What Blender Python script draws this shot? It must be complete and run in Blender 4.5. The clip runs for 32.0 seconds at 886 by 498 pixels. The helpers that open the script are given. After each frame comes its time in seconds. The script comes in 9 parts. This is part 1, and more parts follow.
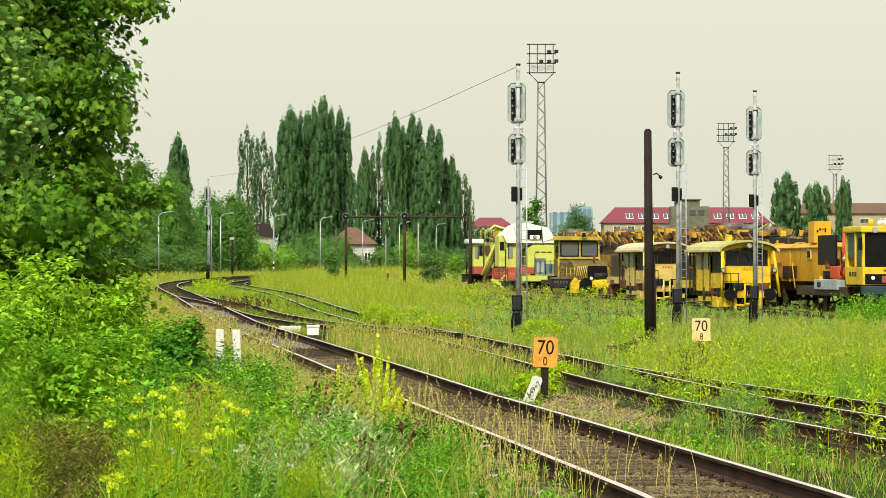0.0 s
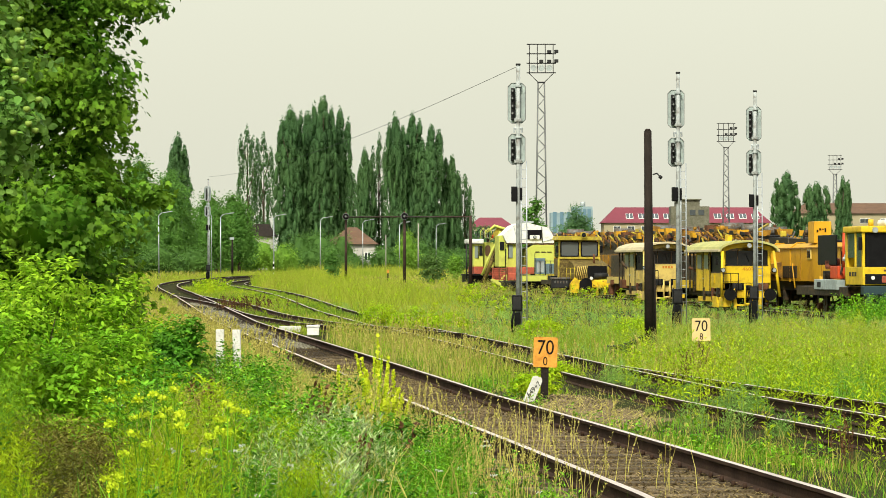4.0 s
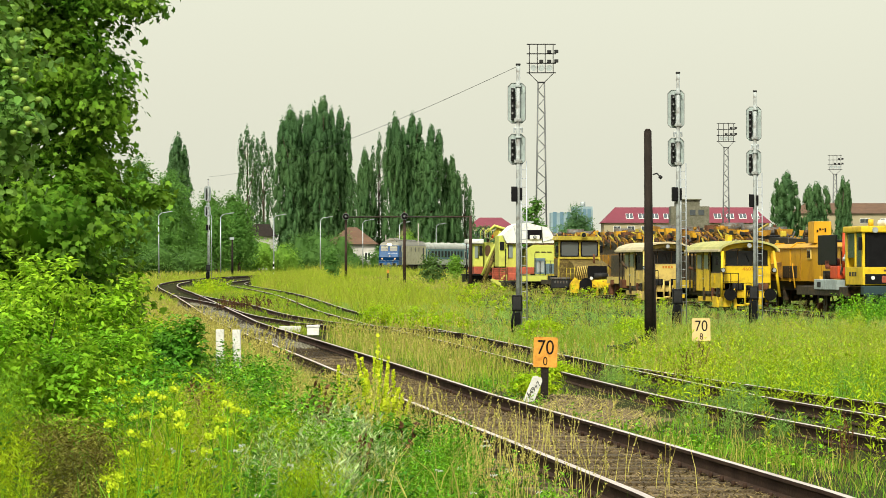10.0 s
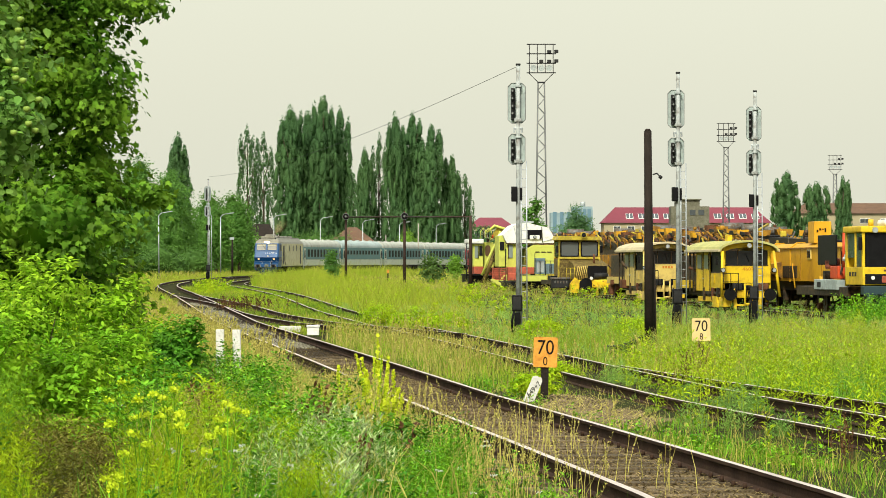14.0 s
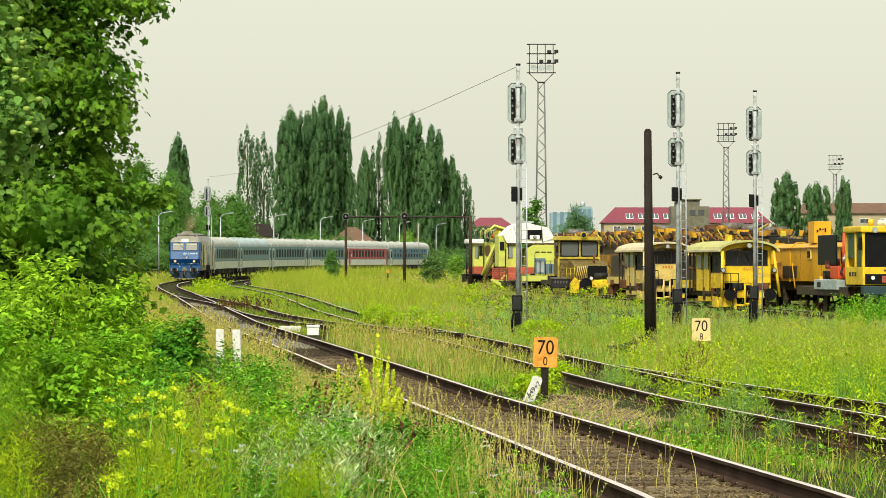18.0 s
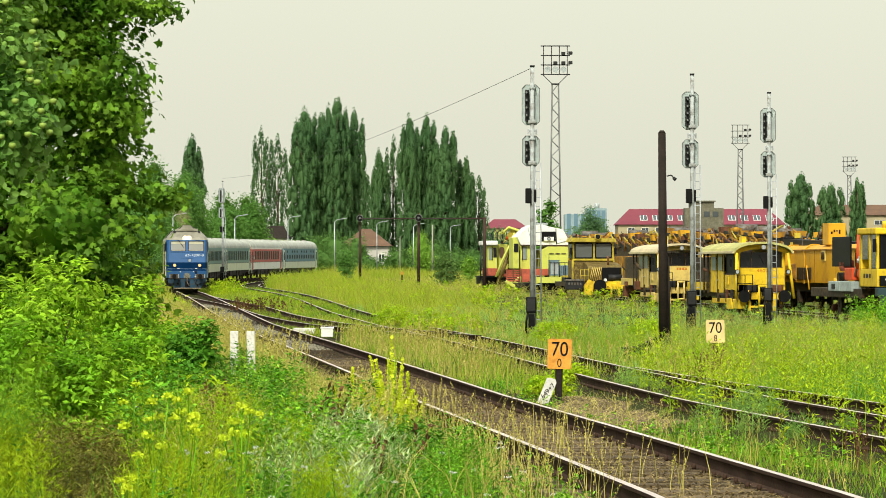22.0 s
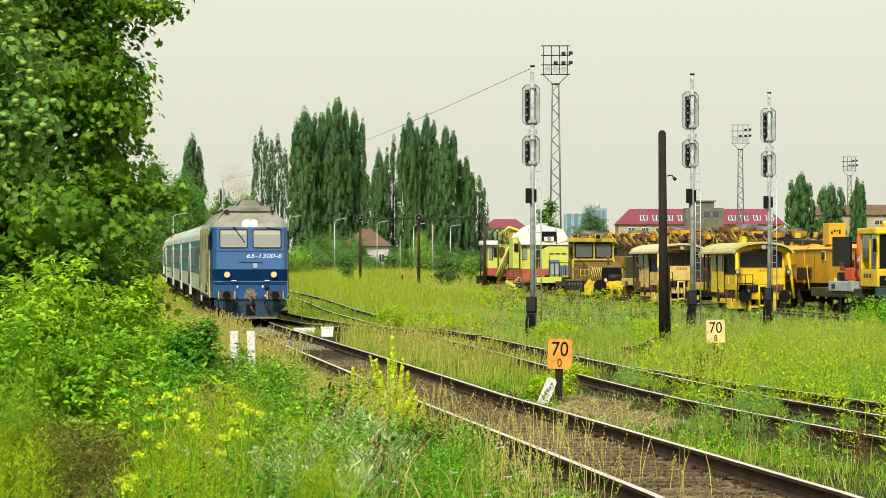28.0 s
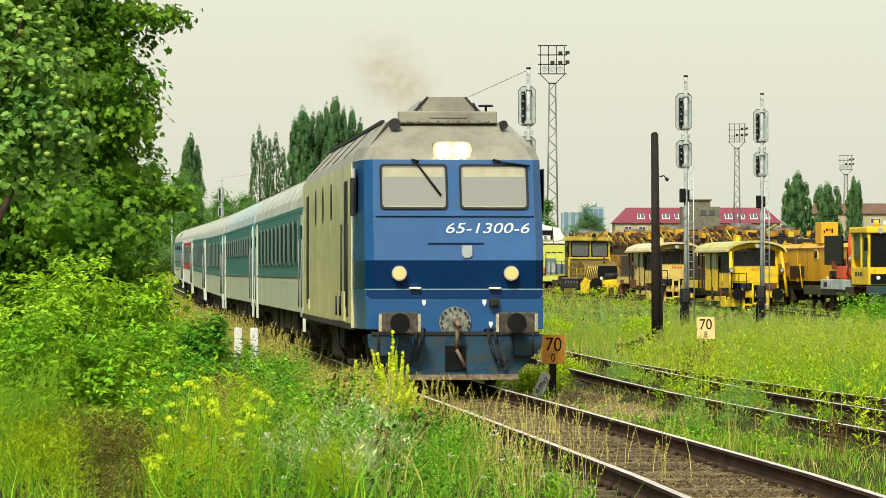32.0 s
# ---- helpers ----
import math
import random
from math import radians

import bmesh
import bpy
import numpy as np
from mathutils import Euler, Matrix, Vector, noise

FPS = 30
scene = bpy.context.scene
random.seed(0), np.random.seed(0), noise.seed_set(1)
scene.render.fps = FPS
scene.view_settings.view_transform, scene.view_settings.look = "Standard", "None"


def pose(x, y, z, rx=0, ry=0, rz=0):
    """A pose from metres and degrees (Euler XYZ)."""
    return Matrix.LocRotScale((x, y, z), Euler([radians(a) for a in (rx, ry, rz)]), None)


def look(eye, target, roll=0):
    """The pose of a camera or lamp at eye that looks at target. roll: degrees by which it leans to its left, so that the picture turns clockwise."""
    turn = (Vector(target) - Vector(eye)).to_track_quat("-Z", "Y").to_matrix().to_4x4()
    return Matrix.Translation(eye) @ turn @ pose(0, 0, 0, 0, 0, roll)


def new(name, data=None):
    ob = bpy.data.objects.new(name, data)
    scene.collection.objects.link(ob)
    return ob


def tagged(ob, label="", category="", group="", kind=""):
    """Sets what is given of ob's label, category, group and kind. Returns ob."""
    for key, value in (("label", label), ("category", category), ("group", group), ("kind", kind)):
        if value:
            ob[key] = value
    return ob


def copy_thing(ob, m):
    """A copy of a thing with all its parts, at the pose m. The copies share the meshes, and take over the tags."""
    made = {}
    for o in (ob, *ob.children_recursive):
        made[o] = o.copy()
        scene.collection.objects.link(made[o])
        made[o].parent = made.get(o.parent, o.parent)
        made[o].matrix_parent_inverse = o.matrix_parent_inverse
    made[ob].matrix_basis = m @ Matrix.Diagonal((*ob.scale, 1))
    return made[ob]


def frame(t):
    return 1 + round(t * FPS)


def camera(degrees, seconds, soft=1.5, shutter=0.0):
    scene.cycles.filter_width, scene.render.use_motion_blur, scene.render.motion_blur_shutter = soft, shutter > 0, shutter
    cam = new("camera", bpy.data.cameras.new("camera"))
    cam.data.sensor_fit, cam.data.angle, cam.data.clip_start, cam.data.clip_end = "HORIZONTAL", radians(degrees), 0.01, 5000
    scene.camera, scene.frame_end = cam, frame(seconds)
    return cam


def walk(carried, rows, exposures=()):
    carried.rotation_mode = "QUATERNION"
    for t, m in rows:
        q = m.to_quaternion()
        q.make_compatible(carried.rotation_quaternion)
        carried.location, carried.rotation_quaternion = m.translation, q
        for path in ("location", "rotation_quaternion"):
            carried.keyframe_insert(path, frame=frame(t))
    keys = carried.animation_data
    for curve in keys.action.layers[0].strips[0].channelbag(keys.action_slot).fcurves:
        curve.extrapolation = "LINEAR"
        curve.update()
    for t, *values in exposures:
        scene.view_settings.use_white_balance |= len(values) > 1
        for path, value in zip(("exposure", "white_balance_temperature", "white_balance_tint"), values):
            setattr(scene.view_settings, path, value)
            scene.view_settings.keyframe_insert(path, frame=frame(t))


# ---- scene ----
# The eye stands 1.92 m over the rails of the main track 52 m ahead; +Y runs away from it.
EYE_Z = 1.92
cam = camera(14.5, 32.0, soft=0.6)


def aim(pan, tilt, back=0.0):
    """Camera pose: pan to the left and tilt up in degrees, metres stepped back."""
    return pose(0, -back, EYE_Z, 90 + tilt, 0, pan)


PATH = [(0.0, aim(0, 0.27)), (18.5, aim(0, 0.27)), (19.0, aim(0, 0.284)), (19.5, aim(0.033, 0.284)),
        (20.0, aim(0.073, 0.27)), (20.5, aim(0.102, 0.27)), (21.0, aim(0.172, 0.272)), (21.5, aim(0.316, 0.293)),
        (22.0, aim(0.232, 0.298)), (22.5, aim(0.243, 0.298)), (23.0, aim(0.243, 0.289)), (23.5, aim(0.24, 0.298)),
        (25.5, aim(0.235, 0.296)), (27.5, aim(0.235, 0.296)), (29.0, aim(0.235, 0.298)), (29.5, aim(0.232, 0.289)),
        (30.0, aim(0.418, 0.242)), (30.5, aim(0.595, 0.228)), (31.0, aim(0.572, 0.233)), (31.5, aim(0.235, 0.282, 0.5)),
        (32.0, aim(0.192, 0.272, 2.2))]
walk(cam, PATH)

# ---- light: bright hazy sky, soft high sun behind the camera to the left ----
SUN_ELEV, SUN_TURN = 47, 198
world = bpy.data.worlds.new("hazy_sky")
scene.world = world
world.use_nodes = True
wn, wl = world.node_tree.nodes, world.node_tree.links
wn.clear()
sky = wn.new("ShaderNodeTexSky")
sky.sky_type, sky.sun_disc = "NISHITA", False
sky.sun_elevation, sky.sun_rotation = radians(SUN_ELEV), radians(SUN_TURN)
sky.dust_density, sky.air_density = 6.0, 1.5
bg_clear = wn.new("ShaderNodeBackground")
bg_clear.inputs[1].default_value = 0.05
wl.new(sky.outputs[0], bg_clear.inputs[0])
bg_haze = wn.new("ShaderNodeBackground")
haze_at = wn.new("ShaderNodeTexCoord")
haze_z = wn.new("ShaderNodeSeparateXYZ")
haze_ramp = wn.new("ShaderNodeValToRGB")
haze_ramp.color_ramp.elements[0].position, haze_ramp.color_ramp.elements[1].position = 0.12, 0.8
haze_ramp.color_ramp.elements[0].color, haze_ramp.color_ramp.elements[1].color = (0.915, 0.922, 0.75, 1), (0.82, 0.85, 0.76, 1)
wl.new(haze_at.outputs["Generated"], haze_z.inputs[0])
wl.new(haze_z.outputs["Z"], haze_ramp.inputs[0])
wl.new(haze_ramp.outputs[0], bg_haze.inputs[0])
bg_haze.inputs[1].default_value = 0.72
both = wn.new("ShaderNodeAddShader")
wout = wn.new("ShaderNodeOutputWorld")
wl.new(bg_clear.outputs[0], both.inputs[0])
wl.new(bg_haze.outputs[0], both.inputs[1])
wl.new(both.outputs[0], wout.inputs[0])

sun_data = bpy.data.lights.new("sun", "SUN")
sun_data.energy, sun_data.angle, sun_data.color = 4.05, radians(10), (0.97, 0.96, 0.83)
sun = new("sun", sun_data)
sun.matrix_world = look((0, 0, 50), (-math.sin(radians(SUN_TURN)), -math.cos(radians(SUN_TURN)), 50 - math.tan(radians(SUN_ELEV))))
scene.view_settings.exposure = 0.14
# ---- materials ----
def rgb(c, k=1.0):
    return (min(1, c[0] * k), min(1, c[1] * k), min(1, c[2] * k), 1)


def M(name, col, rough=0.7, metal=0.0, var=0.25, scale=1.5, fine=30.0, bump=0.1, dirt=None, dirt_at=0.62, piece=0.0, spec=0.25):
    """A painted, stony or metal surface with patches, grain, relief and, where given, blotches of dirt."""
    m = bpy.data.materials.new(name)
    m.use_nodes = True
    n, l = m.node_tree.nodes, m.node_tree.links
    bsdf = n["Principled BSDF"]
    co = n.new("ShaderNodeTexCoord")
    big, small = n.new("ShaderNodeTexNoise"), n.new("ShaderNodeTexNoise")
    big.inputs["Scale"].default_value, big.inputs["Detail"].default_value = scale, 5
    small.inputs["Scale"].default_value, small.inputs["Detail"].default_value = fine, 3
    l.new(co.outputs["Object"], big.inputs["Vector"])
    l.new(co.outputs["Object"], small.inputs["Vector"])
    ramp = n.new("ShaderNodeValToRGB")
    ramp.color_ramp.elements[0].position, ramp.color_ramp.elements[1].position = 0.3, 0.7
    ramp.color_ramp.elements[0].color, ramp.color_ramp.elements[1].color = rgb(col, 1 - var), rgb(col, 1 + var * 0.7)
    l.new(big.outputs["Fac"], ramp.inputs[0])
    out = ramp.outputs[0]
    grain = n.new("ShaderNodeMixRGB")
    grain.blend_type, grain.inputs[0].default_value = "OVERLAY", min(0.6, var)
    l.new(out, grain.inputs[1])
    l.new(small.outputs["Fac"], grain.inputs[2])
    out = grain.outputs[0]
    if dirt:
        blot = n.new("ShaderNodeTexNoise")
        blot.inputs["Scale"].default_value, blot.inputs["Detail"].default_value = scale * 2.7, 7
        blot.inputs["Roughness"].default_value = 0.65
        l.new(co.outputs["Object"], blot.inputs["Vector"])
        r2 = n.new("ShaderNodeValToRGB")
        r2.color_ramp.elements[0].position, r2.color_ramp.elements[1].position = dirt_at - 0.12, dirt_at + 0.1
        l.new(blot.outputs["Fac"], r2.inputs[0])
        mx = n.new("ShaderNodeMixRGB")
        l.new(r2.outputs[0], mx.inputs[0])
        l.new(out, mx.inputs[1])
        mx.inputs[2].default_value = rgb(dirt)
        out = mx.outputs[0]
    if piece:
        info = n.new("ShaderNodeObjectInfo")
        hv = n.new("ShaderNodeHueSaturation")
        mr = n.new("ShaderNodeMapRange")
        mr.inputs[3].default_value, mr.inputs[4].default_value = 1 - piece, 1 + piece
        l.new(info.outputs["Random"], mr.inputs[0])
        l.new(mr.outputs[0], hv.inputs["Value"])
        l.new(out, hv.inputs["Color"])
        out = hv.outputs[0]
    l.new(out, bsdf.inputs["Base Color"])
    bsdf.inputs["Roughness"].default_value, bsdf.inputs["Metallic"].default_value = rough, metal
    bsdf.inputs["Specular IOR Level"].default_value = spec
    if bump:
        bp = n.new("ShaderNodeBump")
        bp.inputs["Strength"].default_value, bp.inputs["Distance"].default_value = bump, 0.03
        l.new(small.outputs["Fac"], bp.inputs["Height"])
        l.new(bp.outputs[0], bsdf.inputs["Normal"])
    return m


def leafy(name, a, b, thin=0.4, scale=0.15, rough=0.55, jitter=0.35):
    """Leaves and blades: colour varies from blade to blade and over patches of ground; light passes through."""
    m = bpy.data.materials.new(name)
    m.use_nodes = True
    n, l = m.node_tree.nodes, m.node_tree.links
    n.remove(n["Principled BSDF"])
    geo, co = n.new("ShaderNodeNewGeometry"), n.new("ShaderNodeTexCoord")
    patch = n.new("ShaderNodeTexNoise")
    patch.inputs["Scale"].default_value, patch.inputs["Detail"].default_value = scale, 4
    l.new(co.outputs["Object"], patch.inputs["Vector"])
    ramp = n.new("ShaderNodeValToRGB")
    ramp.color_ramp.elements[0].position, ramp.color_ramp.elements[1].position = 0.36, 0.64
    ramp.color_ramp.elements[0].color, ramp.color_ramp.elements[1].color = rgb(a), rgb(b)
    l.new(patch.outputs["Fac"], ramp.inputs[0])
    hv = n.new("ShaderNodeHueSaturation")
    mr = n.new("ShaderNodeMapRange")
    mr.inputs[3].default_value, mr.inputs[4].default_value = 1 - jitter, 1 + jitter
    l.new(geo.outputs["Random Per Island"], mr.inputs[0])
    l.new(mr.outputs[0], hv.inputs["Value"])
    l.new(ramp.outputs[0], hv.inputs["Color"])
    dif, tra = n.new("ShaderNodeBsdfPrincipled"), n.new("ShaderNodeBsdfTranslucent")
    dif.inputs["Roughness"].default_value = rough
    dif.inputs["Specular IOR Level"].default_value = 0.12
    l.new(hv.outputs[0], dif.inputs["Base Color"])
    l.new(hv.outputs[0], tra.inputs["Color"])
    mix = n.new("ShaderNodeMixShader")
    mix.inputs[0].default_value = thin
    l.new(dif.outputs[0], mix.inputs[1])
    l.new(tra.outputs[0], mix.inputs[2])
    l.new(mix.outputs[0], n["Material Output"].inputs[0])
    return m


def glass(name, col=(0.02, 0.025, 0.03), rough=0.08, shine=0.8):
    m = bpy.data.materials.new(name)
    m.use_nodes = True
    b = m.node_tree.nodes["Principled BSDF"]
    b.inputs["Base Color"].default_value = rgb(col)
    b.inputs["Roughness"].default_value = rough
    b.inputs["Specular IOR Level"].default_value = shine
    b.inputs["Coat Weight"].default_value = shine * 0.7
    return m


def glow(name, col, strength):
    m = bpy.data.materials.new(name)
    m.use_nodes = True
    b = m.node_tree.nodes["Principled BSDF"]
    b.inputs["Base Color"].default_value = rgb(col, 0.25)
    b.inputs["Emission Color"].default_value = rgb(col)
    b.inputs["Emission Strength"].default_value = strength
    return m


SOIL = M("soil", (0.040, 0.030, 0.015), 0.95, var=0.5, scale=0.4, fine=12, bump=0.4, dirt=(0.035, 0.045, 0.012), dirt_at=0.5, spec=0.05)
BALLAST = M("ballast_stone", (0.048, 0.033, 0.016), 0.95, var=0.5, scale=3, fine=60, bump=0.9, dirt=(0.035, 0.025, 0.016), dirt_at=0.5)
STONE = M("crushed_stone", (0.068, 0.048, 0.024), 0.95, var=0.5, scale=4, fine=40, bump=0.4)
SLEEPER = M("sleeper_wood", (0.125, 0.092, 0.052), 0.9, var=0.45, scale=2, fine=25, bump=0.5, piece=0.4)
RAIL_SIDE = M("rusty_rail", (0.048, 0.028, 0.019), 0.9, 0.1, var=0.4, scale=2, fine=30, bump=0.2, spec=0.1)
RAIL_TOP = M("polished_rail", (0.62, 0.53, 0.48), 0.45, 0.3, var=0.2, scale=1, fine=20, bump=0.05)
RUSTY = M("rust", (0.14, 0.06, 0.03), 0.85, 0.2, var=0.5, scale=3, fine=30, bump=0.2)
STEEL_DARK = M("dark_steel", (0.022, 0.022, 0.022), 0.6, 0.1, var=0.4, scale=3, fine=30, bump=0.1)
BLACK_PAINT = M("black_paint", (0.007, 0.007, 0.0075), 0.5, var=0.4, scale=3, bump=0.05, spec=0.12)
GALV = M("galvanised_steel", (0.42, 0.45, 0.46), 0.5, 0.5, var=0.25, scale=2, fine=25, bump=0.05)
GREY_PAINT = M("grey_paint", (0.36, 0.40, 0.39), 0.55, 0.1, var=0.2, scale=2, bump=0.05, dirt=(0.2, 0.2, 0.18), dirt_at=0.68)
WHITE_PAINT = M("white_paint", (0.75, 0.75, 0.70), 0.6, var=0.12, scale=2, bump=0.05, dirt=(0.4, 0.37, 0.3), dirt_at=0.66)
OLD_WOOD = M("tarred_wood", (0.020, 0.014, 0.010), 0.85, var=0.5, scale=2, fine=18, bump=0.5)
CONCRETE = M("concrete", (0.34, 0.32, 0.27), 0.9, var=0.3, scale=1.2, fine=25, bump=0.3)
ORANGE_BOARD = M("faded_orange_board", (0.72, 0.33, 0.05), 0.6, var=0.15, scale=4, bump=0.03, dirt=(0.5, 0.17, 0.02), dirt_at=0.6)
CREAM_BOARD = M("faded_cream_board", (0.74, 0.55, 0.24), 0.6, var=0.15, scale=4, bump=0.03)
LOCO_BLUE = M("locomotive_blue", (0.016, 0.080, 0.215), 0.3, spec=0.35, var=0.12, scale=1.2, fine=15, bump=0.02, dirt=(0.03, 0.08, 0.17), dirt_at=0.68)
LOCO_BLUE_DEEP = M("locomotive_deep_blue", (0.003, 0.030, 0.105), 0.25, var=0.12, scale=1.2, fine=15, bump=0.02)
PILOT_BLUE = M("dusty_blue", (0.013, 0.055, 0.10), 0.6, var=0.35, scale=2, fine=15, bump=0.05, dirt=(0.045, 0.05, 0.045), dirt_at=0.56)
LOCO_CREAM = M("grimy_cream_paint", (0.62, 0.58, 0.34), 0.26, var=0.12, scale=0.8, fine=12, bump=0.02, dirt=(0.44, 0.40, 0.20), dirt_at=0.62, spec=0.45)
LOCO_ROOF = M("sooty_silver_roof", (0.25, 0.24, 0.19), 0.5, 0.1, var=0.15, scale=0.8, fine=12, bump=0.05, dirt=(0.18, 0.165, 0.125), dirt_at=0.6)
# grey base colour carries the sky's reflection in the windscreen
WINDSCREEN = glass("windscreen", (0.20, 0.205, 0.18), 0.15)
DARK_GLASS = glass("dark_glass", (0.035, 0.045, 0.05))
RUBBER = M("black_rubber", (0.015, 0.015, 0.015), 0.7, var=0.2, bump=0)
HEADLIGHT = glow("bright_headlight", (1.0, 0.82, 0.45), 40)
# emission draws the warm halo of glare round the roof headlight
GLARE_RIM = glow("headlight_glare_rim", (1.0, 0.64, 0.24), 1.4)
BUFFER_DUST = M("dusty_buffer_plate", (0.10, 0.085, 0.065), 0.8, 0.1, var=0.4, scale=4, fine=20, bump=0.1, dirt=(0.035, 0.03, 0.028), dirt_at=0.52)
TRIM_BLUE = M("worn_pale_blue_trim", (0.20, 0.33, 0.42), 0.4, var=0.15, bump=0)
BLIND = M("faded_sun_blind", (0.36, 0.34, 0.24), 0.8, var=0.12, scale=4, bump=0)
LOW_LIGHT = glow("warm_lamp", (1.0, 0.50, 0.16), 1.1)
# ---- mesh helpers ----
def mesh_of(bm, material, smooth=False):
    me = bpy.data.meshes.new("mesh")
    bm.normal_update()
    bm.to_mesh(me)
    bm.free()
    for mt in (material if isinstance(material, (list, tuple)) else [material]):
        me.materials.append(mt)
    if smooth:
        me.polygons.foreach_set("use_smooth", [True] * len(me.polygons))
    return me


def part(name, bm, material, parent=None, label="", at=None, smooth=False):
    """Links a bmesh as one mesh object under a thing or a part."""
    me = bm if isinstance(bm, bpy.types.Mesh) else mesh_of(bm, material, smooth)
    ob = new(name, me)
    if parent is not None:
        ob.parent = parent
    if at is not None:
        ob.matrix_basis = at
    if label:
        ob["label"] = label
    return ob


def thing(name, at, label, category, group="", kind=""):
    ob = new(name)
    ob.empty_display_size = 0.3
    ob.matrix_basis = at
    return tagged(ob, label, category, group, kind)


def box(bm, x0, x1, y0, y1, z0, z1, bevel=0.0, mat=0):
    v = [bm.verts.new((x, y, z)) for z in (z0, z1) for y in (y0, y1) for x in (x0, x1)]
    fs = [bm.faces.new([v[i] for i in q]) for q in ((0, 2, 3, 1), (4, 5, 7, 6), (0, 1, 5, 4), (2, 6, 7, 3), (0, 4, 6, 2), (1, 3, 7, 5))]
    for f in fs:
        f.material_index = mat
    if bevel:
        es = list({e for f in fs for e in f.edges})
        bmesh.ops.bevel(bm, geom=es, offset=bevel, segments=2, affect="EDGES", profile=0.6)
    return bm


def Box(x0, x1, y0, y1, z0, z1, bevel=0.0):
    return box(bmesh.new(), x0, x1, y0, y1, z0, z1, bevel)


def tube(bm, a, b, r0, r1=None, n=8, mat=0):
    """A round bar from a to b."""
    a, b = Vector(a), Vector(b)
    r1 = r0 if r1 is None else r1
    d = (b - a).normalized()
    u = d.orthogonal().normalized()
    w = d.cross(u)
    rings = []
    for p, r in ((a, r0), (b, r1)):
        rings.append([bm.verts.new(p + (u * math.cos(k * 2 * math.pi / n) + w * math.sin(k * 2 * math.pi / n)) * r) for k in range(n)])
    for k in range(n):
        f = bm.faces.new((rings[0][k], rings[0][(k + 1) % n], rings[1][(k + 1) % n], rings[1][k]))
        f.smooth, f.material_index = True, mat
    bm.faces.new(rings[0][::-1]).material_index = mat
    bm.faces.new(rings[1]).material_index = mat
    return bm


def bent(pts, radii, n=7, bm=None):
    """One unbroken round bar through a row of points, with a radius at each."""
    bm = bm or bmesh.new()
    pts = [Vector(p) for p in pts]
    last = None
    for k, p in enumerate(pts):
        d = (pts[min(k + 1, len(pts) - 1)] - pts[max(k - 1, 0)]).normalized()
        u = d.cross(Vector((0.31, 0.95, 0.02))).normalized()
        w = d.cross(u)
        ring = [bm.verts.new(p + (u * math.cos(q * math.tau / n) + w * math.sin(q * math.tau / n)) * radii[k]) for q in range(n)]
        if last:
            for q in range(n):
                bm.faces.new((last[q], last[(q + 1) % n], ring[(q + 1) % n], ring[q])).smooth = True
        else:
            bm.faces.new(ring[::-1])
        last = ring
    bm.faces.new(last)
    return bm


def Tube(a, b, r0, r1=None, n=8):
    return tube(bmesh.new(), a, b, r0, r1, n)


def extrude(bm, outline, axis, a, b, mat=0):
    """A closed outline (pairs) drawn out along an axis from a to b. Axis x: pairs are (y, z); y: (x, z); z: (x, y)."""
    put = {"x": lambda p, t: (t, p[0], p[1]), "y": lambda p, t: (p[0], t, p[1]), "z": lambda p, t: (p[0], p[1], t)}[axis]
    lo = [bm.verts.new(put(p, a)) for p in outline]
    hi = [bm.verts.new(put(p, b)) for p in outline]
    n = len(outline)
    fs = [bm.faces.new((lo[i], lo[(i + 1) % n], hi[(i + 1) % n], hi[i])) for i in range(n)]
    fs += [bm.faces.new(lo[::-1]), bm.faces.new(hi)]
    for f in fs:
        f.material_index = mat
    bmesh.ops.recalc_face_normals(bm, faces=fs)
    return bm


def Extrude(outline, axis, a, b):
    return extrude(bmesh.new(), outline, axis, a, b)


def Ring(outline, inner, axis, a, b):
    """A frame between an outer and an inner outline of equal length."""
    bm = bmesh.new()
    put = {"x": lambda p, t: (t, p[0], p[1]), "y": lambda p, t: (p[0], t, p[1])}[axis]
    n = len(outline)
    vs = [[bm.verts.new(put(p, t)) for p in o] for o in (outline, inner) for t in (a, b)]
    for i in range(n):
        j = (i + 1) % n
        bm.faces.new((vs[0][i], vs[0][j], vs[2][j], vs[2][i]))
        bm.faces.new((vs[1][i], vs[1][j], vs[3][j], vs[3][i]))
        bm.faces.new((vs[0][i], vs[0][j], vs[1][j], vs[1][i]))
        bm.faces.new((vs[2][i], vs[2][j], vs[3][j], vs[3][i]))
    bmesh.ops.recalc_face_normals(bm, faces=bm.faces)
    return bm


def rounded(x0, x1, z0, z1, r, n=3):
    pts = []
    for cx, cz, a0 in ((x1 - r, z1 - r, 0), (x0 + r, z1 - r, 90), (x0 + r, z0 + r, 180), (x1 - r, z0 + r, 270)):
        for k in range(n + 1):
            a = radians(a0 + 90 * k / n)
            pts.append((cx + r * math.cos(a), cz + r * math.sin(a)))
    return pts


def lettering(text, size, material, parent, at, name="lettering", depth=0.004, shear=0.0, width=1.0):
    """Raised characters in the built-in font, as a mesh."""
    cu = bpy.data.curves.new("letters", "FONT")
    cu.body, cu.size, cu.extrude, cu.shear, cu.align_x, cu.align_y = text, size, depth, shear, "CENTER", "CENTER"
    tmp = bpy.data.objects.new("letters", cu)
    scene.collection.objects.link(tmp)
    me = bpy.data.meshes.new_from_object(tmp.evaluated_get(bpy.context.evaluated_depsgraph_get()))
    bpy.data.objects.remove(tmp)
    me.transform(Matrix.Diagonal((width, 1, 1, 1)))
    me.materials.clear()
    me.materials.append(material)
    ob = new(name, me)
    ob.parent, ob.matrix_basis = parent, at
    return ob


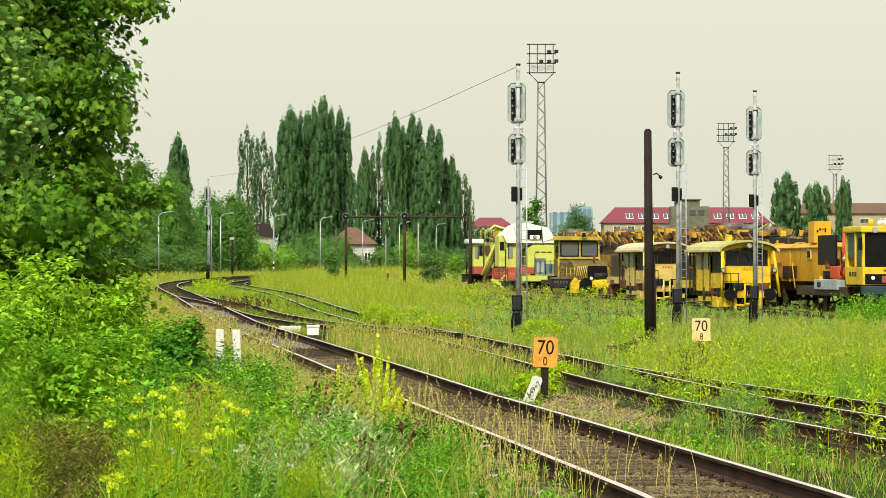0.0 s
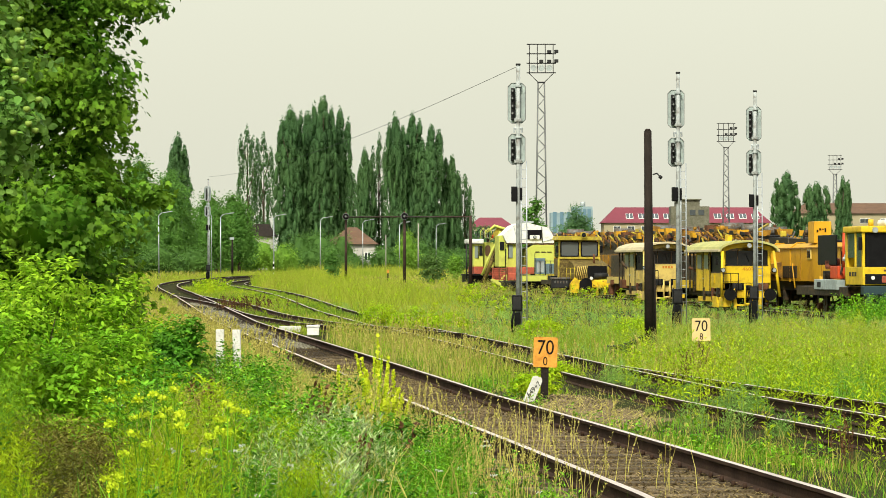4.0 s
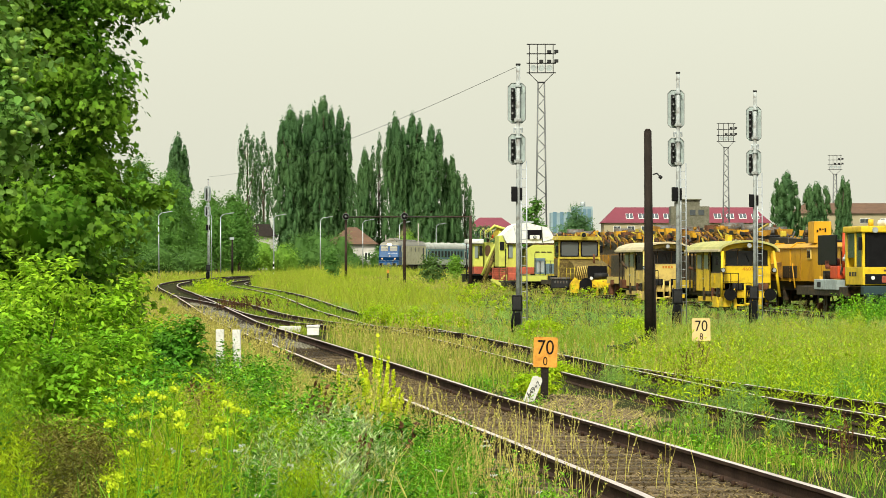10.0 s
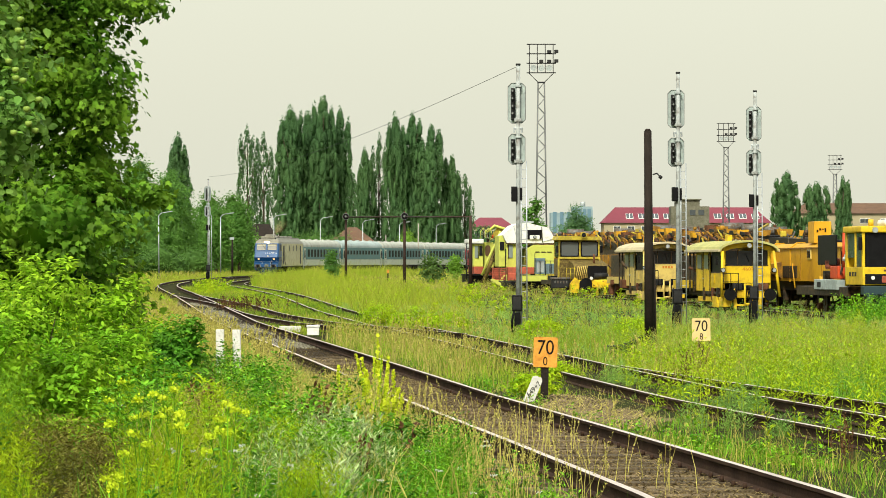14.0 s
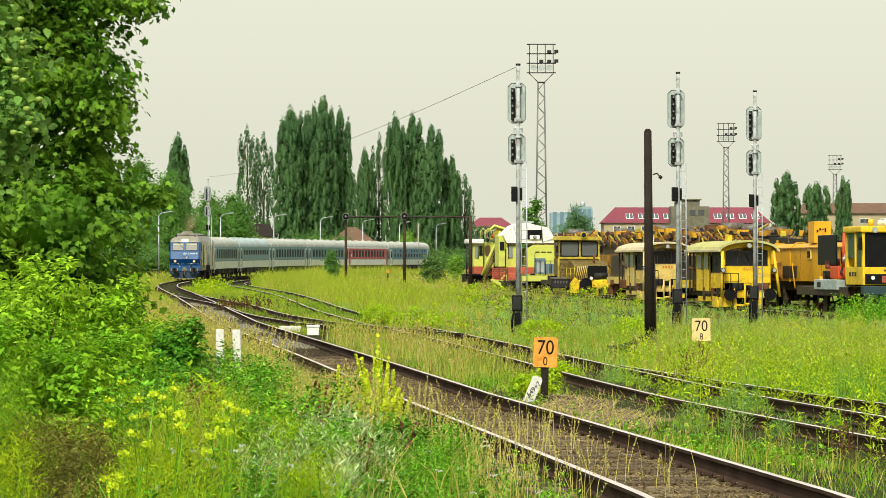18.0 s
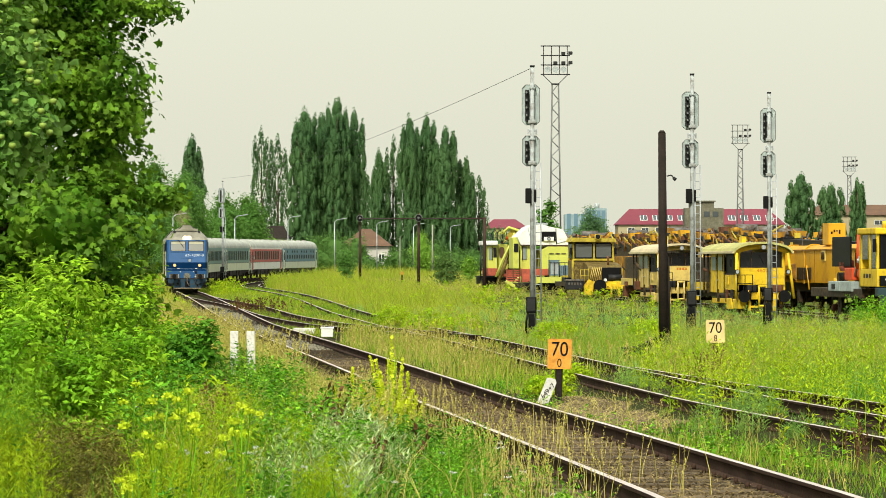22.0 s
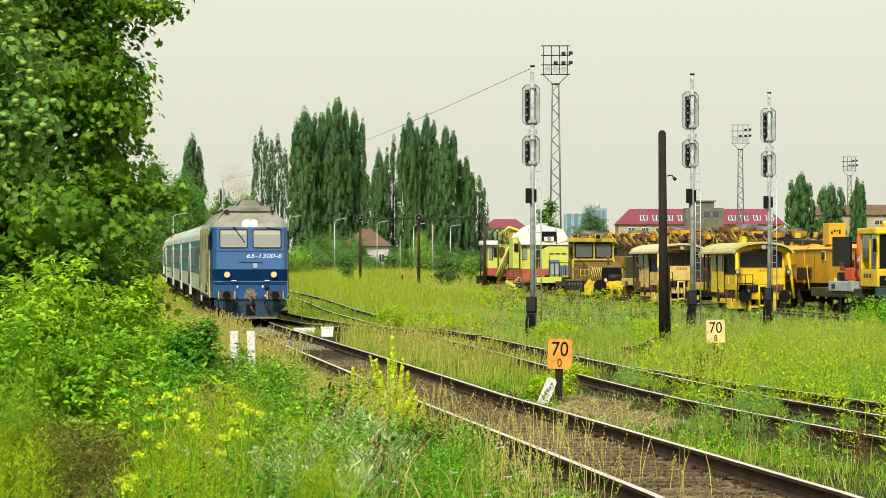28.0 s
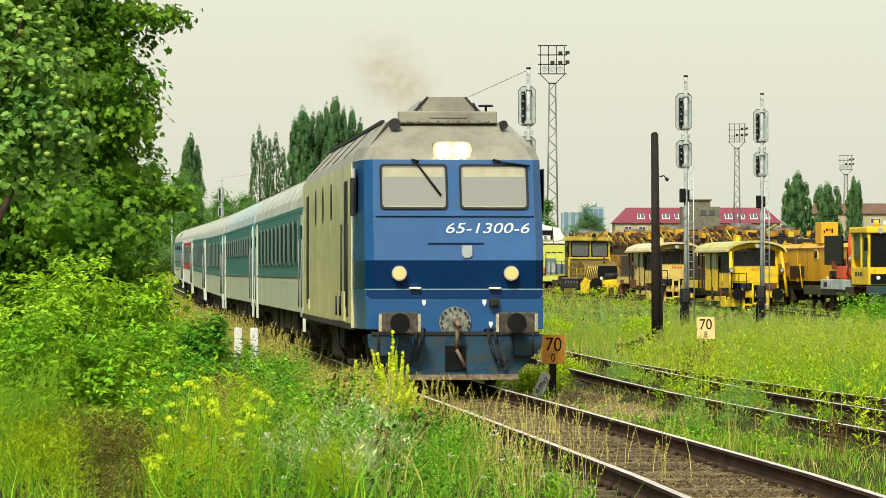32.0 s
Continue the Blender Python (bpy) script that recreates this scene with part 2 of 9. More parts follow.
def soup(name, verts, faces, material, label="", category="", kind="stuff", parent=None, smooth=False):
    """Many small pieces in one mesh, from arrays of corners (n x 3) and faces (m x 3 or m x 4)."""
    me = bpy.data.meshes.new(name)
    k = faces.shape[1]
    me.vertices.add(len(verts))
    me.vertices.foreach_set("co", np.ascontiguousarray(verts, dtype=np.float32).ravel())
    me.loops.add(faces.size)
    me.loops.foreach_set("vertex_index", np.ascontiguousarray(faces, dtype=np.int32).ravel())
    me.polygons.add(len(faces))
    me.polygons.foreach_set("loop_start", np.arange(0, faces.size, k, dtype=np.int32))
    me.update(calc_edges=True)
    me.materials.append(material)
    ob = new(name, me)
    if parent is not None:
        ob.parent = parent
        if label:
            ob["label"] = label
        return ob
    return tagged(ob, label, category, kind=kind)


# ---- the lie of the land ----
LEVEL = ((-50, 0.2), (27, 0.17), (52, 0.0), (128, -0.17), (223, 0.19), (303, 0.42), (411, 0.92), (478, 1.05), (650, 1.2), (6000, 1.2))


def level(y):
    """Height of the rails over the map at the distance y."""
    return np.interp(y, [a for a, _ in LEVEL], [b for _, b in LEVEL])


class Line:
    """A smooth track in plan: x over y, through a few points."""

    def __init__(self, pts):
        ys, xs = np.array([p[1] for p in pts], float), np.array([p[0] for p in pts], float)
        n, h = len(ys), np.diff(ys)
        a, r = np.eye(n), np.zeros(n)
        for i in range(1, n - 1):
            a[i, i - 1:i + 2] = h[i - 1], 2 * (h[i - 1] + h[i]), h[i]
            r[i] = 6 * ((xs[i + 1] - xs[i]) / h[i] - (xs[i] - xs[i - 1]) / h[i - 1])
        m = np.linalg.solve(a, r)
        self.y = np.arange(ys[0], ys[-1], 0.5)
        i = np.clip(np.searchsorted(ys, self.y, "right") - 1, 0, n - 2)
        u, w, hh = ys[i + 1] - self.y, self.y - ys[i], h[i]
        self.x = (m[i] * u ** 3 + m[i + 1] * w ** 3) / (6 * hh) + (xs[i] / hh - m[i] * hh / 6) * u + (xs[i + 1] / hh - m[i + 1] * hh / 6) * w
        self.s = np.concatenate([[0], np.cumsum(np.hypot(np.diff(self.x), np.diff(self.y)))])

    def at_y(self, y):
        return np.interp(y, self.y, self.x)

    def s_of(self, y):
        return float(np.interp(y, self.y, self.s))

    def spot(self, s):
        y = np.interp(s, self.s, self.y)
        return np.interp(y, self.y, self.x), y, level(y)


MAIN = Line([(4.6, 0), (2.25, 27), (-0.03, 52), (-6.8, 120.6), (-16.8, 223), (-23.4, 303), (-21.9, 372), (-15.75, 424), (-5.9, 475), (5.5, 522), (32, 605), (100, 760), (235, 980)])
SIDING = Line([(9.3, 0), (6.7, 27), (4.15, 52), (1.75, 83), (-2.05, 128), (-4.4, 152), (-7.85, 195), (-12.5, 245), (-16.8, 286), (-18.3, 311), (-18.2, 335), (-16.9, 372), (-10.6, 424)])
LINK = Line([(-16.2, 216), (-14.2, 200), (-10.1, 170), (-6.9, 142), (-3.55, 122), (-0.05, 104)][::-1])
SPUR = Line([(10.9, 0), (7.9, 30), (5.55, 50), (3.9, 62), (2.6, 73)])
YARD = Line([(29.7, 30), (15.1, 170), (2.1, 295), (-2, 335)])
YARD_BACK = Line([(33.9, 30), (19.4, 170), (6.5, 295), (2.3, 335)])


def ground_z(x, y):
    """Height of the soil: a little under the rails, a low bank to the left of the main track, gentle bumps."""
    x, y = np.asarray(x, float), np.asarray(y, float)
    side = MAIN.at_y(y) - x
    bank = np.clip((side - 2.2) / 4.0, 0, 1) * 0.35 * np.clip((140 - y) / 80, 0, 1)
    bump = 0.05 * np.sin(x * 0.9 + 1.3) * np.cos(y * 0.31) + 0.04 * np.sin(x * 2.1 + y * 0.7)
    near = np.clip((np.abs(side) - 1.6) / 1.5, 0, 1)
    return level(y) - 0.33 + bank + bump * near * np.clip((600 - y) / 300, 0, 1)
# ---- ground: one sheet to the horizon ----
def build_ground():
    ys = np.concatenate([np.arange(-60, 20, 8), np.arange(20, 130, 0.8), np.arange(130, 320, 3), np.arange(320, 700, 12), np.geomspace(700, 4500, 14)])
    fr = np.concatenate([np.linspace(-1, -0.12, 9), np.linspace(-0.11, 0.11, 70), np.linspace(0.12, 1, 9)])
    gx, gy = np.meshgrid(fr, ys)
    span = 160 + np.clip(gy, 0, 5000) * 0.9
    gx = gx * span
    z = ground_z(gx, gy)
    v = np.stack([gx, gy, z], -1).reshape(-1, 3)
    r, c = gy.shape
    i = (np.arange(r - 1)[:, None] * c + np.arange(c - 1)[None]).ravel()
    f = np.stack([i, i + 1, i + c + 1, i + c], -1)
    soup("ground", v, f, SOIL, "overgrown brown soil of a railway yard", "ground", kind="structure")


build_ground()

# ---- tracks ----
RAIL = ((-0.035, 0.0), (0.035, 0.0), (0.036, -0.03), (0.012, -0.045), (0.012, -0.135), (0.07, -0.155), (0.07, -0.17),
        (-0.07, -0.17), (-0.07, -0.155), (-0.012, -0.135), (-0.012, -0.045), (-0.036, -0.03))


def sweep_rail(line, off, y0, y1, step, sink=0.0):
    ys = np.arange(y0, y1, step)
    bm = bmesh.new()
    last = None
    for y in ys:
        dx = float(line.at_y(y + 0.5) - line.at_y(y - 0.5))
        n = Vector((1, -dx, 0)).normalized()
        c = Vector((float(line.at_y(y)), float(y), float(level(y)) - sink)) + n * off
        ring = [bm.verts.new(c + n * a + Vector((0, 0, b))) for a, b in RAIL]
        if last:
            for k in range(len(RAIL)):
                f = bm.faces.new((last[k], last[(k + 1) % len(RAIL)], ring[(k + 1) % len(RAIL)], ring[k]))
                f.material_index = 1 if k == 0 else 0
        last = ring
    bmesh.ops.recalc_face_normals(bm, faces=bm.faces)
    return bm


def bed(line, half, y0, y1, drop, mat, name, parent):
    """The ballast under a track: a low bank with a broken edge."""
    ys = np.arange(y0, y1, 0.5)
    cols = np.array([-half - 0.7, -half, -0.75, -0.3, 0.3, 0.75, half, half + 0.7])
    rise = np.array([-0.22, -drop, -drop - 0.03, -drop, -drop, -drop - 0.03, -drop, -0.22])
    rise = np.where(np.abs(cols) > half + 0.1, -drop - 0.25, rise)
    X = line.at_y(ys)[:, None] + cols[None] + 0.12 * np.sin(ys * 1.7)[:, None] * (np.abs(cols) > half - 0.1)
    Y = np.repeat(ys[:, None], len(cols), 1)
    Z = level(ys)[:, None] + rise[None] + 0.018 * np.sin(ys[:, None] * 7.1 + cols[None] * 9)
    v = np.stack([X, Y, Z], -1).reshape(-1, 3)
    c = len(cols)
    i = (np.arange(len(ys) - 1)[:, None] * c + np.arange(c - 1)[None]).ravel()
    return soup(name, v, np.stack([i, i + 1, i + c + 1, i + c], -1), mat, "brown ballast strewn with dry stalks", parent=parent)


def track(line, y0, y1, half, label, stone=None, rails=(-0.7525, 0.7525), y_sleep=(24, 110), drop=0.2, sink=0.0):
    t = thing("railway_track", Matrix(), label, "railway track", kind="structure")
    for off in rails:
        part("rail", sweep_rail(line, off, y0, y1, 1.0, sink), [RAIL_SIDE, RAIL_TOP], t, "rusty rail with a worn bright top")
    if stone:
        bed(line, half, y0, stone, drop, BALLAST, "ballast", t)
        bed(line, half, stone - 0.5, y1, drop + 0.06, SOIL, "ballast", t)
    else:
        bed(line, half, y0, y1, drop + sink, SOIL, "ballast", t)
    sl = mesh_of(Box(-1.25, 1.25, -0.12, 0.12, -0.30, -0.15, 0.012), SLEEPER)
    plate = Box(-0.17, 0.17, -0.09, 0.09, -0.17, -0.15)
    for sx in (-0.13, 0.13):
        tube(plate, (sx, 0, -0.15), (sx, 0, -0.10), 0.02, n=6)
    plate = mesh_of(plate, RAIL_SIDE)
    if y_sleep:
        s0, s1 = line.s_of(y_sleep[0]), line.s_of(y_sleep[1])
        for k in range(int((s1 - s0) / 0.6)):
            x, y, z = line.spot(s0 + k * 0.6)
            x2, y2, _ = line.spot(s0 + k * 0.6 + 1)
            m = Matrix.Translation((x, y, z - random.uniform(0.0, 0.02) - 0.012 * max(0, (y - 42) / 20))) @ Matrix.Rotation(math.atan2(x - x2, y2 - y) + random.uniform(-0.012, 0.012), 4, "Z")
            ob = part("sleeper", sl, None, t, at=m)
            if y < 60:
                for off in rails:
                    part("rail_plate", plate, None, ob, at=Matrix.Translation((off, 0, 0)))
    return t


track(MAIN, 18, 760, 1.0, "single main track curving away through the weeds on old sleepers", 150, y_sleep=(24, 84))
track(SIDING, 24, 410, 0.95, "disused overgrown siding beside the main track", y_sleep=None, drop=0.17, sink=0.06)
track(LINK, 104, 216, 0.95, "crossover between the main track and the siding", y_sleep=None, drop=0.24)
track(SPUR, 24, 72, 0.8, "rusty spur leaving the siding through tall weeds", rails=(0.7525,), y_sleep=None, drop=0.2, sink=0.07)
track(YARD, 90, 330, 1.3, "weedy yard track under the parked machines", y_sleep=None, sink=0.15)
track(YARD_BACK, 120, 330, 1.3, "second yard track behind the parked machines", y_sleep=None, sink=0.15)


GREY_STONE = M("grey_limestone_gravel", (0.23, 0.215, 0.155), 0.95, var=0.4, scale=4, fine=40, bump=0.4)


def stones(x, y, z, r, mat, label, rng):
    n = len(x)
    base = np.array([(1, 0, 0), (-1, 0, 0), (0, 1, 0), (0, -1, 0), (0, 0, 0.8), (0, 0, -0.8)])
    jit = base[None] + rng.uniform(-0.35, 0.35, (n, 6, 3))
    v = np.stack([x, y, z], -1)[:, None] + jit * r[:, None, None]
    f = np.array([(0, 2, 4), (2, 1, 4), (1, 3, 4), (3, 0, 4), (2, 0, 5), (1, 2, 5), (3, 1, 5), (0, 3, 5)])
    faces = (np.arange(n)[:, None, None] * 6 + f[None]).reshape(-1, 3)
    soup("loose_stones", v.reshape(-1, 3), faces, mat, label, "gravel")


def scatter_ballast(n, y0, y1, bias, r0, r1, mat, seed, label, patchy=False):
    """Loose stones on the main track's bed."""
    rng = np.random.default_rng(seed)
    y = y0 + (y1 - y0) * rng.random(n) ** bias
    off = rng.uniform(-1.35, 1.35, n) * (0.75 if patchy else 1)
    off = np.where(np.abs(np.abs(off) - 0.75) < 0.09, off + 0.2, off)
    if patchy:
        keep = np.sin(y * 0.21 + off * 1.5) + rng.normal(size=n) * 0.5 > -0.3
        y, off = y[keep], off[keep]
        n = len(y)
    r = rng.uniform(r0, r1, n)
    x = MAIN.at_y(y) + off
    z = level(y) - 0.2 + r * 0.3 - np.clip(np.abs(off) - 1.0, 0, 1) * 0.35
    stones(x, y, z, r, mat, label, rng)


scatter_ballast(16000, 24, 114, 1.5, 0.012, 0.034, STONE, 3, "loose brown ballast stones on the track")
scatter_ballast(11000, 92, 190, 1.0, 0.02, 0.045, GREY_STONE, 4, "pale grey gravel on the bed round the points", True)
# ---- the train ----
COACH_BLUE = M("coach_teal_blue", (0.05, 0.205, 0.225), 0.32, spec=0.2, var=0.10, scale=0.3, fine=6, bump=0.02, dirt=(0.10, 0.20, 0.19), dirt_at=0.62)
COACH_LIGHT = M("coach_pale_grey", (0.60, 0.65, 0.54), 0.3, spec=0.28, var=0.08, scale=0.3, fine=6, bump=0.02, dirt=(0.46, 0.49, 0.37), dirt_at=0.62)
COACH_WHITE = M("coach_white", (0.80, 0.80, 0.74), 0.45, var=0.08, scale=0.3, fine=6, bump=0.02, dirt=(0.6, 0.58, 0.5), dirt_at=0.68)
COACH_RED = M("coach_red", (0.50, 0.035, 0.045), 0.4, var=0.12, scale=0.6, fine=10, bump=0.02)
COACH_NAVY = M("coach_slate_blue", (0.11, 0.23, 0.28), 0.5, var=0.10, scale=0.3, fine=6, bump=0.02)
ROOF_GREY = M("coach_grey_roof", (0.46, 0.48, 0.42), 0.6, 0.0, var=0.15, scale=0.3, fine=5, bump=0.04, dirt=(0.30, 0.29, 0.24), dirt_at=0.58)
ROOF_BLUE = M("coach_pale_blue_roof", (0.40, 0.48, 0.47), 0.6, 0.0, var=0.15, scale=0.5, fine=8, bump=0.04, dirt=(0.3, 0.34, 0.32), dirt_at=0.62)
COACH_GLASS = glass("coach_glass", (0.010, 0.016, 0.016), 0.5, 0.05)
PLOUGH_EDGE = M("scraped_rusty_edge", (0.26, 0.23, 0.15), 0.7, 0.1, var=0.4, scale=5, fine=25, bump=0.1, dirt=(0.12, 0.07, 0.035), dirt_at=0.52)
LETTER_GREY = M("faded_white_lettering", (0.52, 0.58, 0.62), 0.6, var=0.1, bump=0)
UNDER = M("sooty_underframe", (0.025, 0.022, 0.02), 0.85, var=0.5, scale=2, fine=20, bump=0.2, dirt=(0.06, 0.045, 0.03), dirt_at=0.55)


EDGE_CREAM = M("scuffed_cream_edge", (0.42, 0.38, 0.27), 0.7, var=0.3, scale=6, bump=0.05, dirt=(0.14, 0.11, 0.08), dirt_at=0.58)
HOOK_RUST = M("bare_hook_steel", (0.20, 0.15, 0.10), 0.6, 0.4, var=0.4, scale=5, bump=0.1)
COUPLER_GREY = M("greasy_grey", (0.24, 0.26, 0.22), 0.6, 0.2, var=0.3, scale=5, bump=0.05, dirt=(0.07, 0.06, 0.05), dirt_at=0.55)


def bogie(parent, y, base=2.5, r=0.46):
    b = part("bogie", Box(-1.05, 1.05, y - base / 2 - 0.5, y + base / 2 + 0.5, 0.42, 0.78, 0.05), UNDER, parent, "sooty steel bogie frame")
    for dy in (-base / 2, base / 2):
        for x in (-0.75, 0.75):
            wh = Tube((x - 0.07, y + dy, r), (x + 0.07, y + dy, r), r, n=20)
            tube(wh, (x - 0.11, y + dy, r), (x + 0.11, y + dy, r), r * 0.25, n=10)
            part("wheel", wh, UNDER, b)
        for x in (-1.12, 1.12):
            part("axle_box", Box(x - 0.1, x + 0.1, y + dy - 0.16, y + dy + 0.16, 0.3, 0.62, 0.03), UNDER, b)
    return b


def build_loco():
    L = thing("diesel_locomotive", Matrix(), "weathered blue and cream diesel locomotive pulling a passenger train, headlights on", "locomotive")
    # cab: rows of height, front face, half width in front, half width behind
    rows = ((0.93, 0.13, 1.36, 1.45), (1.55, 0.13, 1.39, 1.48), (2.0, 0.0, 1.39, 1.48), (2.66, 0.20, 1.39, 1.48), (3.57, 0.46, 1.38, 1.48))
    roof = ((3.57, 0.46, 1.38, 1.48), (3.78, 0.62, 1.28, 1.4), (4.19, 1.35, 0.88, 0.98))

    def skin(rs, mats):
        bm = bmesh.new()
        grid = [[bm.verts.new(p) for p in ((-wb, 1.75, z), (-wb + 0.02, 1.3, z), (-w, y + 0.16, z), (-w + 0.13, y, z), (w - 0.13, y, z), (w, y + 0.16, z), (wb - 0.02, 1.3 if y < 1.1 else 1.5, z), (wb, 1.75, z))] for z, y, w, wb in rs]
        for i in range(len(grid) - 1):
            for k in range(7):
                f = bm.faces.new((grid[i][k], grid[i][k + 1], grid[i + 1][k + 1], grid[i + 1][k]))
                f.material_index = mats[i]
        bm.faces.new(grid[-1])
        bm.faces.new(grid[0][::-1])
        bmesh.ops.recalc_face_normals(bm, faces=bm.faces)
        return bm

    part("cab", skin(rows, (0, 1, 0, 0)), [LOCO_BLUE, LOCO_BLUE_DEEP], L, "blue painted driver's cab with a darker band")
    part("cab_roof", skin(roof, (0, 0)), LOCO_ROOF, L, "sooty silver cab roof")
    sec = [(-1.5, 0.93), (1.5, 0.93), (1.5, 3.55), (1.42, 3.72), (0.98, 4.19), (-0.98, 4.19), (-1.42, 3.72), (-1.5, 3.55)]
    part("body", Extrude([p for p in sec if p[1] < 3.6], "y", 1.752, 16.3), LOCO_CREAM, L, "grimy cream body side")
    part("roof", Extrude([sec[2], sec[3], sec[4], sec[5], sec[6], sec[7]], "y", 1.752, 16.3), LOCO_ROOF, L, "sooty silver roof")
    hood = Extrude([(-0.66, 4.19), (0.66, 4.19), (0.62, 4.32), (0.3, 4.6), (-0.3, 4.6), (-0.62, 4.32)], "y", 1.5, 4.2)
    part("roof_hood", hood, LOCO_ROOF, L, "raised ventilation hood")
    part("roof_lip", Box(-0.78, 0.78, 1.2, 1.5, 4.16, 4.36, 0.02), LOCO_ROOF, L)
    part("lip_panel", Box(-0.3, 0.3, 1.185, 1.2, 4.25, 4.34, 0.01), LOCO_ROOF, L, "riveted access panel")
    for k in range(9):
        part("rivet", Tube((-0.64 + 0.16 * k, 1.186, 4.2), (-0.64 + 0.16 * k, 1.2, 4.2), 0.012, n=6), STEEL_DARK, L)
    part("lip_seam", Box(-0.77, 0.77, 1.19, 1.2, 4.165, 4.18), STEEL_DARK, L)
    for x in (-0.6, 0.6):
        part("lip_brace", Tube((x, 1.2, 4.17), (x * 0.7, 1.45, 4.5), 0.018, n=5), STEEL_DARK, L)
    part("hood_edge", Tube((-0.66, 1.49, 4.2), (-0.3, 1.49, 4.6), 0.018, n=5), STEEL_DARK, L)
    part("hood_edge", Tube((0.66, 1.49, 4.2), (0.3, 1.49, 4.6), 0.018, n=5), STEEL_DARK, L)
    for y0, y1 in ((5.2, 7.4), (8.0, 10.4), (11.0, 13.6)):
        g = Extrude([(-0.8, 4.18), (0.8, 4.18), (0.6, 4.4), (-0.6, 4.4)], "y", y0, y1)
        part("roof_fan_housing", g, LOCO_ROOF, L)
    for x in (-0.98, 0.98):
        part("roof_rail", Box(x - 0.03, x + 0.03, 1.95, 15.5, 4.19, 4.25, 0.01), STEEL_DARK, L, "dark roof edge rail")
    for y in (1.8, 4.6, 7.7, 10.8, 13.9):
        part("roof_strap", Extrude([(-1.43, 3.73), (-0.985, 4.2), (-0.96, 4.2), (-1.41, 3.7)], "y", y, y + 0.05), STEEL_DARK, L)
    # windscreens lean with the front face
    lean = Matrix.Translation((0, 0.20, 2.66)) @ Matrix.Rotation(-math.atan2(0.26, 0.91), 4, "X")
    for a, b in ((-1.15, -0.09), (0.09, 1.17)):
        o = rounded(a, b, 0.13, 0.87, 0.07)
        i = rounded(a + 0.035, b - 0.035, 0.165, 0.835, 0.05)
        w = part("windscreen", Extrude(i, "y", -0.012, 0.03), WINDSCREEN, L, "windscreen with pale reflection put into its colour", at=lean)
        part("seal", Ring(o, i, "y", -0.025, 0.03), RUBBER, w, "black rubber seal")
        part("sun_blind", Box(a + 0.06, b - 0.06, -0.0145, -0.0122, 0.66, 0.80), BLIND, w, "cream sun blind rolled half down")
        part("dash_edge", Box(a + 0.06, b - 0.06, -0.0142, -0.0122, 0.168, 0.19), BLIND, w)
    part("window_apron", Box(-1.22, 1.24, -0.035, 0.02, 0.015, 0.045, 0.01), LOCO_BLUE, L, at=lean)
    for x0, x1 in ((-0.65, -0.2), (0.62, 1.2)):
        wp = Tube((x0, -0.05, 0.93), (x0 + 0.12, -0.05, 0.9), 0.02, n=6)
        tube(wp, (x0 + 0.06, -0.05, 0.9), (x1, -0.05, 0.35 if x0 < 0 else 0.83), 0.016, n=6)
        part("wiper", wp, BLACK_PAINT, L, "black wiper arm", at=lean)
    # lamps
    for x in (-0.87, 0.87):
        lp = part("headlamp", Tube((x, -0.02, 1.8), (x, 0.16, 1.8), 0.115, n=24), GALV, L, "round lamp in a bright ring")
        part("lens", Tube((x, -0.03, 1.8), (x, 0.0, 1.8), 0.095, n=24), LOW_LIGHT, lp, "warm glowing lens")
    bx = part("roof_headlight", Box(-0.30, 0.30, 0.52, 0.85, 3.60, 3.84, 0.02), LOCO_ROOF, L, "twin roof headlight housing")
    # rim glows by itself, sized to the glare round the bulbs
    part("reflector", Extrude(rounded(-0.3, 0.3, 3.59, 3.85, 0.1), "y", 0.50, 0.54), GLARE_RIM, bx, "reflector rim whose own glow stands for the headlight's glare")
    for x in (-0.14, 0.14):
        part("bulb", Tube((x, 0.48, 3.72), (x, 0.53, 3.72), 0.115, n=20), HEADLIGHT, bx, "glaring headlight")
    lettering("65-1300-6", 0.235, LETTER_GREY, L, Matrix.Translation((0.50, 0.14, 2.49)) @ Matrix.Rotation(radians(90 - 16), 4, "X"), "running_number", shear=0.22, width=1.36)
    em = Extrude([(0.02, 2.23), (0.02, 2.08), (0.06, 2.04), (0.14, 2.04), (0.18, 2.08), (0.18, 2.23)], "y", -0.02, 0.1)
    part("emblem", em, GREY_PAINT, L, "small shield emblem in pale metal", at=Matrix.Translation((0.08, 0.0, 0)))
    part("air_slot", Box(-0.42, 0.45, 0.05, 0.10, 2.26, 2.272), LOCO_BLUE_DEEP, L)
    part("seam", Box(-1.395, 1.395, 0.108, 0.16, 1.545, 1.56), TRIM_BLUE, L, "worn pale seam")
    part("band_foot", Extrude([(-1.37, 1.545), (1.37, 1.545), (1.37, 1.46), (1.31, 1.41), (-1.31, 1.41), (-1.37, 1.46)], "y", 0.108, 0.14), LOCO_BLUE_DEEP, L, "dark foot of the blue band")
    for x in (-0.62, 0.62):
        part("step_plate", Box(x - 0.09, x + 0.09, 0.03, 0.14, 1.555, 1.585, 0.008), WHITE_PAINT, L, "white step edge")
    for x, z in ((-0.48, 1.34), (0.46, 1.34), (0.56, 1.0)):
        part("marker_tag", Extrude([(x - 0.03, z), (x, z - 0.05), (x + 0.03, z), (x + 0.03, z + 0.05), (x - 0.03, z + 0.05)], "y", 0.10, 0.13), WHITE_PAINT, L)
    sk = Box(0.53, 0.68, 0.0, 0.14, 1.28, 1.42, 0.015)
    tube(sk, (0.6, -0.03, 1.35), (0.6, 0.02, 1.35), 0.05)
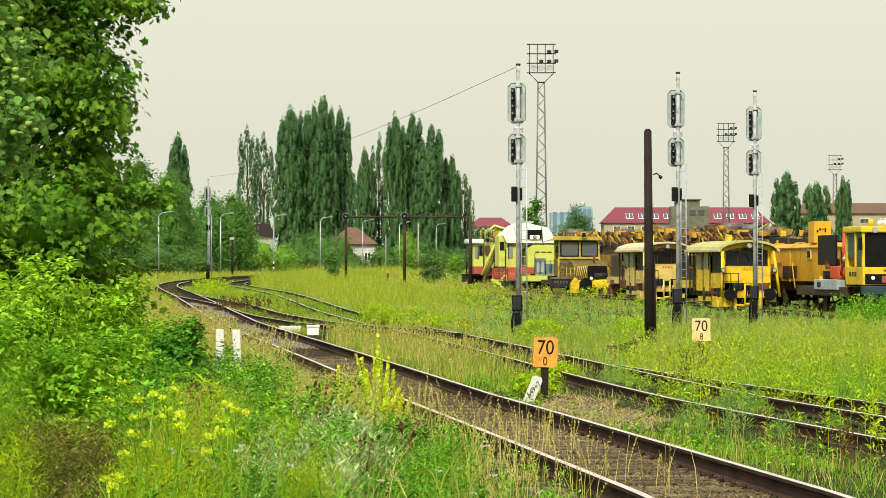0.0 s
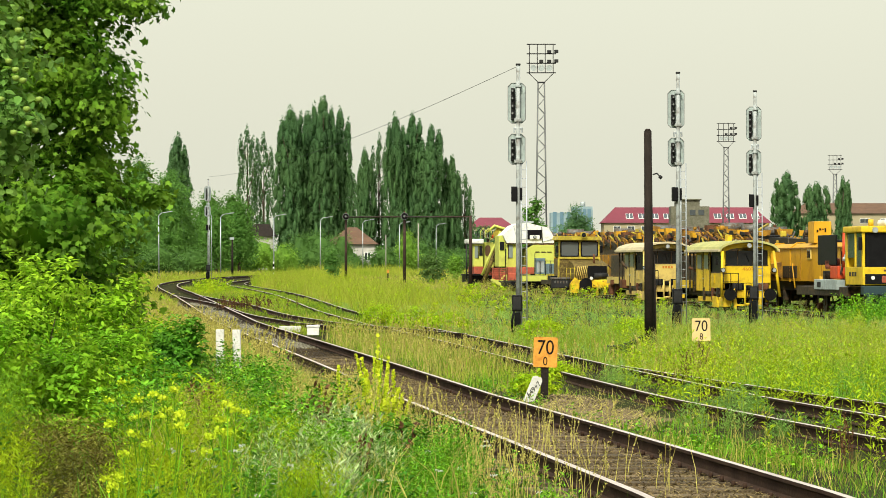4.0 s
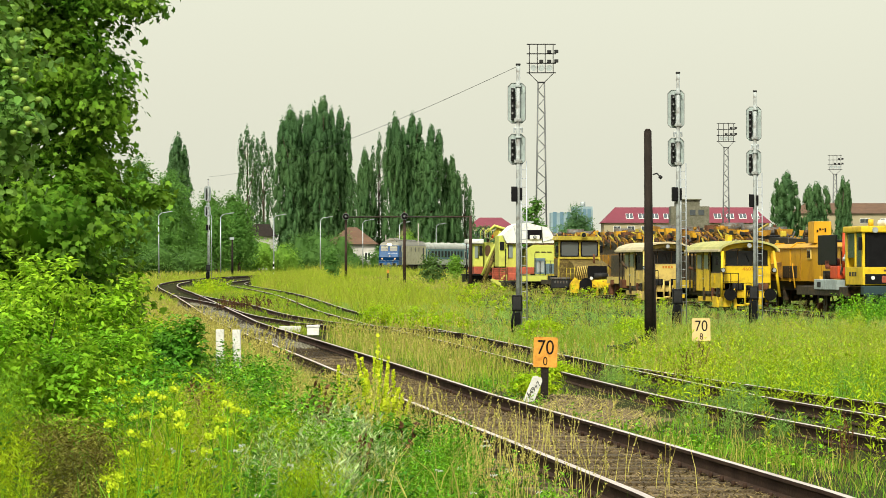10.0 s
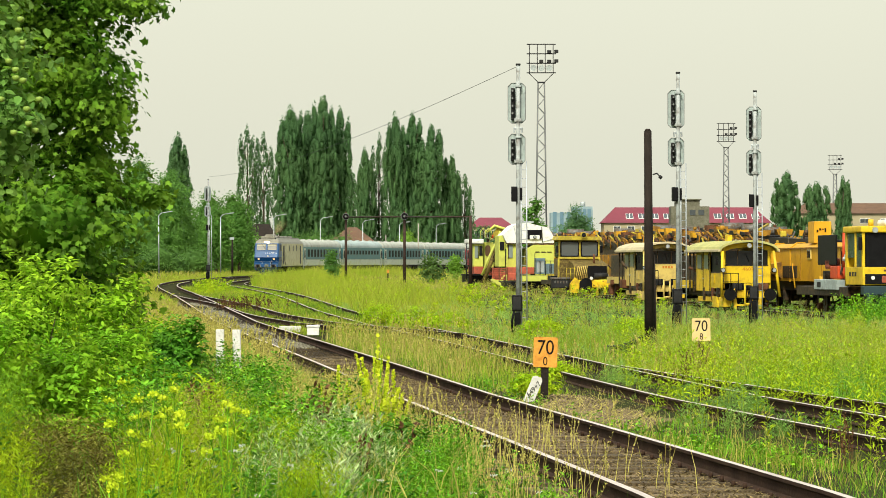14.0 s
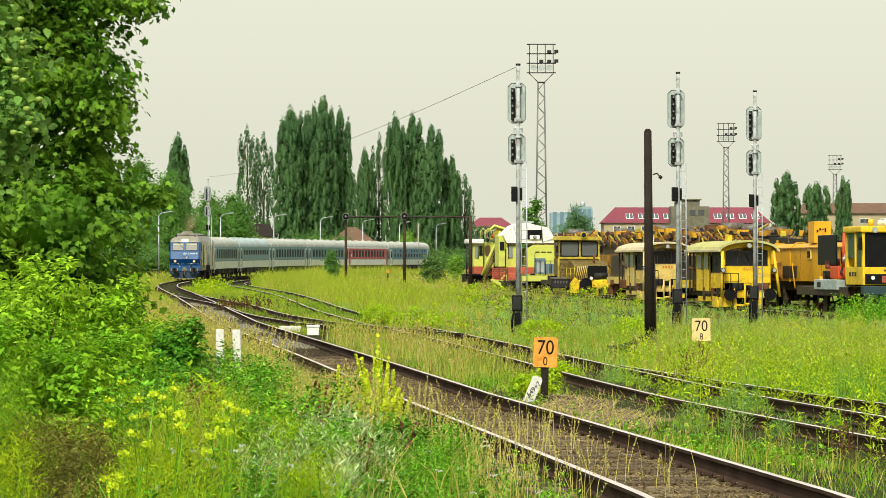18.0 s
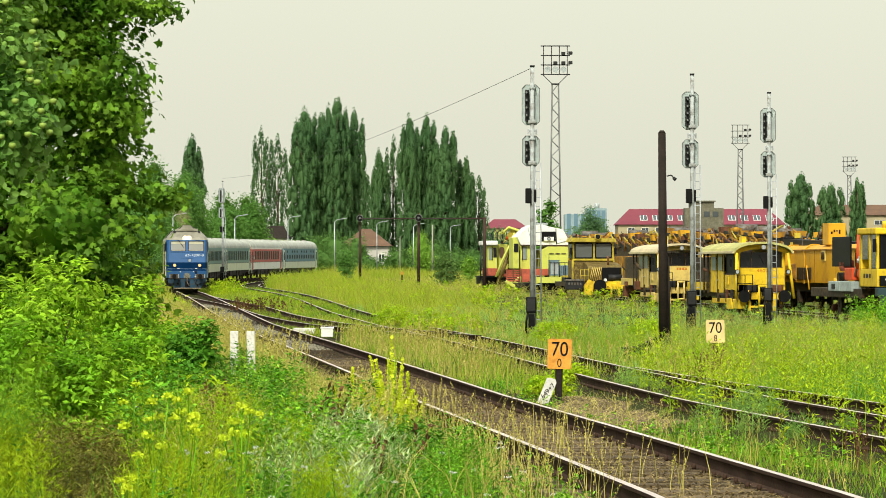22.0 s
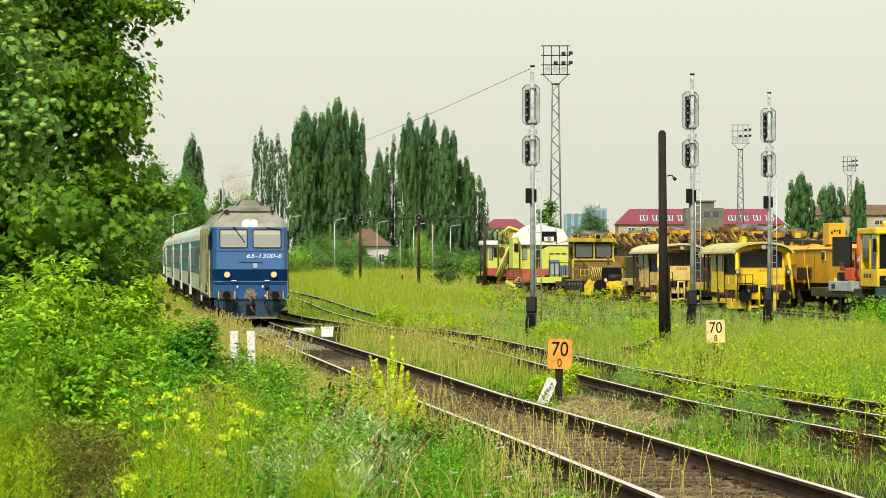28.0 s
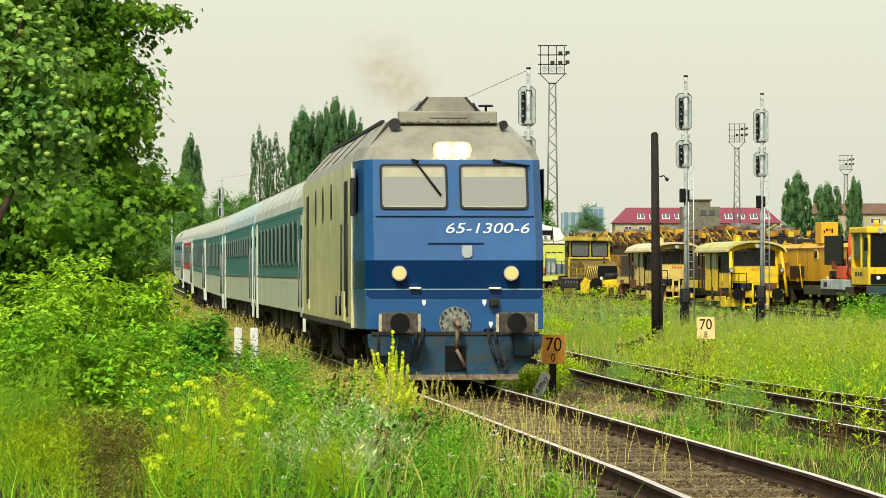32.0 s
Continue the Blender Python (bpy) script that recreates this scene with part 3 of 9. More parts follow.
    part("jumper_socket", sk, STEEL_DARK, L)
    # buffers and coupling
    part("buffer_beam", Box(-1.38, 1.38, 0.114, 0.30, 0.93, 1.44, 0.01), LOCO_BLUE, L)
    part("beam_apron", Extrude([(-0.45, 0.95), (0.45, 0.95), (0.45, 0.86), (0.36, 0.79), (-0.36, 0.79), (-0.45, 0.86)], "y", 0.09, 0.2), LOCO_BLUE, L)
    for x in (-0.9, 0.9):
        bf = part("buffer", Tube((x, -0.42, 1.04), (x, 0.14, 1.04), 0.13, n=16), STEEL_DARK, L, "black sprung buffer")
        part("buffer_head", Box(x - 0.3, x + 0.3, -0.48, -0.42, 0.88, 1.2, 0.03), BUFFER_DUST, bf, "worn rectangular buffer plate")
        part("buffer_face", Tube((x, -0.495, 1.04), (x, -0.47, 1.04), 0.15, n=20), BLACK_PAINT, bf)
        for e in (-0.3, 0.3):
            part("edge_strip", Box(x + e - 0.025, x + e + 0.025, -0.487, -0.47, 0.9, 1.18, 0.008), EDGE_CREAM, bf)
    cp = part("coupler_plate", Tube((0, 0.06, 1.04), (0, 0.16, 1.04), 0.245, n=28), COUPLER_GREY, L, "round grey plate with bolts")
    for k in range(16):
        a = k * math.tau / 16
        part("bolt", Tube((0.215 * math.cos(a), 0.03, 1.04 + 0.215 * math.sin(a)), (0.215 * math.cos(a), 0.07, 1.04 + 0.215 * math.sin(a)), 0.017, n=6), STEEL_DARK, cp)
    hk = Tube((0, -0.22, 1.06), (0, 0.1, 1.06), 0.055, n=8)
    tube(hk, (0, -0.22, 1.06), (0.03, -0.28, 0.97), 0.045, n=8)
    tube(hk, (0.02, -0.2, 0.98), (0.0, -0.12, 0.62), 0.035, n=8)
    tube(hk, (0, -0.13, 0.63), (0.14, -0.1, 0.35), 0.03, n=8)
    part("draw_hook", hk, HOOK_RUST, L, "rusty draw hook and screw coupling")
    for x, s in ((-0.5, -1), (0.5, 1)):
        hs = bmesh.new()
        for dx, lo in ((0, 0.45), (0.1, 0.36)):
            pts = [(x + s * dx, 0.02, 0.95), (x + s * (dx + 0.03), -0.1, 0.7), (x + s * (dx + 0.12), -0.12, lo), (x + s * (dx + 0.2), -0.06, lo + 0.1)]
            for p, q in zip(pts, pts[1:]):
                tube(hs, p, q, 0.024, n=6)
        part("brake_hose", hs, RUBBER, L, "hanging black brake hoses")
    # pilot
    pl = Extrude([(-1.36, 0.86), (1.36, 0.86), (1.34, 0.66), (0.95, 0.24), (-0.95, 0.24), (-1.34, 0.66)], "y", 0.02, 0.14)
    part("snow_plough", pl, PILOT_BLUE, L, "dusty blue plough plate under the buffers")
    part("plough_edge", Box(-0.98, 0.98, -0.02, 0.12, 0.15, 0.235, 0.01), PLOUGH_EDGE, L, "scraped pale lower edge")
    # flat black plate drawn for the shade of a recess
    part("plough_recess_shade", Box(-0.16, 0.16, -0.01, 0.018, 0.30, 0.68), BLACK_PAINT, L)
    for x in (-1.05, 1.05):
        part("shunter_step", Box(x - 0.16, x + 0.16, -0.12, 0.02, 0.52, 0.55, 0.005), STEEL_DARK, L)
        for e in (-0.15, 0.15):
            part("step_hanger", Tube((x + e, -0.05, 0.54), (x + e, 0.0, 0.9), 0.012, n=5), STEEL_DARK, L)
    # dark strip puts the shade between beam and plough into the colour
    part("beam_gap_shade", Box(-1.3, 1.3, 0.0, 0.03, 0.845, 0.9), STEEL_DARK, L, "dark strip for the shade under the beam")
    # horns, antenna
    for x in (-0.86, 0.86):
        hn = Tube((x, 1.02, 4.14), (x, 1.3, 4.14), 0.10 if x < 0 else 0.07, 0.04, n=14)
        part("horn", hn, STEEL_DARK, L)
    an = Tube((0.66, 1.8, 4.2), (0.66, 1.8, 4.46), 0.02, n=6)
    tube(an, (0.66, 1.8, 4.46), (0.66, 1.8, 4.49), 0.12, n=14)
    part("antenna", an, STEEL_DARK, L)
    # cab sides and engine-room windows, both sides
    for s in (-1, 1):
        part("side_window", Box(s * 1.478, s * 1.5, 0.95, 1.6, 2.75, 3.45, 0.01), DARK_GLASS, L, "dark cab side window")
        if s < 0:
            part("mirror", Box(-1.57, -1.5, 0.9, 0.97, 2.7, 3.3, 0.02), STEEL_DARK, L)
        part("cab_door", Box(s * 1.49, s * 1.506, 2.6, 3.5, 1.25, 3.3, 0.005), STEEL_DARK, L, "recessed dark cab door")
        part("handrail", Tube((s * 1.53, 2.3, 1.1), (s * 1.53, 2.3, 2.6), 0.012), STEEL_DARK, L)
        part("handrail", Tube((s * 1.53, 3.8, 1.1), (s * 1.53, 3.8, 2.6), 0.012), STEEL_DARK, L)
        for y in (6.8, 9.3, 11.6):
            part("porthole", Extrude(rounded(y, y + 0.42, 2.70, 3.36, 0.205, 5), "x", min(s * 1.49, s * 1.505), max(s * 1.49, s * 1.505)), COACH_GLASS, L, "rounded engine-room window")
        part("rear_door", Box(s * 1.49, s * 1.512, 14.2, 14.9, 1.2, 3.3, 0.01), STEEL_DARK, L)
        part("side_sill", Box(s * 1.42, s * 1.52, 1.76, 16.3, 0.90, 1.0, 0.01), UNDER, L)
        bt = bmesh.new()
        box(bt, s * 1.50, s * 1.53, 3.2, 5.4, 1.02, 1.5, 0.01)
        hatch = part("battery_hatch", bt, LOCO_CREAM, L)
        for y in (3.9, 4.9):
            part("hatch_handle", Tube((s * 1.54, y, 1.1), (s * 1.54, y, 1.42), 0.02, n=6), STEEL_DARK, hatch)
        part("sand_filler", Box(s * 1.49, s * 1.52, 14.0, 14.3, 1.1, 1.3, 0.01), LOCO_CREAM, L)
        part("drain_pipe", bent([(s * 1.44, 6.0, 0.95), (s * 1.44, 6.02, 0.6), (s * 1.3, 6.1, 0.4)], [0.03] * 3, 6), UNDER, L)
        part("cab_step", Box(s * 1.2, s * 1.5, 2.0, 2.7, 0.35, 0.42), UNDER, L)
    part("tank", Box(-1.3, 1.3, 6.6, 9.8, 0.3, 0.93, 0.06), UNDER, L, "underfloor fuel tank")
    part("rear_wall", Box(-1.4, 1.4, 16.3, 16.5, 0.95, 3.5, 0.02), LOCO_CREAM, L)
    bogie(L, 3.6, 3.2, 0.55)
    bogie(L, 12.9, 3.2, 0.55)
    return L


def coach_section(w, n=6):
    pts = [(-w, 0.95), (w, 0.95), (w, 3.15)]
    for k in range(1, 2 * n):
        a = math.pi * k / (2 * n)
        pts.append((w * math.cos(a) ** 0.75 if math.cos(a) >= 0 else -w * (-math.cos(a)) ** 0.75, 3.15 + 0.92 * math.sin(a)))
    return pts + [(-w, 3.15)]


DULL_STEEL = M("dull_handrail_steel", (0.16, 0.17, 0.16), 0.6, 0.2, var=0.2, bump=0)
FRAME_PALE = M("window_frame_grey", (0.11, 0.16, 0.14), 0.5, 0.1, var=0.1, bump=0)
COACH_L = 24.9


def build_coach(kind):
    """One coach; the origin is at its leading end on the rails. Kinds differ in livery and windows."""
    upper, lower, roofm, wins, label = {
        "old": (COACH_BLUE, COACH_LIGHT, ROOF_GREY, 10, "teal and pale grey coach with a grey roof and tall windows"),
        "bistro": (COACH_BLUE, COACH_LIGHT, ROOF_BLUE, 11, "teal and pale grey coach with a smooth pale blue roof"),
        "day": (COACH_BLUE, COACH_LIGHT, ROOF_GREY, 11, "teal and pale grey day coach with a dusty grey roof"),
        "red": (COACH_RED, COACH_WHITE, ROOF_GREY, 11, "red and white passenger coach with a white cantrail"),
        "sleeper": (COACH_NAVY, COACH_LIGHT, ROOF_GREY, 12, "slate blue sleeping coach at the end of the train")}[kind]
    C = thing("passenger_coach", Matrix(), label, "railway coach", "coaches of the passenger train")
    w = 1.41
    sec = coach_section(w)
    part("roof", Extrude([p for p in sec if p[1] >= 3.14], "y", 0.25, COACH_L - 0.25), roofm, C, "curved roof with ribs", smooth=False)
    part("side_wall", Box(-w, w, 0.2, COACH_L - 0.2, 1.72, 3.15, 0.01), upper, C, "window band of the coach side")
    part("lower_wall", Box(-w, w, 0.2, COACH_L - 0.2, 0.98, 1.718, 0.01), lower, C, "pale lower side")
    for s in (-1, 1):
        part("waist_strip", Box(s * (w - 0.01), s * (w + 0.012), 0.25, COACH_L - 0.25, 1.70, 1.76, 0.004), FRAME_PALE, C, "pale waist strip")
    cant = COACH_WHITE if kind == "red" else upper
    part("cantrail", Box(-w - 0.008, w + 0.008, 0.25, COACH_L - 0.25, 3.08, 3.26 if kind == "red" else 3.18, 0.01), cant, C)
    for y in (0.0, COACH_L - 0.25):
        part("gangway", Box(-0.55, 0.55, y, y + 0.25, 1.05, 3.3, 0.08), RUBBER, C, "black rubber gangway")
    h0, h1 = (1.98, 2.92) if kind in ("old", "day", "red") else (2.0, 2.5) if kind == "sleeper" else (2.3, 2.85)
    pitch = (COACH_L - 5.2) / wins
    win_w = pitch * (0.62 if kind != "sleeper" else 0.5)
    o, i = rounded(0, win_w, h0, h1, 0.09), rounded(0.05, win_w - 0.05, h0 + 0.05, h1 - 0.05, 0.06)
    pane = mesh_of(Extrude(i, "x", -0.012, 0.012), COACH_GLASS)
    small = mesh_of(Box(-0.02, 0.02, 0.15, win_w - 0.15, 2.72, 2.96, 0.02), COACH_GLASS)
    fr = mesh_of(Ring(o, i, "x", -0.02, 0.02), FRAME_PALE)
    door = mesh_of(Box(-0.02, 0.02, 0, 0.85, 0.9, 3.0, 0.01), COACH_LIGHT if kind != "red" else COACH_RED)
    dwin = mesh_of(Box(-0.03, 0.03, 0.15, 0.7, 1.9, 2.8, 0.02), COACH_GLASS)
    rail = mesh_of(Tube((0, -0.1, 1.1), (0, -0.1, 2.5), 0.014), DULL_STEEL)
    for s in (-1, 1):
        for k in range(wins):
            m = Matrix.Translation((s * (w + 0.004), 2.6 + pitch * (k + 0.5) - win_w / 2, 0))
            wd = part("window", pane, None, C, at=m)
            part("window_frame", fr, None, wd)
            if kind == "sleeper" and k % 4 != 1:
                part("upper_window", small, None, C, at=m)
        if kind == "red":
            part("side_number", Box(s * (w + 0.002), s * (w + 0.012), 2.0, 2.5, 2.05, 2.35, 0), COACH_WHITE, C, "white class number panel")
        for y in (0.75, COACH_L - 1.6):
            d = part("door", door, None, C, "pale folding door", at=Matrix.Translation((s * (w + 0.005), y, 0)))
            part("door_window", dwin, None, d)
            part("handrail", rail, None, d, at=Matrix.Translation((s * 0.05, 0, 0)))
            part("handrail", rail, None, d, at=Matrix.Translation((s * 0.05, 1.05, 0)))
            part("end_post", Box(s * (w - 0.03), s * (w + 0.03), y - 0.25, y - 0.1, 0.6, 3.1, 0.01), COACH_LIGHT, C, "pale grab post at the coach end")
    for y0, y1, z in ((6.2, 8.4, 0.42), (9.0, 11.6, 0.5), (12.4, 14.0, 0.38), (15.2, 17.8, 0.48)):
        part("underfloor_box", Box(-1.25, 1.25, y0, y1, z, 0.97, 0.04), UNDER, C, "sooty box under the floor")
    part("underframe", Box(-1.15, 1.15, 0.4, COACH_L - 0.4, 0.75, 0.97), UNDER, C)
    rib = bmesh.new()
    crown = [p for p in sec if p[1] >= 3.2]
    for p, q in zip(crown, crown[1:]):
        tube(rib, (p[0] * 1.003, 0, p[1] + 0.004), (q[0] * 1.003, 0, q[1] + 0.004), 0.009, n=4)
    rib = mesh_of(rib, roofm)
    for k in range(9):
        part("roof_rib", rib, None, C, at=Matrix.Translation((0, 2 + k * 2.75, 0)))
    vent = mesh_of(Box(-0.2, 0.2, 0, 0.5, 4.03, 4.16, 0.03), roofm)
    for k in range(6):
        part("roof_vent", vent, None, C, at=Matrix.Translation((0, 3 + k * 4, 0)))
    bogie(C, 3.4)
    bogie(C, COACH_L - 3.4)
    return C


LOCO = build_loco()
COACHES = [build_coach(k) for k in ("old", "bistro")]
DAY = build_coach("day")
COACHES += [DAY, copy_thing(DAY, Matrix()), build_coach("red"), build_coach("sleeper")]
TRAIN = [(LOCO, 0.0, 16.9, 3.6, 12.9)]
for k, c in enumerate(COACHES):
    TRAIN.append((c, 17.0 + k * (COACH_L + 0.3), COACH_L, 3.4, COACH_L - 3.4))

# exhaust haze that hangs over and behind the locomotive
SMOKE = bpy.data.materials.new("exhaust_haze")
SMOKE.use_nodes = True
sn, sl = SMOKE.node_tree.nodes, SMOKE.node_tree.links
sn.remove(sn["Principled BSDF"])
s_dif, s_tra, s_mix, s_noise, s_ramp = (sn.new("ShaderNode" + k) for k in ("BsdfDiffuse", "BsdfTransparent", "MixShader", "TexNoise", "MapRange"))
s_dif.inputs[0].default_value = (0.32, 0.26, 0.14, 1)
s_noise.inputs["Scale"].default_value = 2.0
s_co, s_ball, s_mul = sn.new("ShaderNodeTexCoord"), sn.new("ShaderNodeTexGradient"), sn.new("ShaderNodeMath")
s_ball.gradient_type, s_mul.operation = "SPHERICAL", "MULTIPLY"
sl.new(s_co.outputs["Object"], s_ball.inputs[0])
sl.new(s_co.outputs["Object"], s_noise.inputs["Vector"])
s_ramp.inputs[1].default_value, s_ramp.inputs[2].default_value, s_ramp.inputs[3].default_value, s_ramp.inputs[4].default_value = 0.3, 0.7, 0.0, 0.3
sl.new(s_noise.outputs["Fac"], s_ramp.inputs[0])
sl.new(s_ramp.outputs[0], s_mul.inputs[0])
sl.new(s_ball.outputs["Fac"], s_mul.inputs[1])
sl.new(s_mul.outputs[0], s_mix.inputs[0])
sl.new(s_tra.outputs[0], s_mix.inputs[1])
sl.new(s_dif.outputs[0], s_mix.inputs[2])
sl.new(s_mix.outputs[0], sn["Material Output"].inputs[0])


def build_smoke():
    S = thing("exhaust_smoke", Matrix(), "thin brown diesel smoke over the locomotive", "smoke")
    rnd = random.Random(4)
    for k in range(9):
        a = k / 8
        r = 0.38 + 0.45 * a
        rim = [(1.05 * math.cos(q * math.tau / 16), 1.05 * math.sin(q * math.tau / 16)) for q in range(16)]
        bm = bmesh.new()
        mid = bm.verts.new((0, -0.05, 0))
        edge = [bm.verts.new((x, 0, z)) for x, z in rim]
        for q in range(16):
            bm.faces.new((mid, edge[q], edge[(q + 1) % 16]))
        part("wisp", bm, SMOKE, S, at=Matrix.Translation((0.0 - a * 0.35 + rnd.uniform(-0.2, 0.2), 5.5 + a * 6, 4.7 + a * 1.0 + rnd.uniform(-0.2, 0.2))) @ Matrix.Diagonal((r, r, r * 0.8, 1)), smooth=True)
    return S


TRAIN.append((build_smoke(), 0.0, 16.9, 3.6, 12.9))
# ---- signals, masts, poles, boards ----
SHIELD_PAINT = M("weathered_grey_green_paint", (0.36, 0.42, 0.40), 0.55, 0.0, var=0.25, scale=2, bump=0.05, dirt=(0.25, 0.28, 0.26), dirt_at=0.62)
MAST_PAINT = M("weathered_mast_paint", (0.38, 0.41, 0.40), 0.6, 0.0, var=0.25, scale=1.5, bump=0.05, dirt=(0.16, 0.15, 0.13), dirt_at=0.58)
GREY_LENS = M("dull_grey_lens", (0.17, 0.18, 0.17), 0.4, var=0.3, scale=9, bump=0)


def build_signal():
    S = thing("railway_signal", Matrix(), "tall grey colour-light railway signal with two shields and a ladder", "railway signal", "colour-light signals")
    part("mast", Tube((0, 0, 0.2), (0, 0, 9.2), 0.085, 0.07, 14), MAST_PAINT, S, "grey tubular mast")
    part("mast_cap", Tube((0, 0, 9.2), (0, 0, 9.26), 0.085, 0.085, 12), STEEL_DARK, S)
    for z0, z1, w in ((7.2, 8.6, 0.31), (5.78, 6.84, 0.30)):
        c = 0.13
        o = [(-w - 0.06, z0 + c), (-w - 0.06 + c, z0), (w - c - 0.06, z0), (w - 0.06, z0 + c), (w - 0.06, z1 - c), (w - c - 0.06, z1), (-w - 0.06 + c, z1), (-w - 0.06, z1 - c)]
        sh = part("shield", Extrude(o, "y", 0.12, 0.15), SHIELD_PAINT, S, "chamfered grey signal shield")
        part("shield_edge", Ring(o, [(-0.06 + (x + 0.06) * 0.965, (z0 + z1) / 2 + (z - (z0 + z1) / 2) * 0.985) for x, z in o], "y", 0.105, 0.12), STEEL_DARK, sh, "folded shield edge")
        hb = Box(-0.25, -0.12, -0.02, 0.12, z0 + 0.12, z1 - 0.18, 0.02)
        part("lamp_housing", hb, STEEL_DARK, sh, "dark lamp housing")
        n = 4 if z1 > 7 else 3
        for k in range(n):
            z = z0 + 0.32 + k * (z1 - z0 - 0.62) / (n - 1)
            tube_b = Tube((-0.17, -0.14, z), (-0.17, -0.0, z), 0.06, 0.065, 14)
            part("lamp_hood", tube_b, BLACK_PAINT, sh, "dark lamp hood")
            part("lamp_lens", Tube((-0.185, -0.15, z + 0.02), (-0.185, -0.139, z + 0.02), 0.035, 0.035, 10), GREY_LENS, sh, "dull grey lens")
        rim = [(x * 1.0, z) for x, z in o]
        part("clamp", Box(-0.13, 0.13, -0.1, 0.12, z0 + 0.05, z0 + 0.17, 0.02), MAST_PAINT, S)
        part("clamp", Box(-0.11, 0.11, -0.1, 0.12, z1 - 0.15, z1 - 0.09, 0.01), GREY_PAINT, S)
    br = Box(-0.16, 0.16, -0.05, 0.1, 6.98, 7.06, 0.01)
    box(br, -0.16, -0.11, -0.05, 0.1, 6.88, 6.98)
    box(br, 0.11, 0.16, -0.05, 0.1, 6.88, 6.98)
    part("bracket", br, GALV, S)
    part("relay_box", Box(-0.23, -0.02, -0.16, 0.12, 4.5, 5.02, 0.03), BLACK_PAINT, S, "small black box on the mast")
    part("relay_box", Box(0.02, 0.14, -0.05, 0.1, 4.55, 4.98, 0.02), BLACK_PAINT, S)
    for x in (0.15, 0.34):
        part("ladder_rail", Tube((x - 0.03, 0.0, -0.1), (x - 0.05, 0, 5.9), 0.022, n=6), GALV, S, "steel ladder rail")
    for k in range(18):
        part("rung", Tube((0.11, 0, 0.5 + k * 0.3), (0.30, 0, 0.5 + k * 0.3), 0.012, n=5), GALV, S)
    part("cabinet", Box(-0.20, 0.14, -0.18, 0.16, 0.72, 1.28, 0.03), BLACK_PAINT, S, "black terminal cabinet at the foot")
    part("cabinet_door", Box(-0.17, 0.11, -0.2, -0.182, 0.78, 1.22, 0.015), STEEL_DARK, S, "sooty cabinet door")
    part("foot", Extrude([(-0.15, -0.25), (0.13, -0.25), (0.11, 0.1), (0.075, 0.68), (-0.12, 0.68), (-0.13, 0.1)], "y", -0.13, 0.13), BLACK_PAINT, S, "tarred foot of the mast")
    part("cable_pipe", bent([(-0.2, -0.12, -0.2), (-0.19, -0.12, 0.45), (-0.13, -0.12, 0.75)], [0.045, 0.045, 0.04], 8), BLACK_PAINT, S)
    return S


def spot(x, y, dz=0.0):
    return Matrix.Translation((x, y, float(ground_z(x, y)) + dz))


SIGNAL = build_signal()
SIGNAL.matrix_basis = spot(2.59, 120, 0.08) @ Matrix.Rotation(radians(-6), 4, "Z")
copy_thing(SIGNAL, spot(8.64, 128, 0.25) @ Matrix.Rotation(radians(3), 4, "Z"))
copy_thing(SIGNAL, spot(12.72, 142, 0.22) @ Matrix.Rotation(radians(-12), 4, "Z"))
copy_thing(SIGNAL, spot(-21.9, 325, 0.5) @ Matrix.Rotation(radians(10), 4, "Z"))


def build_wire():
    a, b = Vector((2.5, 120, 8.75)), Vector((-21.9, 325, 10.2))
    pts = [a.lerp(b, k / 30) - Vector((0, 0, 4 * 0.8 * (k / 30) * (1 - k / 30))) for k in range(31)]
    tagged(part("overhead_wire", bent(pts, [0.009] * 31, 5), STEEL_DARK), "thin wire strung between two signal masts", "wire")


build_wire()


def build_wood_pole():
    P = thing("wooden_pole", spot(5.46, 92), "dark tarred wooden pole with a small bracket", "pole")
    sh = bmesh.new()
    tube(sh, (0, 0, -0.2), (-0.05, 0, 5.86), 0.135, 0.10, 14)
    tube(sh, (-0.05, 0, 5.86), (-0.05, 0, 5.93), 0.10, 0.05, 14)
    part("shaft", sh, OLD_WOOD, P, "cracked tarred timber")
    part("strut", Tube((0.17, 0.05, -0.2), (0.12, 0.05, 2.6), 0.03, n=6), OLD_WOOD, P)
    ar = Tube((0.08, 0, 4.72), (0.2, 0, 4.75), 0.018, n=6)
    tube(ar, (0.2, 0, 4.75), (0.27, 0, 4.66), 0.018, n=6)
    tube(ar, (0.25, 0, 4.68), (0.32, 0, 4.62), 0.045, n=10)
    part("bracket_lamp", ar, STEEL_DARK, P, "small dark bracket lamp")


build_wood_pole()


def build_board(x, y, mat, small, label, tilt=0.0, top=1.0):
    B = thing("speed_board", spot(x, y) @ Matrix.Rotation(radians(tilt), 4, "Y"), label, "speed sign", "speed boards")
    part("post", Box(-0.062, 0.062, 0.01, 0.09, -0.3, top - 0.48, 0.008), OLD_WOOD, B, "dark wooden post")
    pl = part("plate", Extrude(rounded(-0.2, 0.2, top - 0.5, top, 0.025), "y", -0.012, 0.01), mat, B, "faded enamel plate")
    rot = Matrix.Rotation(radians(90), 4, "X")
    lettering("70", 0.34, BLACK_PAINT, pl, Matrix.Translation((0, -0.014, top - 0.18)) @ rot, "number", width=0.86)
    lettering(small, 0.2, BLACK_PAINT, pl, Matrix.Translation((0, -0.014, top - 0.405)) @ rot, "number", width=0.8)


build_board(1.685, 58, ORANGE_BOARD, "0", "orange enamel speed board with a black seventy on a wooden post", 1.5, 1.06)
build_board(5.65, 76, CREAM_BOARD, "8", "faded cream speed board with a black seventy among the weeds", -1.0, 1.12)


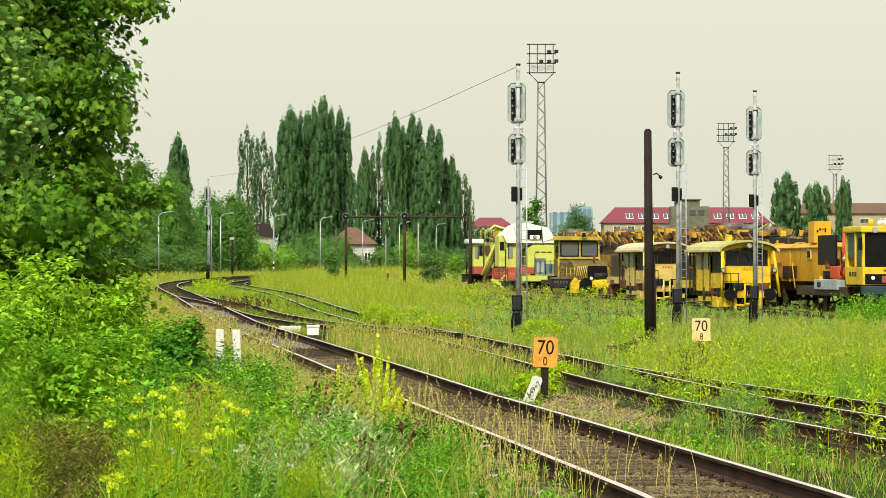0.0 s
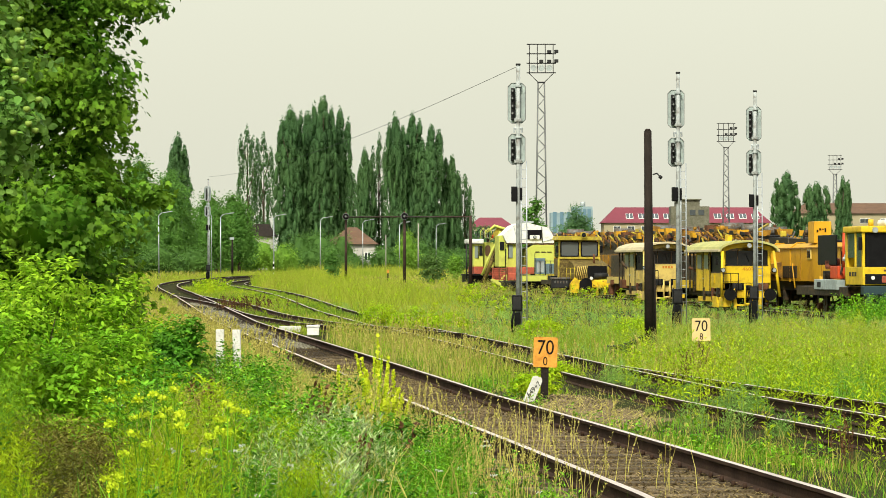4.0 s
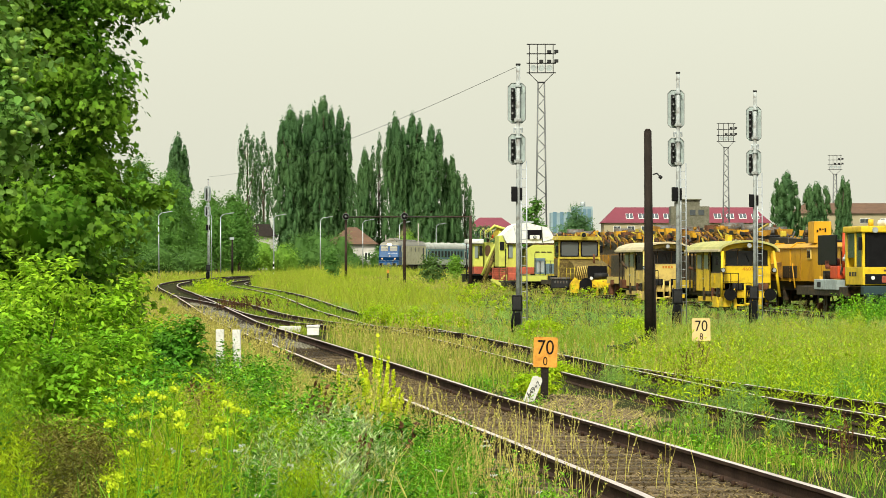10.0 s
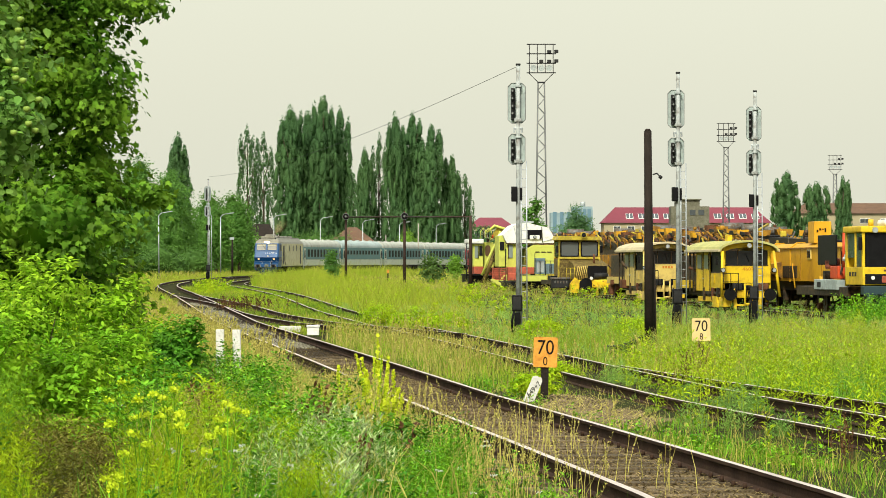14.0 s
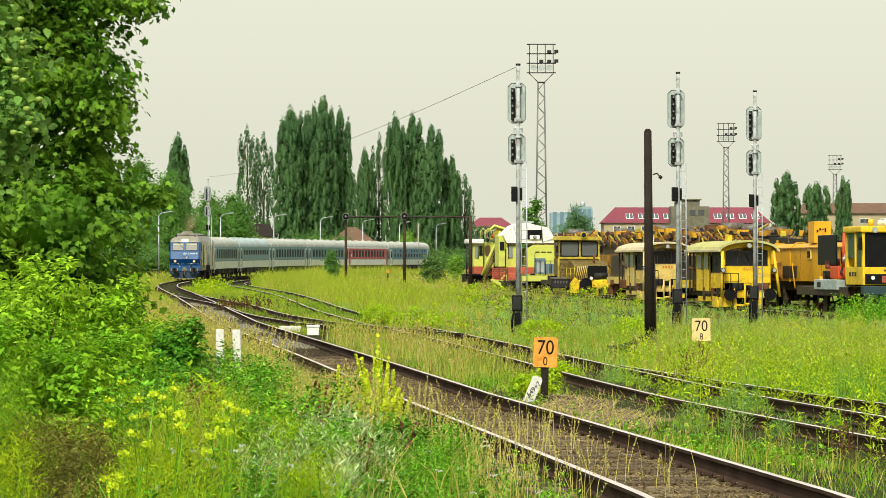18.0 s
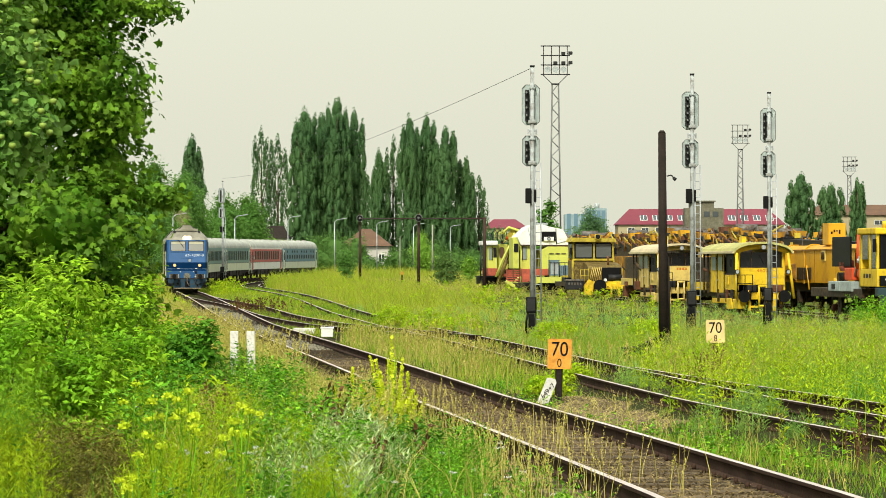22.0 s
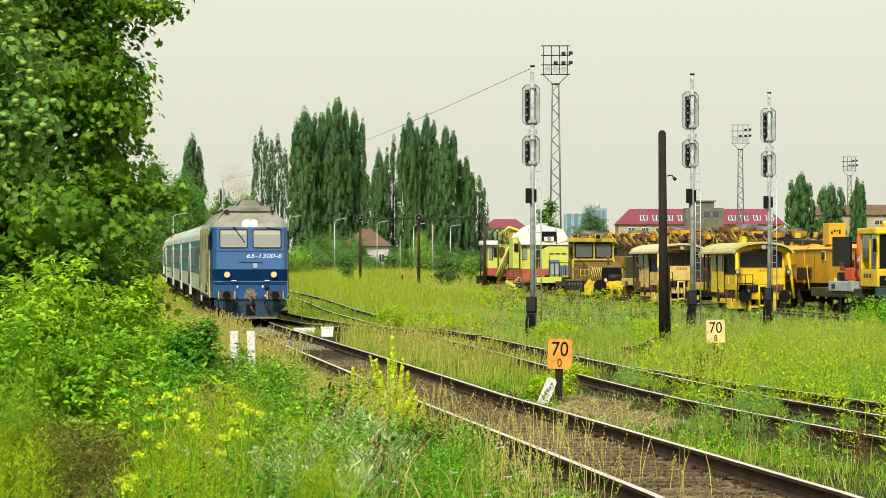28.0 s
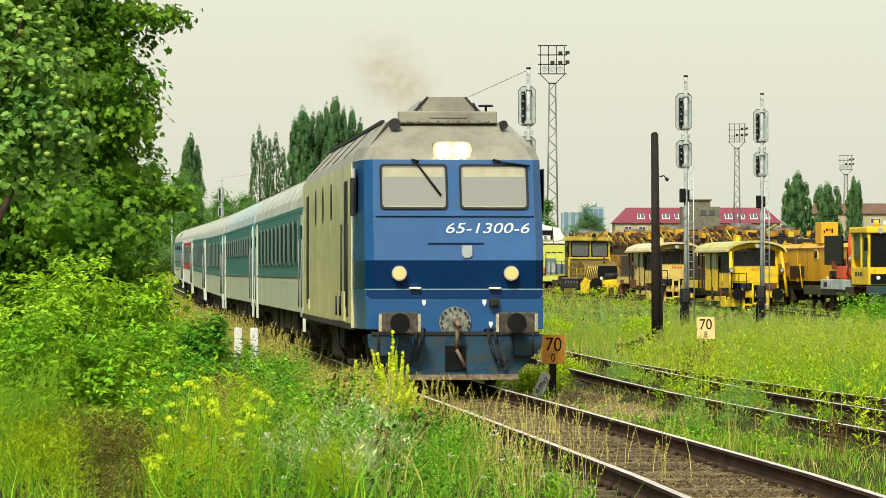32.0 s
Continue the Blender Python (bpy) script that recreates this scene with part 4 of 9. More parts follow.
CHALK = M("flaking_whitewash", (0.66, 0.65, 0.60), 0.85, var=0.2, scale=5, fine=30, bump=0.2, dirt=(0.36, 0.34, 0.28), dirt_at=0.64)


def build_kilometre_plate():
    K = thing("kilometre_marker", spot(1.5, 57.6, 0.24) @ Matrix.Rotation(radians(22), 4, "Y"), "white painted kilometre marker leaning beside the speed board", "marker")
    part("slab", Extrude([(-0.085, -0.26), (0.09, -0.26), (0.09, 0.16), (0.06, 0.2), (-0.03, 0.2), (-0.085, 0.17)], "y", -0.03, 0.03), CHALK, K, "flaking whitewash")
    lettering("649+7", 0.115, BLACK_PAINT, K, Matrix.Translation((0.01, -0.034, -0.02)) @ Matrix.Rotation(radians(90), 4, "X") @ Matrix.Rotation(radians(70), 4, "Z"), "number")


build_kilometre_plate()


def build_white_posts():
    for x, y, h in ((-4.67, 73, 0.93), (-4.33, 73.3, 0.95)):
        P = thing("concrete_post", spot(x, y) @ Matrix.Rotation(radians(random.uniform(-2, 2)), 4, "Y"), "short whitewashed concrete post in dry grass", "post", "whitewashed posts")
        part("post", Box(-0.085, 0.085, -0.07, 0.07, -0.2, h, 0.012), CHALK, P, "flaking whitewash")
    B = thing("switch_box", spot(-4.4, 118, 0.05), "small white metal switch box beside the rails", "box")
    part("body", Box(-0.2, 0.2, -0.2, 0.2, 0, 0.27, 0.02), WHITE_PAINT, B)
    part("lid", Box(-0.225, 0.225, -0.22, 0.22, 0.272, 0.34, 0.02), WHITE_PAINT, B)
    C = thing("concrete_cover", spot(-5.4, 123, 0.1), "pale concrete cable cover lying by the track", "cover")
    part("slab", Box(-0.38, 0.38, -0.2, 0.2, -0.05, 0.16, 0.02), CHALK, C, "weathered pale concrete")


build_white_posts()


def build_switch_stand():
    S = thing("switch_stand", spot(4.55, 88, 0.02), "low black switch stand beside the siding", "switch stand")
    part("casing", Box(-0.4, 0.35, -0.3, 0.3, 0.0, 0.24, 0.05), BLACK_PAINT, S)
    part("weight", Tube((0.1, -0.1, 0.2), (0.5, -0.1, 0.42), 0.09, n=10), BLACK_PAINT, S)
    part("lever", Tube((-0.2, -0.1, 0.2), (0.15, -0.1, 0.3), 0.03, n=6), STEEL_DARK, S)


build_switch_stand()


MAST_GREY = M("weathered_mast_grey", (0.15, 0.155, 0.15), 0.6, 0.3, var=0.25, scale=1, bump=0.05)


def build_flood_mast():
    F = thing("floodlight_mast", Matrix(), "tall grey lattice mast with a rack of yard floodlights", "light mast", "floodlight masts")
    H = 29.0
    for sx in (-1, 1):
        for sy in (-1, 1):
            part("mast_leg", Tube((sx * 0.75, sy * 0.75, 0), (sx * 0.4, sy * 0.4, 24.4), 0.10, 0.08, n=5), MAST_GREY, F)
    br = bmesh.new()
    n = 24
    for k in range(n):
        z0, z1 = 24.4 * k / n, 24.4 * (k + 1) / n
        w0, w1 = 0.75 - 0.35 * k / n, 0.75 - 0.35 * (k + 1) / n
        s = 1 if k % 2 else -1
        for sy in (-1, 1):
            tube(br, (-s * w0, sy * w0, z0), (s * w1, sy * w1, z1), 0.05, n=4)
            tube(br, (sy * w0, -s * w0, z0), (sy * w1, s * w1, z1), 0.05, n=4)
    part("lattice", br, MAST_GREY, F, "zigzag bracing")
    for sx in (-1, 1):
        part("rack_strut", Tube((sx * 0.4, 0, 24.4), (sx * 1.6, 0, 25.6), 0.05, n=5), STEEL_DARK, F)
    for z in (25.6, 26.8, 28.0, H + 0.2):
        part("rack_bar", Box(-1.85, 1.85, -0.12, 0.12, z - 0.06, z + 0.06), STEEL_DARK, F)
    for x in (-1.5, -0.5, 0.5, 1.5):
        part("rack_upright", Box(x - 0.05, x + 0.05, -0.05, 0.05, 25.6, H + 0.2), STEEL_DARK, F)
    part("platform", Box(-0.5, 0.5, -0.5, 0.5, 24.3, 24.45), STEEL_DARK, F)
    for x, z in ((0.0, 27.05), (1.0, 27.05), (1.0, 28.25), (1.9, 27.1), (1.9, 28.3)):
        part("floodlight", Box(x - 0.26, x + 0.26, -0.3, 0.1, z - 0.22, z + 0.2, 0.05), STEEL_DARK, F, "boxy floodlight")
    for x in (-1.0, 0.0, 1.0):
        part("round_floodlight", Tube((x, -0.2, 26.2), (x, 0.1, 26.2), 0.4, 0.25, 16), GREY_PAINT, F, "round pale floodlight")
    return F


MAST = build_flood_mast()
MAST.matrix_basis = spot(12.42, 440)
copy_thing(MAST, spot(56.1, 690))
copy_thing(MAST, spot(100.2, 890))


def build_street_lamp():
    P = thing("street_lamp", Matrix(), "pale metal street lamp with an outreach arm beside the line", "street lamp", "street lamps along the line")
    part("pole", Tube((0, 0, 0), (0, 0, 7.4), 0.085, 0.055, 10), GALV, P, "pale tubular pole")
    ar = bmesh.new()
    tube(ar, (0, 0, 7.4), (0.35, 0, 7.75), 0.06, n=6)
    tube(ar, (0.35, 0, 7.75), (1.1, 0, 7.85), 0.05, n=6)
    part("arm", ar, GALV, P)
    part("lamp_head", Extrude([(1.0, 7.80), (1.7, 7.9), (1.66, 8.0), (1.1, 7.94)], "y", -0.13, 0.13), GREY_PAINT, P, "white lamp head")
    return P


LAMP = build_street_lamp()
LAMP_SPOTS = ((-35.1, 430), (-28.1, 440), (-22.1, 455), (-16.9, 480), (-11.75, 510), (-6.75, 540), (-1.1, 560))
LAMP.matrix_basis = spot(*LAMP_SPOTS[0])
for sp in LAMP_SPOTS[1:]:
    copy_thing(LAMP, spot(*sp))


POST_RUST = M("dark_rust", (0.05, 0.03, 0.022), 0.85, 0.2, var=0.4, scale=2, bump=0.2)


DULL_HORN = M("dull_grey_horn", (0.16, 0.17, 0.16), 0.6, var=0.3, scale=6, bump=0.05)


def build_speaker_gantry():
    G = thing("loudspeaker_gantry", Matrix(), "rusty pipe gantry on posts with two yard loudspeakers", "gantry")
    posts = ((-9.2, 330, 6.5), (-3.28, 297, 6.06), (2.12, 268, 5.66))
    for x, y, z in posts:
        part("post", Tube((x, y, float(ground_z(x, y)) - 0.2), (x, y, z + 0.1), 0.14, 0.11, 10), POST_RUST, G, "rusty steel post")
    for a, b in ((posts[0], posts[1]), (posts[1], posts[2])):
        part("pipe", Tube(a, b, 0.06, n=8), POST_RUST, G)
    for x, y, z in posts[:2]:
        ho = Tube((x, y - 0.5, z + 0.05), (x, y - 0.12, z + 0.05), 0.32, 0.1, 20)
        s = part("loudspeaker", ho, DULL_HORN, G, "grey horn loudspeaker")
        part("horn_mouth", Tube((x, y - 0.53, z + 0.05), (x, y - 0.5, z + 0.05), 0.27, n=18), BLACK_PAINT, s)
        part("driver", Tube((x, y - 0.57, z + 0.05), (x, y - 0.53, z + 0.05), 0.1, n=12), DULL_HORN, s)
        part("cap", Tube((x, y, z + 0.1), (x, y, z + 0.5), 0.05, n=8), RUSTY, G)


build_speaker_gantry()


def build_small_poles():
    for x, y, h, r, nm, lb in ((-8.2, 500, 5.6, 0.09, "concrete_pole", "slim grey concrete pole behind the line"), (-3.4, 480, 7.0, 0.12, "concrete_pole", "slender grey lattice pole behind the line")):
        P = thing(nm, spot(x, y), lb, "pole")
        part("shaft", Tube((0, 0, 0), (0, 0, h), r, r * 0.7, 8), CONCRETE, P)
    K = thing("marker_stake", spot(-4.9, 310), "short dark stake with a faded yellow head in the grass", "stake")
    part("stake", Box(-0.06, 0.06, -0.05, 0.05, -0.2, 1.15, 0.01), OLD_WOOD, K)
    part("head", Box(-0.11, 0.11, -0.06, 0.06, 1.15, 1.42, 0.02), ORANGE_BOARD, K)
    W = thing("striped_post", spot(-19.7, 405), "black and white striped marker post beside the line", "marker post")
    for k in range(6):
        part("band", Tube((0, 0, 0.3 * k), (0, 0, 0.3 * k + 0.3), 0.09, n=10), WHITE_PAINT if k % 2 else BLACK_PAINT, W)
    D = thing("wooden_pole", spot(-24.2, 400), "dark wooden pole with a lamp at the edge of the trees", "pole")
    part("shaft", Tube((0, 0, 0), (0, 0, 4.4), 0.13, 0.1, 8), OLD_WOOD, D)
    part("lamp", Box(-0.3, 0.2, -0.1, 0.1, 4.3, 4.6, 0.04), GREY_PAINT, D)


build_small_poles()

# ---- buildings in the distance ----
RED_ROOF = M("red_metal_roof", (0.19, 0.040, 0.058), 0.65, var=0.12, scale=0.3, fine=6, bump=0.05)
BROWN_ROOF = M("brown_tile_roof", (0.15, 0.085, 0.05), 0.85, var=0.25, scale=0.5, fine=8, bump=0.2, dirt=(0.12, 0.075, 0.05), dirt_at=0.55)
PLASTER = M("cream_plaster", (0.38, 0.33, 0.20), 0.9, var=0.12, scale=0.4, fine=8, bump=0.05, dirt=(0.38, 0.33, 0.22), dirt_at=0.64)
WHITE_WALL = M("whitewashed_wall", (0.50, 0.48, 0.43), 0.9, var=0.15, scale=0.5, fine=8, bump=0.05, dirt=(0.42, 0.4, 0.35), dirt_at=0.6)
BLUE_GLASS = glass("blue_curtain_wall", (0.10, 0.20, 0.26), 0.3)
TOWER_WALL = M("pale_blue_cladding", (0.27, 0.36, 0.38), 0.7, var=0.12, scale=0.3, fine=4, bump=0.02)
SHED_WALL = M("mossy_concrete", (0.17, 0.16, 0.115), 0.9, var=0.3, scale=0.8, fine=10, bump=0.2, dirt=(0.10, 0.10, 0.06), dirt_at=0.55)


def house(name, x0, x1, y0, y1, z0, eave, ridge, wall_m, roof_m, label, hip=3.0, windows=(), category="house"):
    H = thing(name, Matrix(), label, category)
    part("wall", Box(x0, x1, y0, y1, z0, eave), wall_m, H)
    o = 0.5
    ym = (y0 + y1) / 2
    bm = bmesh.new()
    b = [bm.verts.new(p) for p in ((x0 - o, y0 - o, eave), (x1 + o, y0 - o, eave), (x1 + o, y1 + o, eave), (x0 - o, y1 + o, eave))]
    r = [bm.verts.new((x0 - o + hip, ym, ridge)), bm.verts.new((x1 + o - hip, ym, ridge))]
    for f in ((b[0], b[1], r[1], r[0]), (b[2], b[3], r[0], r[1]), (b[1], b[2], r[1]), (b[3], b[0], r[0]), (b[3], b[2], b[1], b[0])):
        bm.faces.new(f)
    part("roof", bm, roof_m, H)
    for wx, wz, ww, wh in windows:
        w = part("window", Box(wx - ww / 2, wx + ww / 2, y0 - 0.06, y0 + 0.1, wz, wz + wh), WHITE_PAINT, H, "white window frame")
        part("pane", Box(wx - ww / 2 + 0.1, wx - 0.04, y0 - 0.09, y0 - 0.05, wz + 0.1, wz + wh - 0.1), DARK_GLASS, w)
        part("pane", Box(wx + 0.04, wx + ww / 2 - 0.1, y0 - 0.09, y0 - 0.05, wz + 0.1, wz + wh - 0.1), DARK_GLASS, w)
    return H


def build_town():
    R = house("long_building", 37, 75, 800, 816, 0.6, 11.7, 15.4, PLASTER, RED_ROOF, "long cream building with a red roof and roof windows", 3.4,
              [(40 + 3.2 * k, 9.2, 1.7, 1.8) for k in range(11)], "building")
    for k in range(11):
        x = 43 + k * 2.9
        w = part("roof_window", Extrude([(801.5, 12.60), (804.2, 13.77), (804.15, 13.89), (801.45, 12.72)], "x", x - 0.85, x + 0.85), WHITE_PAINT, R, "pale roof window")
        for a in (-0.75, 0.08):
            part("pane", Extrude([(801.62, 12.76), (804.02, 13.80), (804.0, 13.88), (801.6, 12.84)], "x", x + a, x + a + 0.67), DARK_GLASS, w)
    house("red_roofed_building", 6.0, 16.0, 800, 812, 0.6, 10.8, 13.0, PLASTER, RED_ROOF, "building with a low red roof beyond the yard", 3, [(8 + 3 * k, 8.4, 1.6, 1.5) for k in range(3)], "building")
    T = thing("office_tower", Matrix(), "pale office block with blue glass fronts in the distance", "building")
    part("tower_body", Box(34, 41, 1100, 1112, 0.6, 18.6), TOWER_WALL, T)
    part("tower_wing", Box(41.02, 47.5, 1104, 1116, 0.6, 20.6), TOWER_WALL, T, "pale wing with glass strips")
    for k in range(4):
        part("glass_strip", Box(41.3 + k * 1.5, 42.4 + k * 1.5, 1103.8, 1104.1, 2, 19.9), BLUE_GLASS, T)
    for k in range(3):
        part("glass_strip", Box(34.7 + k * 2.2, 35.9 + k * 2.2, 1099.8, 1100.1, 2, 18.8), BLUE_GLASS, T)
    part("roof_mast", Tube((44.5, 1108, 20.6), (44.5, 1108, 22.2), 0.8, n=8), GREY_PAINT, T)
    S = thing("concrete_shed", Matrix(), "grey concrete block with two dark windows behind the machines", "shed")
    part("block", Box(39.3, 45.9, 600, 606, 0.6, 12.1), SHED_WALL, S)
    part("roof_slab", Box(39.9, 44.6, 600.7, 605.3, 13.2, 13.4), SHED_WALL, S)
    part("upper_block", Box(40.2, 44.3, 601, 605, 12.1, 13.2), SHED_WALL, S)
    for x in (43.0, 44.5):
        part("window", Box(x - 0.5, x + 0.5, 599.9, 600.2, 10.6, 11.5), DARK_GLASS, S)
    house("brown_roofed_building", 86, 150, 850, 870, 0.6, 14.6, 17.3, PLASTER, BROWN_ROOF, "cream hall with a long brown roof behind the yard", 4, [(98 + 5 * k, 12.2, 2.5, 1.2) for k in range(8)], "building")
    house("track_side_house", -17.8, -10.6, 540, 552, 0.6, 5.2, 7.9, WHITE_WALL, BROWN_ROOF, "white house with a brown tile roof among trees", 3.4, [(-14, 2.6, 1.0, 1.4), (-11.7, 2.6, 1.0, 1.4)])
    house("low_house", -31.2, -27.4, 560, 566, 0.6, 6.6, 8.6, WHITE_WALL, OLD_WOOD, "low house with a dark roof behind bushes", 1.2, [(-30, 3.4, 1.0, 1.2)])


build_town()
# ---- parked track machines in the yard ----
MACHINE_YELLOW = M("machine_yellow", (0.70, 0.48, 0.018), 0.5, var=0.16, scale=0.6, fine=6, bump=0.04, dirt=(0.30, 0.18, 0.03), dirt_at=0.63)
CONVEYOR_ORANGE = M("rusting_orange", (0.38, 0.19, 0.013), 0.6, var=0.2, scale=0.5, fine=6, bump=0.06, dirt=(0.10, 0.05, 0.02), dirt_at=0.55)
PALE_YELLOW = M("sun_bleached_yellow", (0.62, 0.47, 0.13), 0.55, var=0.15, scale=0.6, fine=6, bump=0.04, dirt=(0.36, 0.24, 0.09), dirt_at=0.62)
TRACTOR_BROWN = M("grimy_brown_paint", (0.11, 0.075, 0.022), 0.65, var=0.4, scale=2.0, fine=12, bump=0.1, dirt=(0.24, 0.18, 0.04), dirt_at=0.58)
OLD_YELLOW = M("old_brownish_yellow", (0.47, 0.37, 0.035), 0.6, var=0.25, scale=1.0, fine=12, bump=0.08, dirt=(0.17, 0.12, 0.04), dirt_at=0.58)
LIME = M("lime_paint", (0.52, 0.55, 0.10), 0.5, var=0.10, scale=0.5, fine=8, bump=0.03, dirt=(0.34, 0.33, 0.09), dirt_at=0.68)
ORANGE = M("machine_orange", (0.60, 0.32, 0.016), 0.5, var=0.14, scale=0.35, fine=5, bump=0.04, dirt=(0.36, 0.17, 0.02), dirt_at=0.64)
RED_ORANGE = M("red_orange_paint", (0.60, 0.075, 0.02), 0.5, var=0.15, scale=1.0, fine=12, bump=0.04, dirt=(0.25, 0.06, 0.03), dirt_at=0.64)
DARK_RED = M("dull_red_paint", (0.42, 0.09, 0.05), 0.6, var=0.2, scale=1.0, bump=0.04, dirt=(0.2, 0.06, 0.04), dirt_at=0.6)
CREAM_ROOF = M("cream_canopy", (0.56, 0.48, 0.29), 0.55, var=0.15, scale=0.8, bump=0.04, dirt=(0.45, 0.36, 0.18), dirt_at=0.64)
YELLOW_ROOF = M("mossy_yellow_canopy", (0.46, 0.44, 0.15), 0.6, var=0.2, scale=0.8, bump=0.04, dirt=(0.32, 0.33, 0.12), dirt_at=0.58)
BLUE_GREY = M("blue_grey_paint", (0.14, 0.21, 0.24), 0.55, var=0.15, scale=1.0, bump=0.03, dirt=(0.16, 0.2, 0.2), dirt_at=0.64)
DEEP_TEAL = M("deep_teal_paint", (0.025, 0.05, 0.055), 0.55, var=0.2, scale=1.0, bump=0.03)
RED_TEXT = M("red_lettering", (0.5, 0.16, 0.015), 0.6, var=0.1, bump=0)
MACHINE_GLASS = glass("machine_glass", (0.008, 0.009, 0.01), 0.25, 0.3)
# pale reflections on these panes are put into the base colour
PALE_GLASS = glass("pale_toned_glass", (0.10, 0.11, 0.105), 0.1)
RUST_GLASS = glass("brown_dusty_glass", (0.10, 0.055, 0.03), 0.4, 0.3)
SIDE_GLASS = glass("dusty_side_glass", (0.20, 0.24, 0.22), 0.3, 0.4)
GREASE = M("greasy_steel", (0.02, 0.017, 0.012), 0.6, 0.1, var=0.5, scale=2, fine=15, bump=0.15, dirt=(0.10, 0.06, 0.025), dirt_at=0.55)
DRUM_GREY = M("dull_steel_drum", (0.14, 0.14, 0.13), 0.6, 0.2, var=0.3, scale=2, bump=0.05, dirt=(0.10, 0.06, 0.03), dirt_at=0.55)
YARD_GROUP = "track machines parked in the yard"


def yard_spot(x, y, dz=-0.15, turn=5.9):
    return Matrix.Translation((x, y, float(level(y)) + dz)) @ Matrix.Rotation(radians(turn), 4, "Z")


def pb(P, name, x0, x1, y0, y1, z0, z1, mat, label="", bevel=0.02):
    return part(name, Box(x0, x1, y0, y1, z0, z1, bevel), mat, P, label)


def wheels(P, ys, r=0.42):
    for y in ys:
        for x in (-0.75, 0.75):
            w = Tube((x - 0.07, y, r), (x + 0.07, y, r), r, n=18)
            tube(w, (x - 0.12, y, r), (x + 0.12, y, r), 0.13, n=10)
            part("wheel", w, GREASE, P)
        part("axle", Tube((-0.75, y, r), (0.75, y, r), 0.08, n=8), GREASE, P)


def clutter(P, n, x, y, z, mats, seed, name="machinery", s0=0.08, s1=0.32):
    """Pipes, cylinders and brackets packed into a work bay, each a part of its own."""
    rnd = random.Random(seed)
    for k in range(n):
        cx, cy, cz = rnd.uniform(*x), rnd.uniform(*y), rnd.uniform(*z)
        s = rnd.uniform(s0, s1)
        m = rnd.choice(mats)
        kind = rnd.random()
        if kind < 0.4:
            bm = Box(cx - s, cx + s, cy - s * rnd.uniform(0.5, 1.5), cy + s, cz - s * rnd.uniform(0.5, 1.3), cz + s, 0.02)
        elif kind < 0.75:
            d = Vector((rnd.uniform(-1, 1), rnd.uniform(-1, 1), rnd.uniform(-1, 1))).normalized() * s * 2.4
            bm = Tube(Vector((cx, cy, cz)) - d, Vector((cx, cy, cz)) + d, s * 0.28, n=8)
        else:
            bm = Tube((cx - s * 0.6, cy, cz), (cx + s * 0.6, cy, cz), s * 0.8, n=12)
        part(name, bm, m, P)


def buffers(P, y, z, xs=(-0.88, 0.88), r=0.3):
    for x in xs:
        b = part("buffer", Tube((x, y - 0.35, z), (x, y + 0.1, z), 0.12, n=12), GREASE, P)
        part("buffer_head", Tube((x, y - 0.42, z), (x, y - 0.35, z), r, n=20), BLACK_PAINT, b, "black round buffer plate")


def arch_roof(w, z_edge, rise, y0, y1, thick=0.1):
    n = 10
    up = [(w * math.sin(radians(-90 + 180 * k / n)), z_edge + rise * math.cos(radians(-90 + 180 * k / n))) for k in range(n + 1)]
    lo = [(x * 0.97, z - thick) for x, z in up[::-1]]
    return Extrude(up + lo, "y", y0, y1)


def railing(P, x0, x1, y, z0, z1, posts, mat, name="railing"):
    """A thin handrail on posts across the front of a deck; each bar a part."""
    for k in range(posts):
        x = x0 + (x1 - x0) * k / max(1, posts - 1)
        part(name + "_post", Tube((x, y, z0), (x, y, z1), 0.022, n=5), mat, P)
    for z in (z1, (z0 + z1) / 2):
        part(name + "_bar", Tube((x0, y, z), (x1, y, z), 0.02, n=5), mat, P)


def hoses(P, n, x, y, z, seed, mat=None):
    """Hanging hydraulic hoses, each a bent tube."""
    rnd = random.Random(seed)
    for k in range(n):
        a = Vector((rnd.uniform(*x), rnd.uniform(*y), z[1]))
        b = Vector((a.x + rnd.uniform(-0.4, 0.4), a.y + rnd.uniform(-0.5, 0.5), z[1] - rnd.uniform(0, 0.3)))
        pts = [a.lerp(b, q / 6) - Vector((0, 0, (z[1] - z[0]) * math.sin(math.pi * q / 6))) for q in range(7)]
        part("hose", bent(pts, [0.022] * 7, 5), mat or BLACK_PAINT, P)


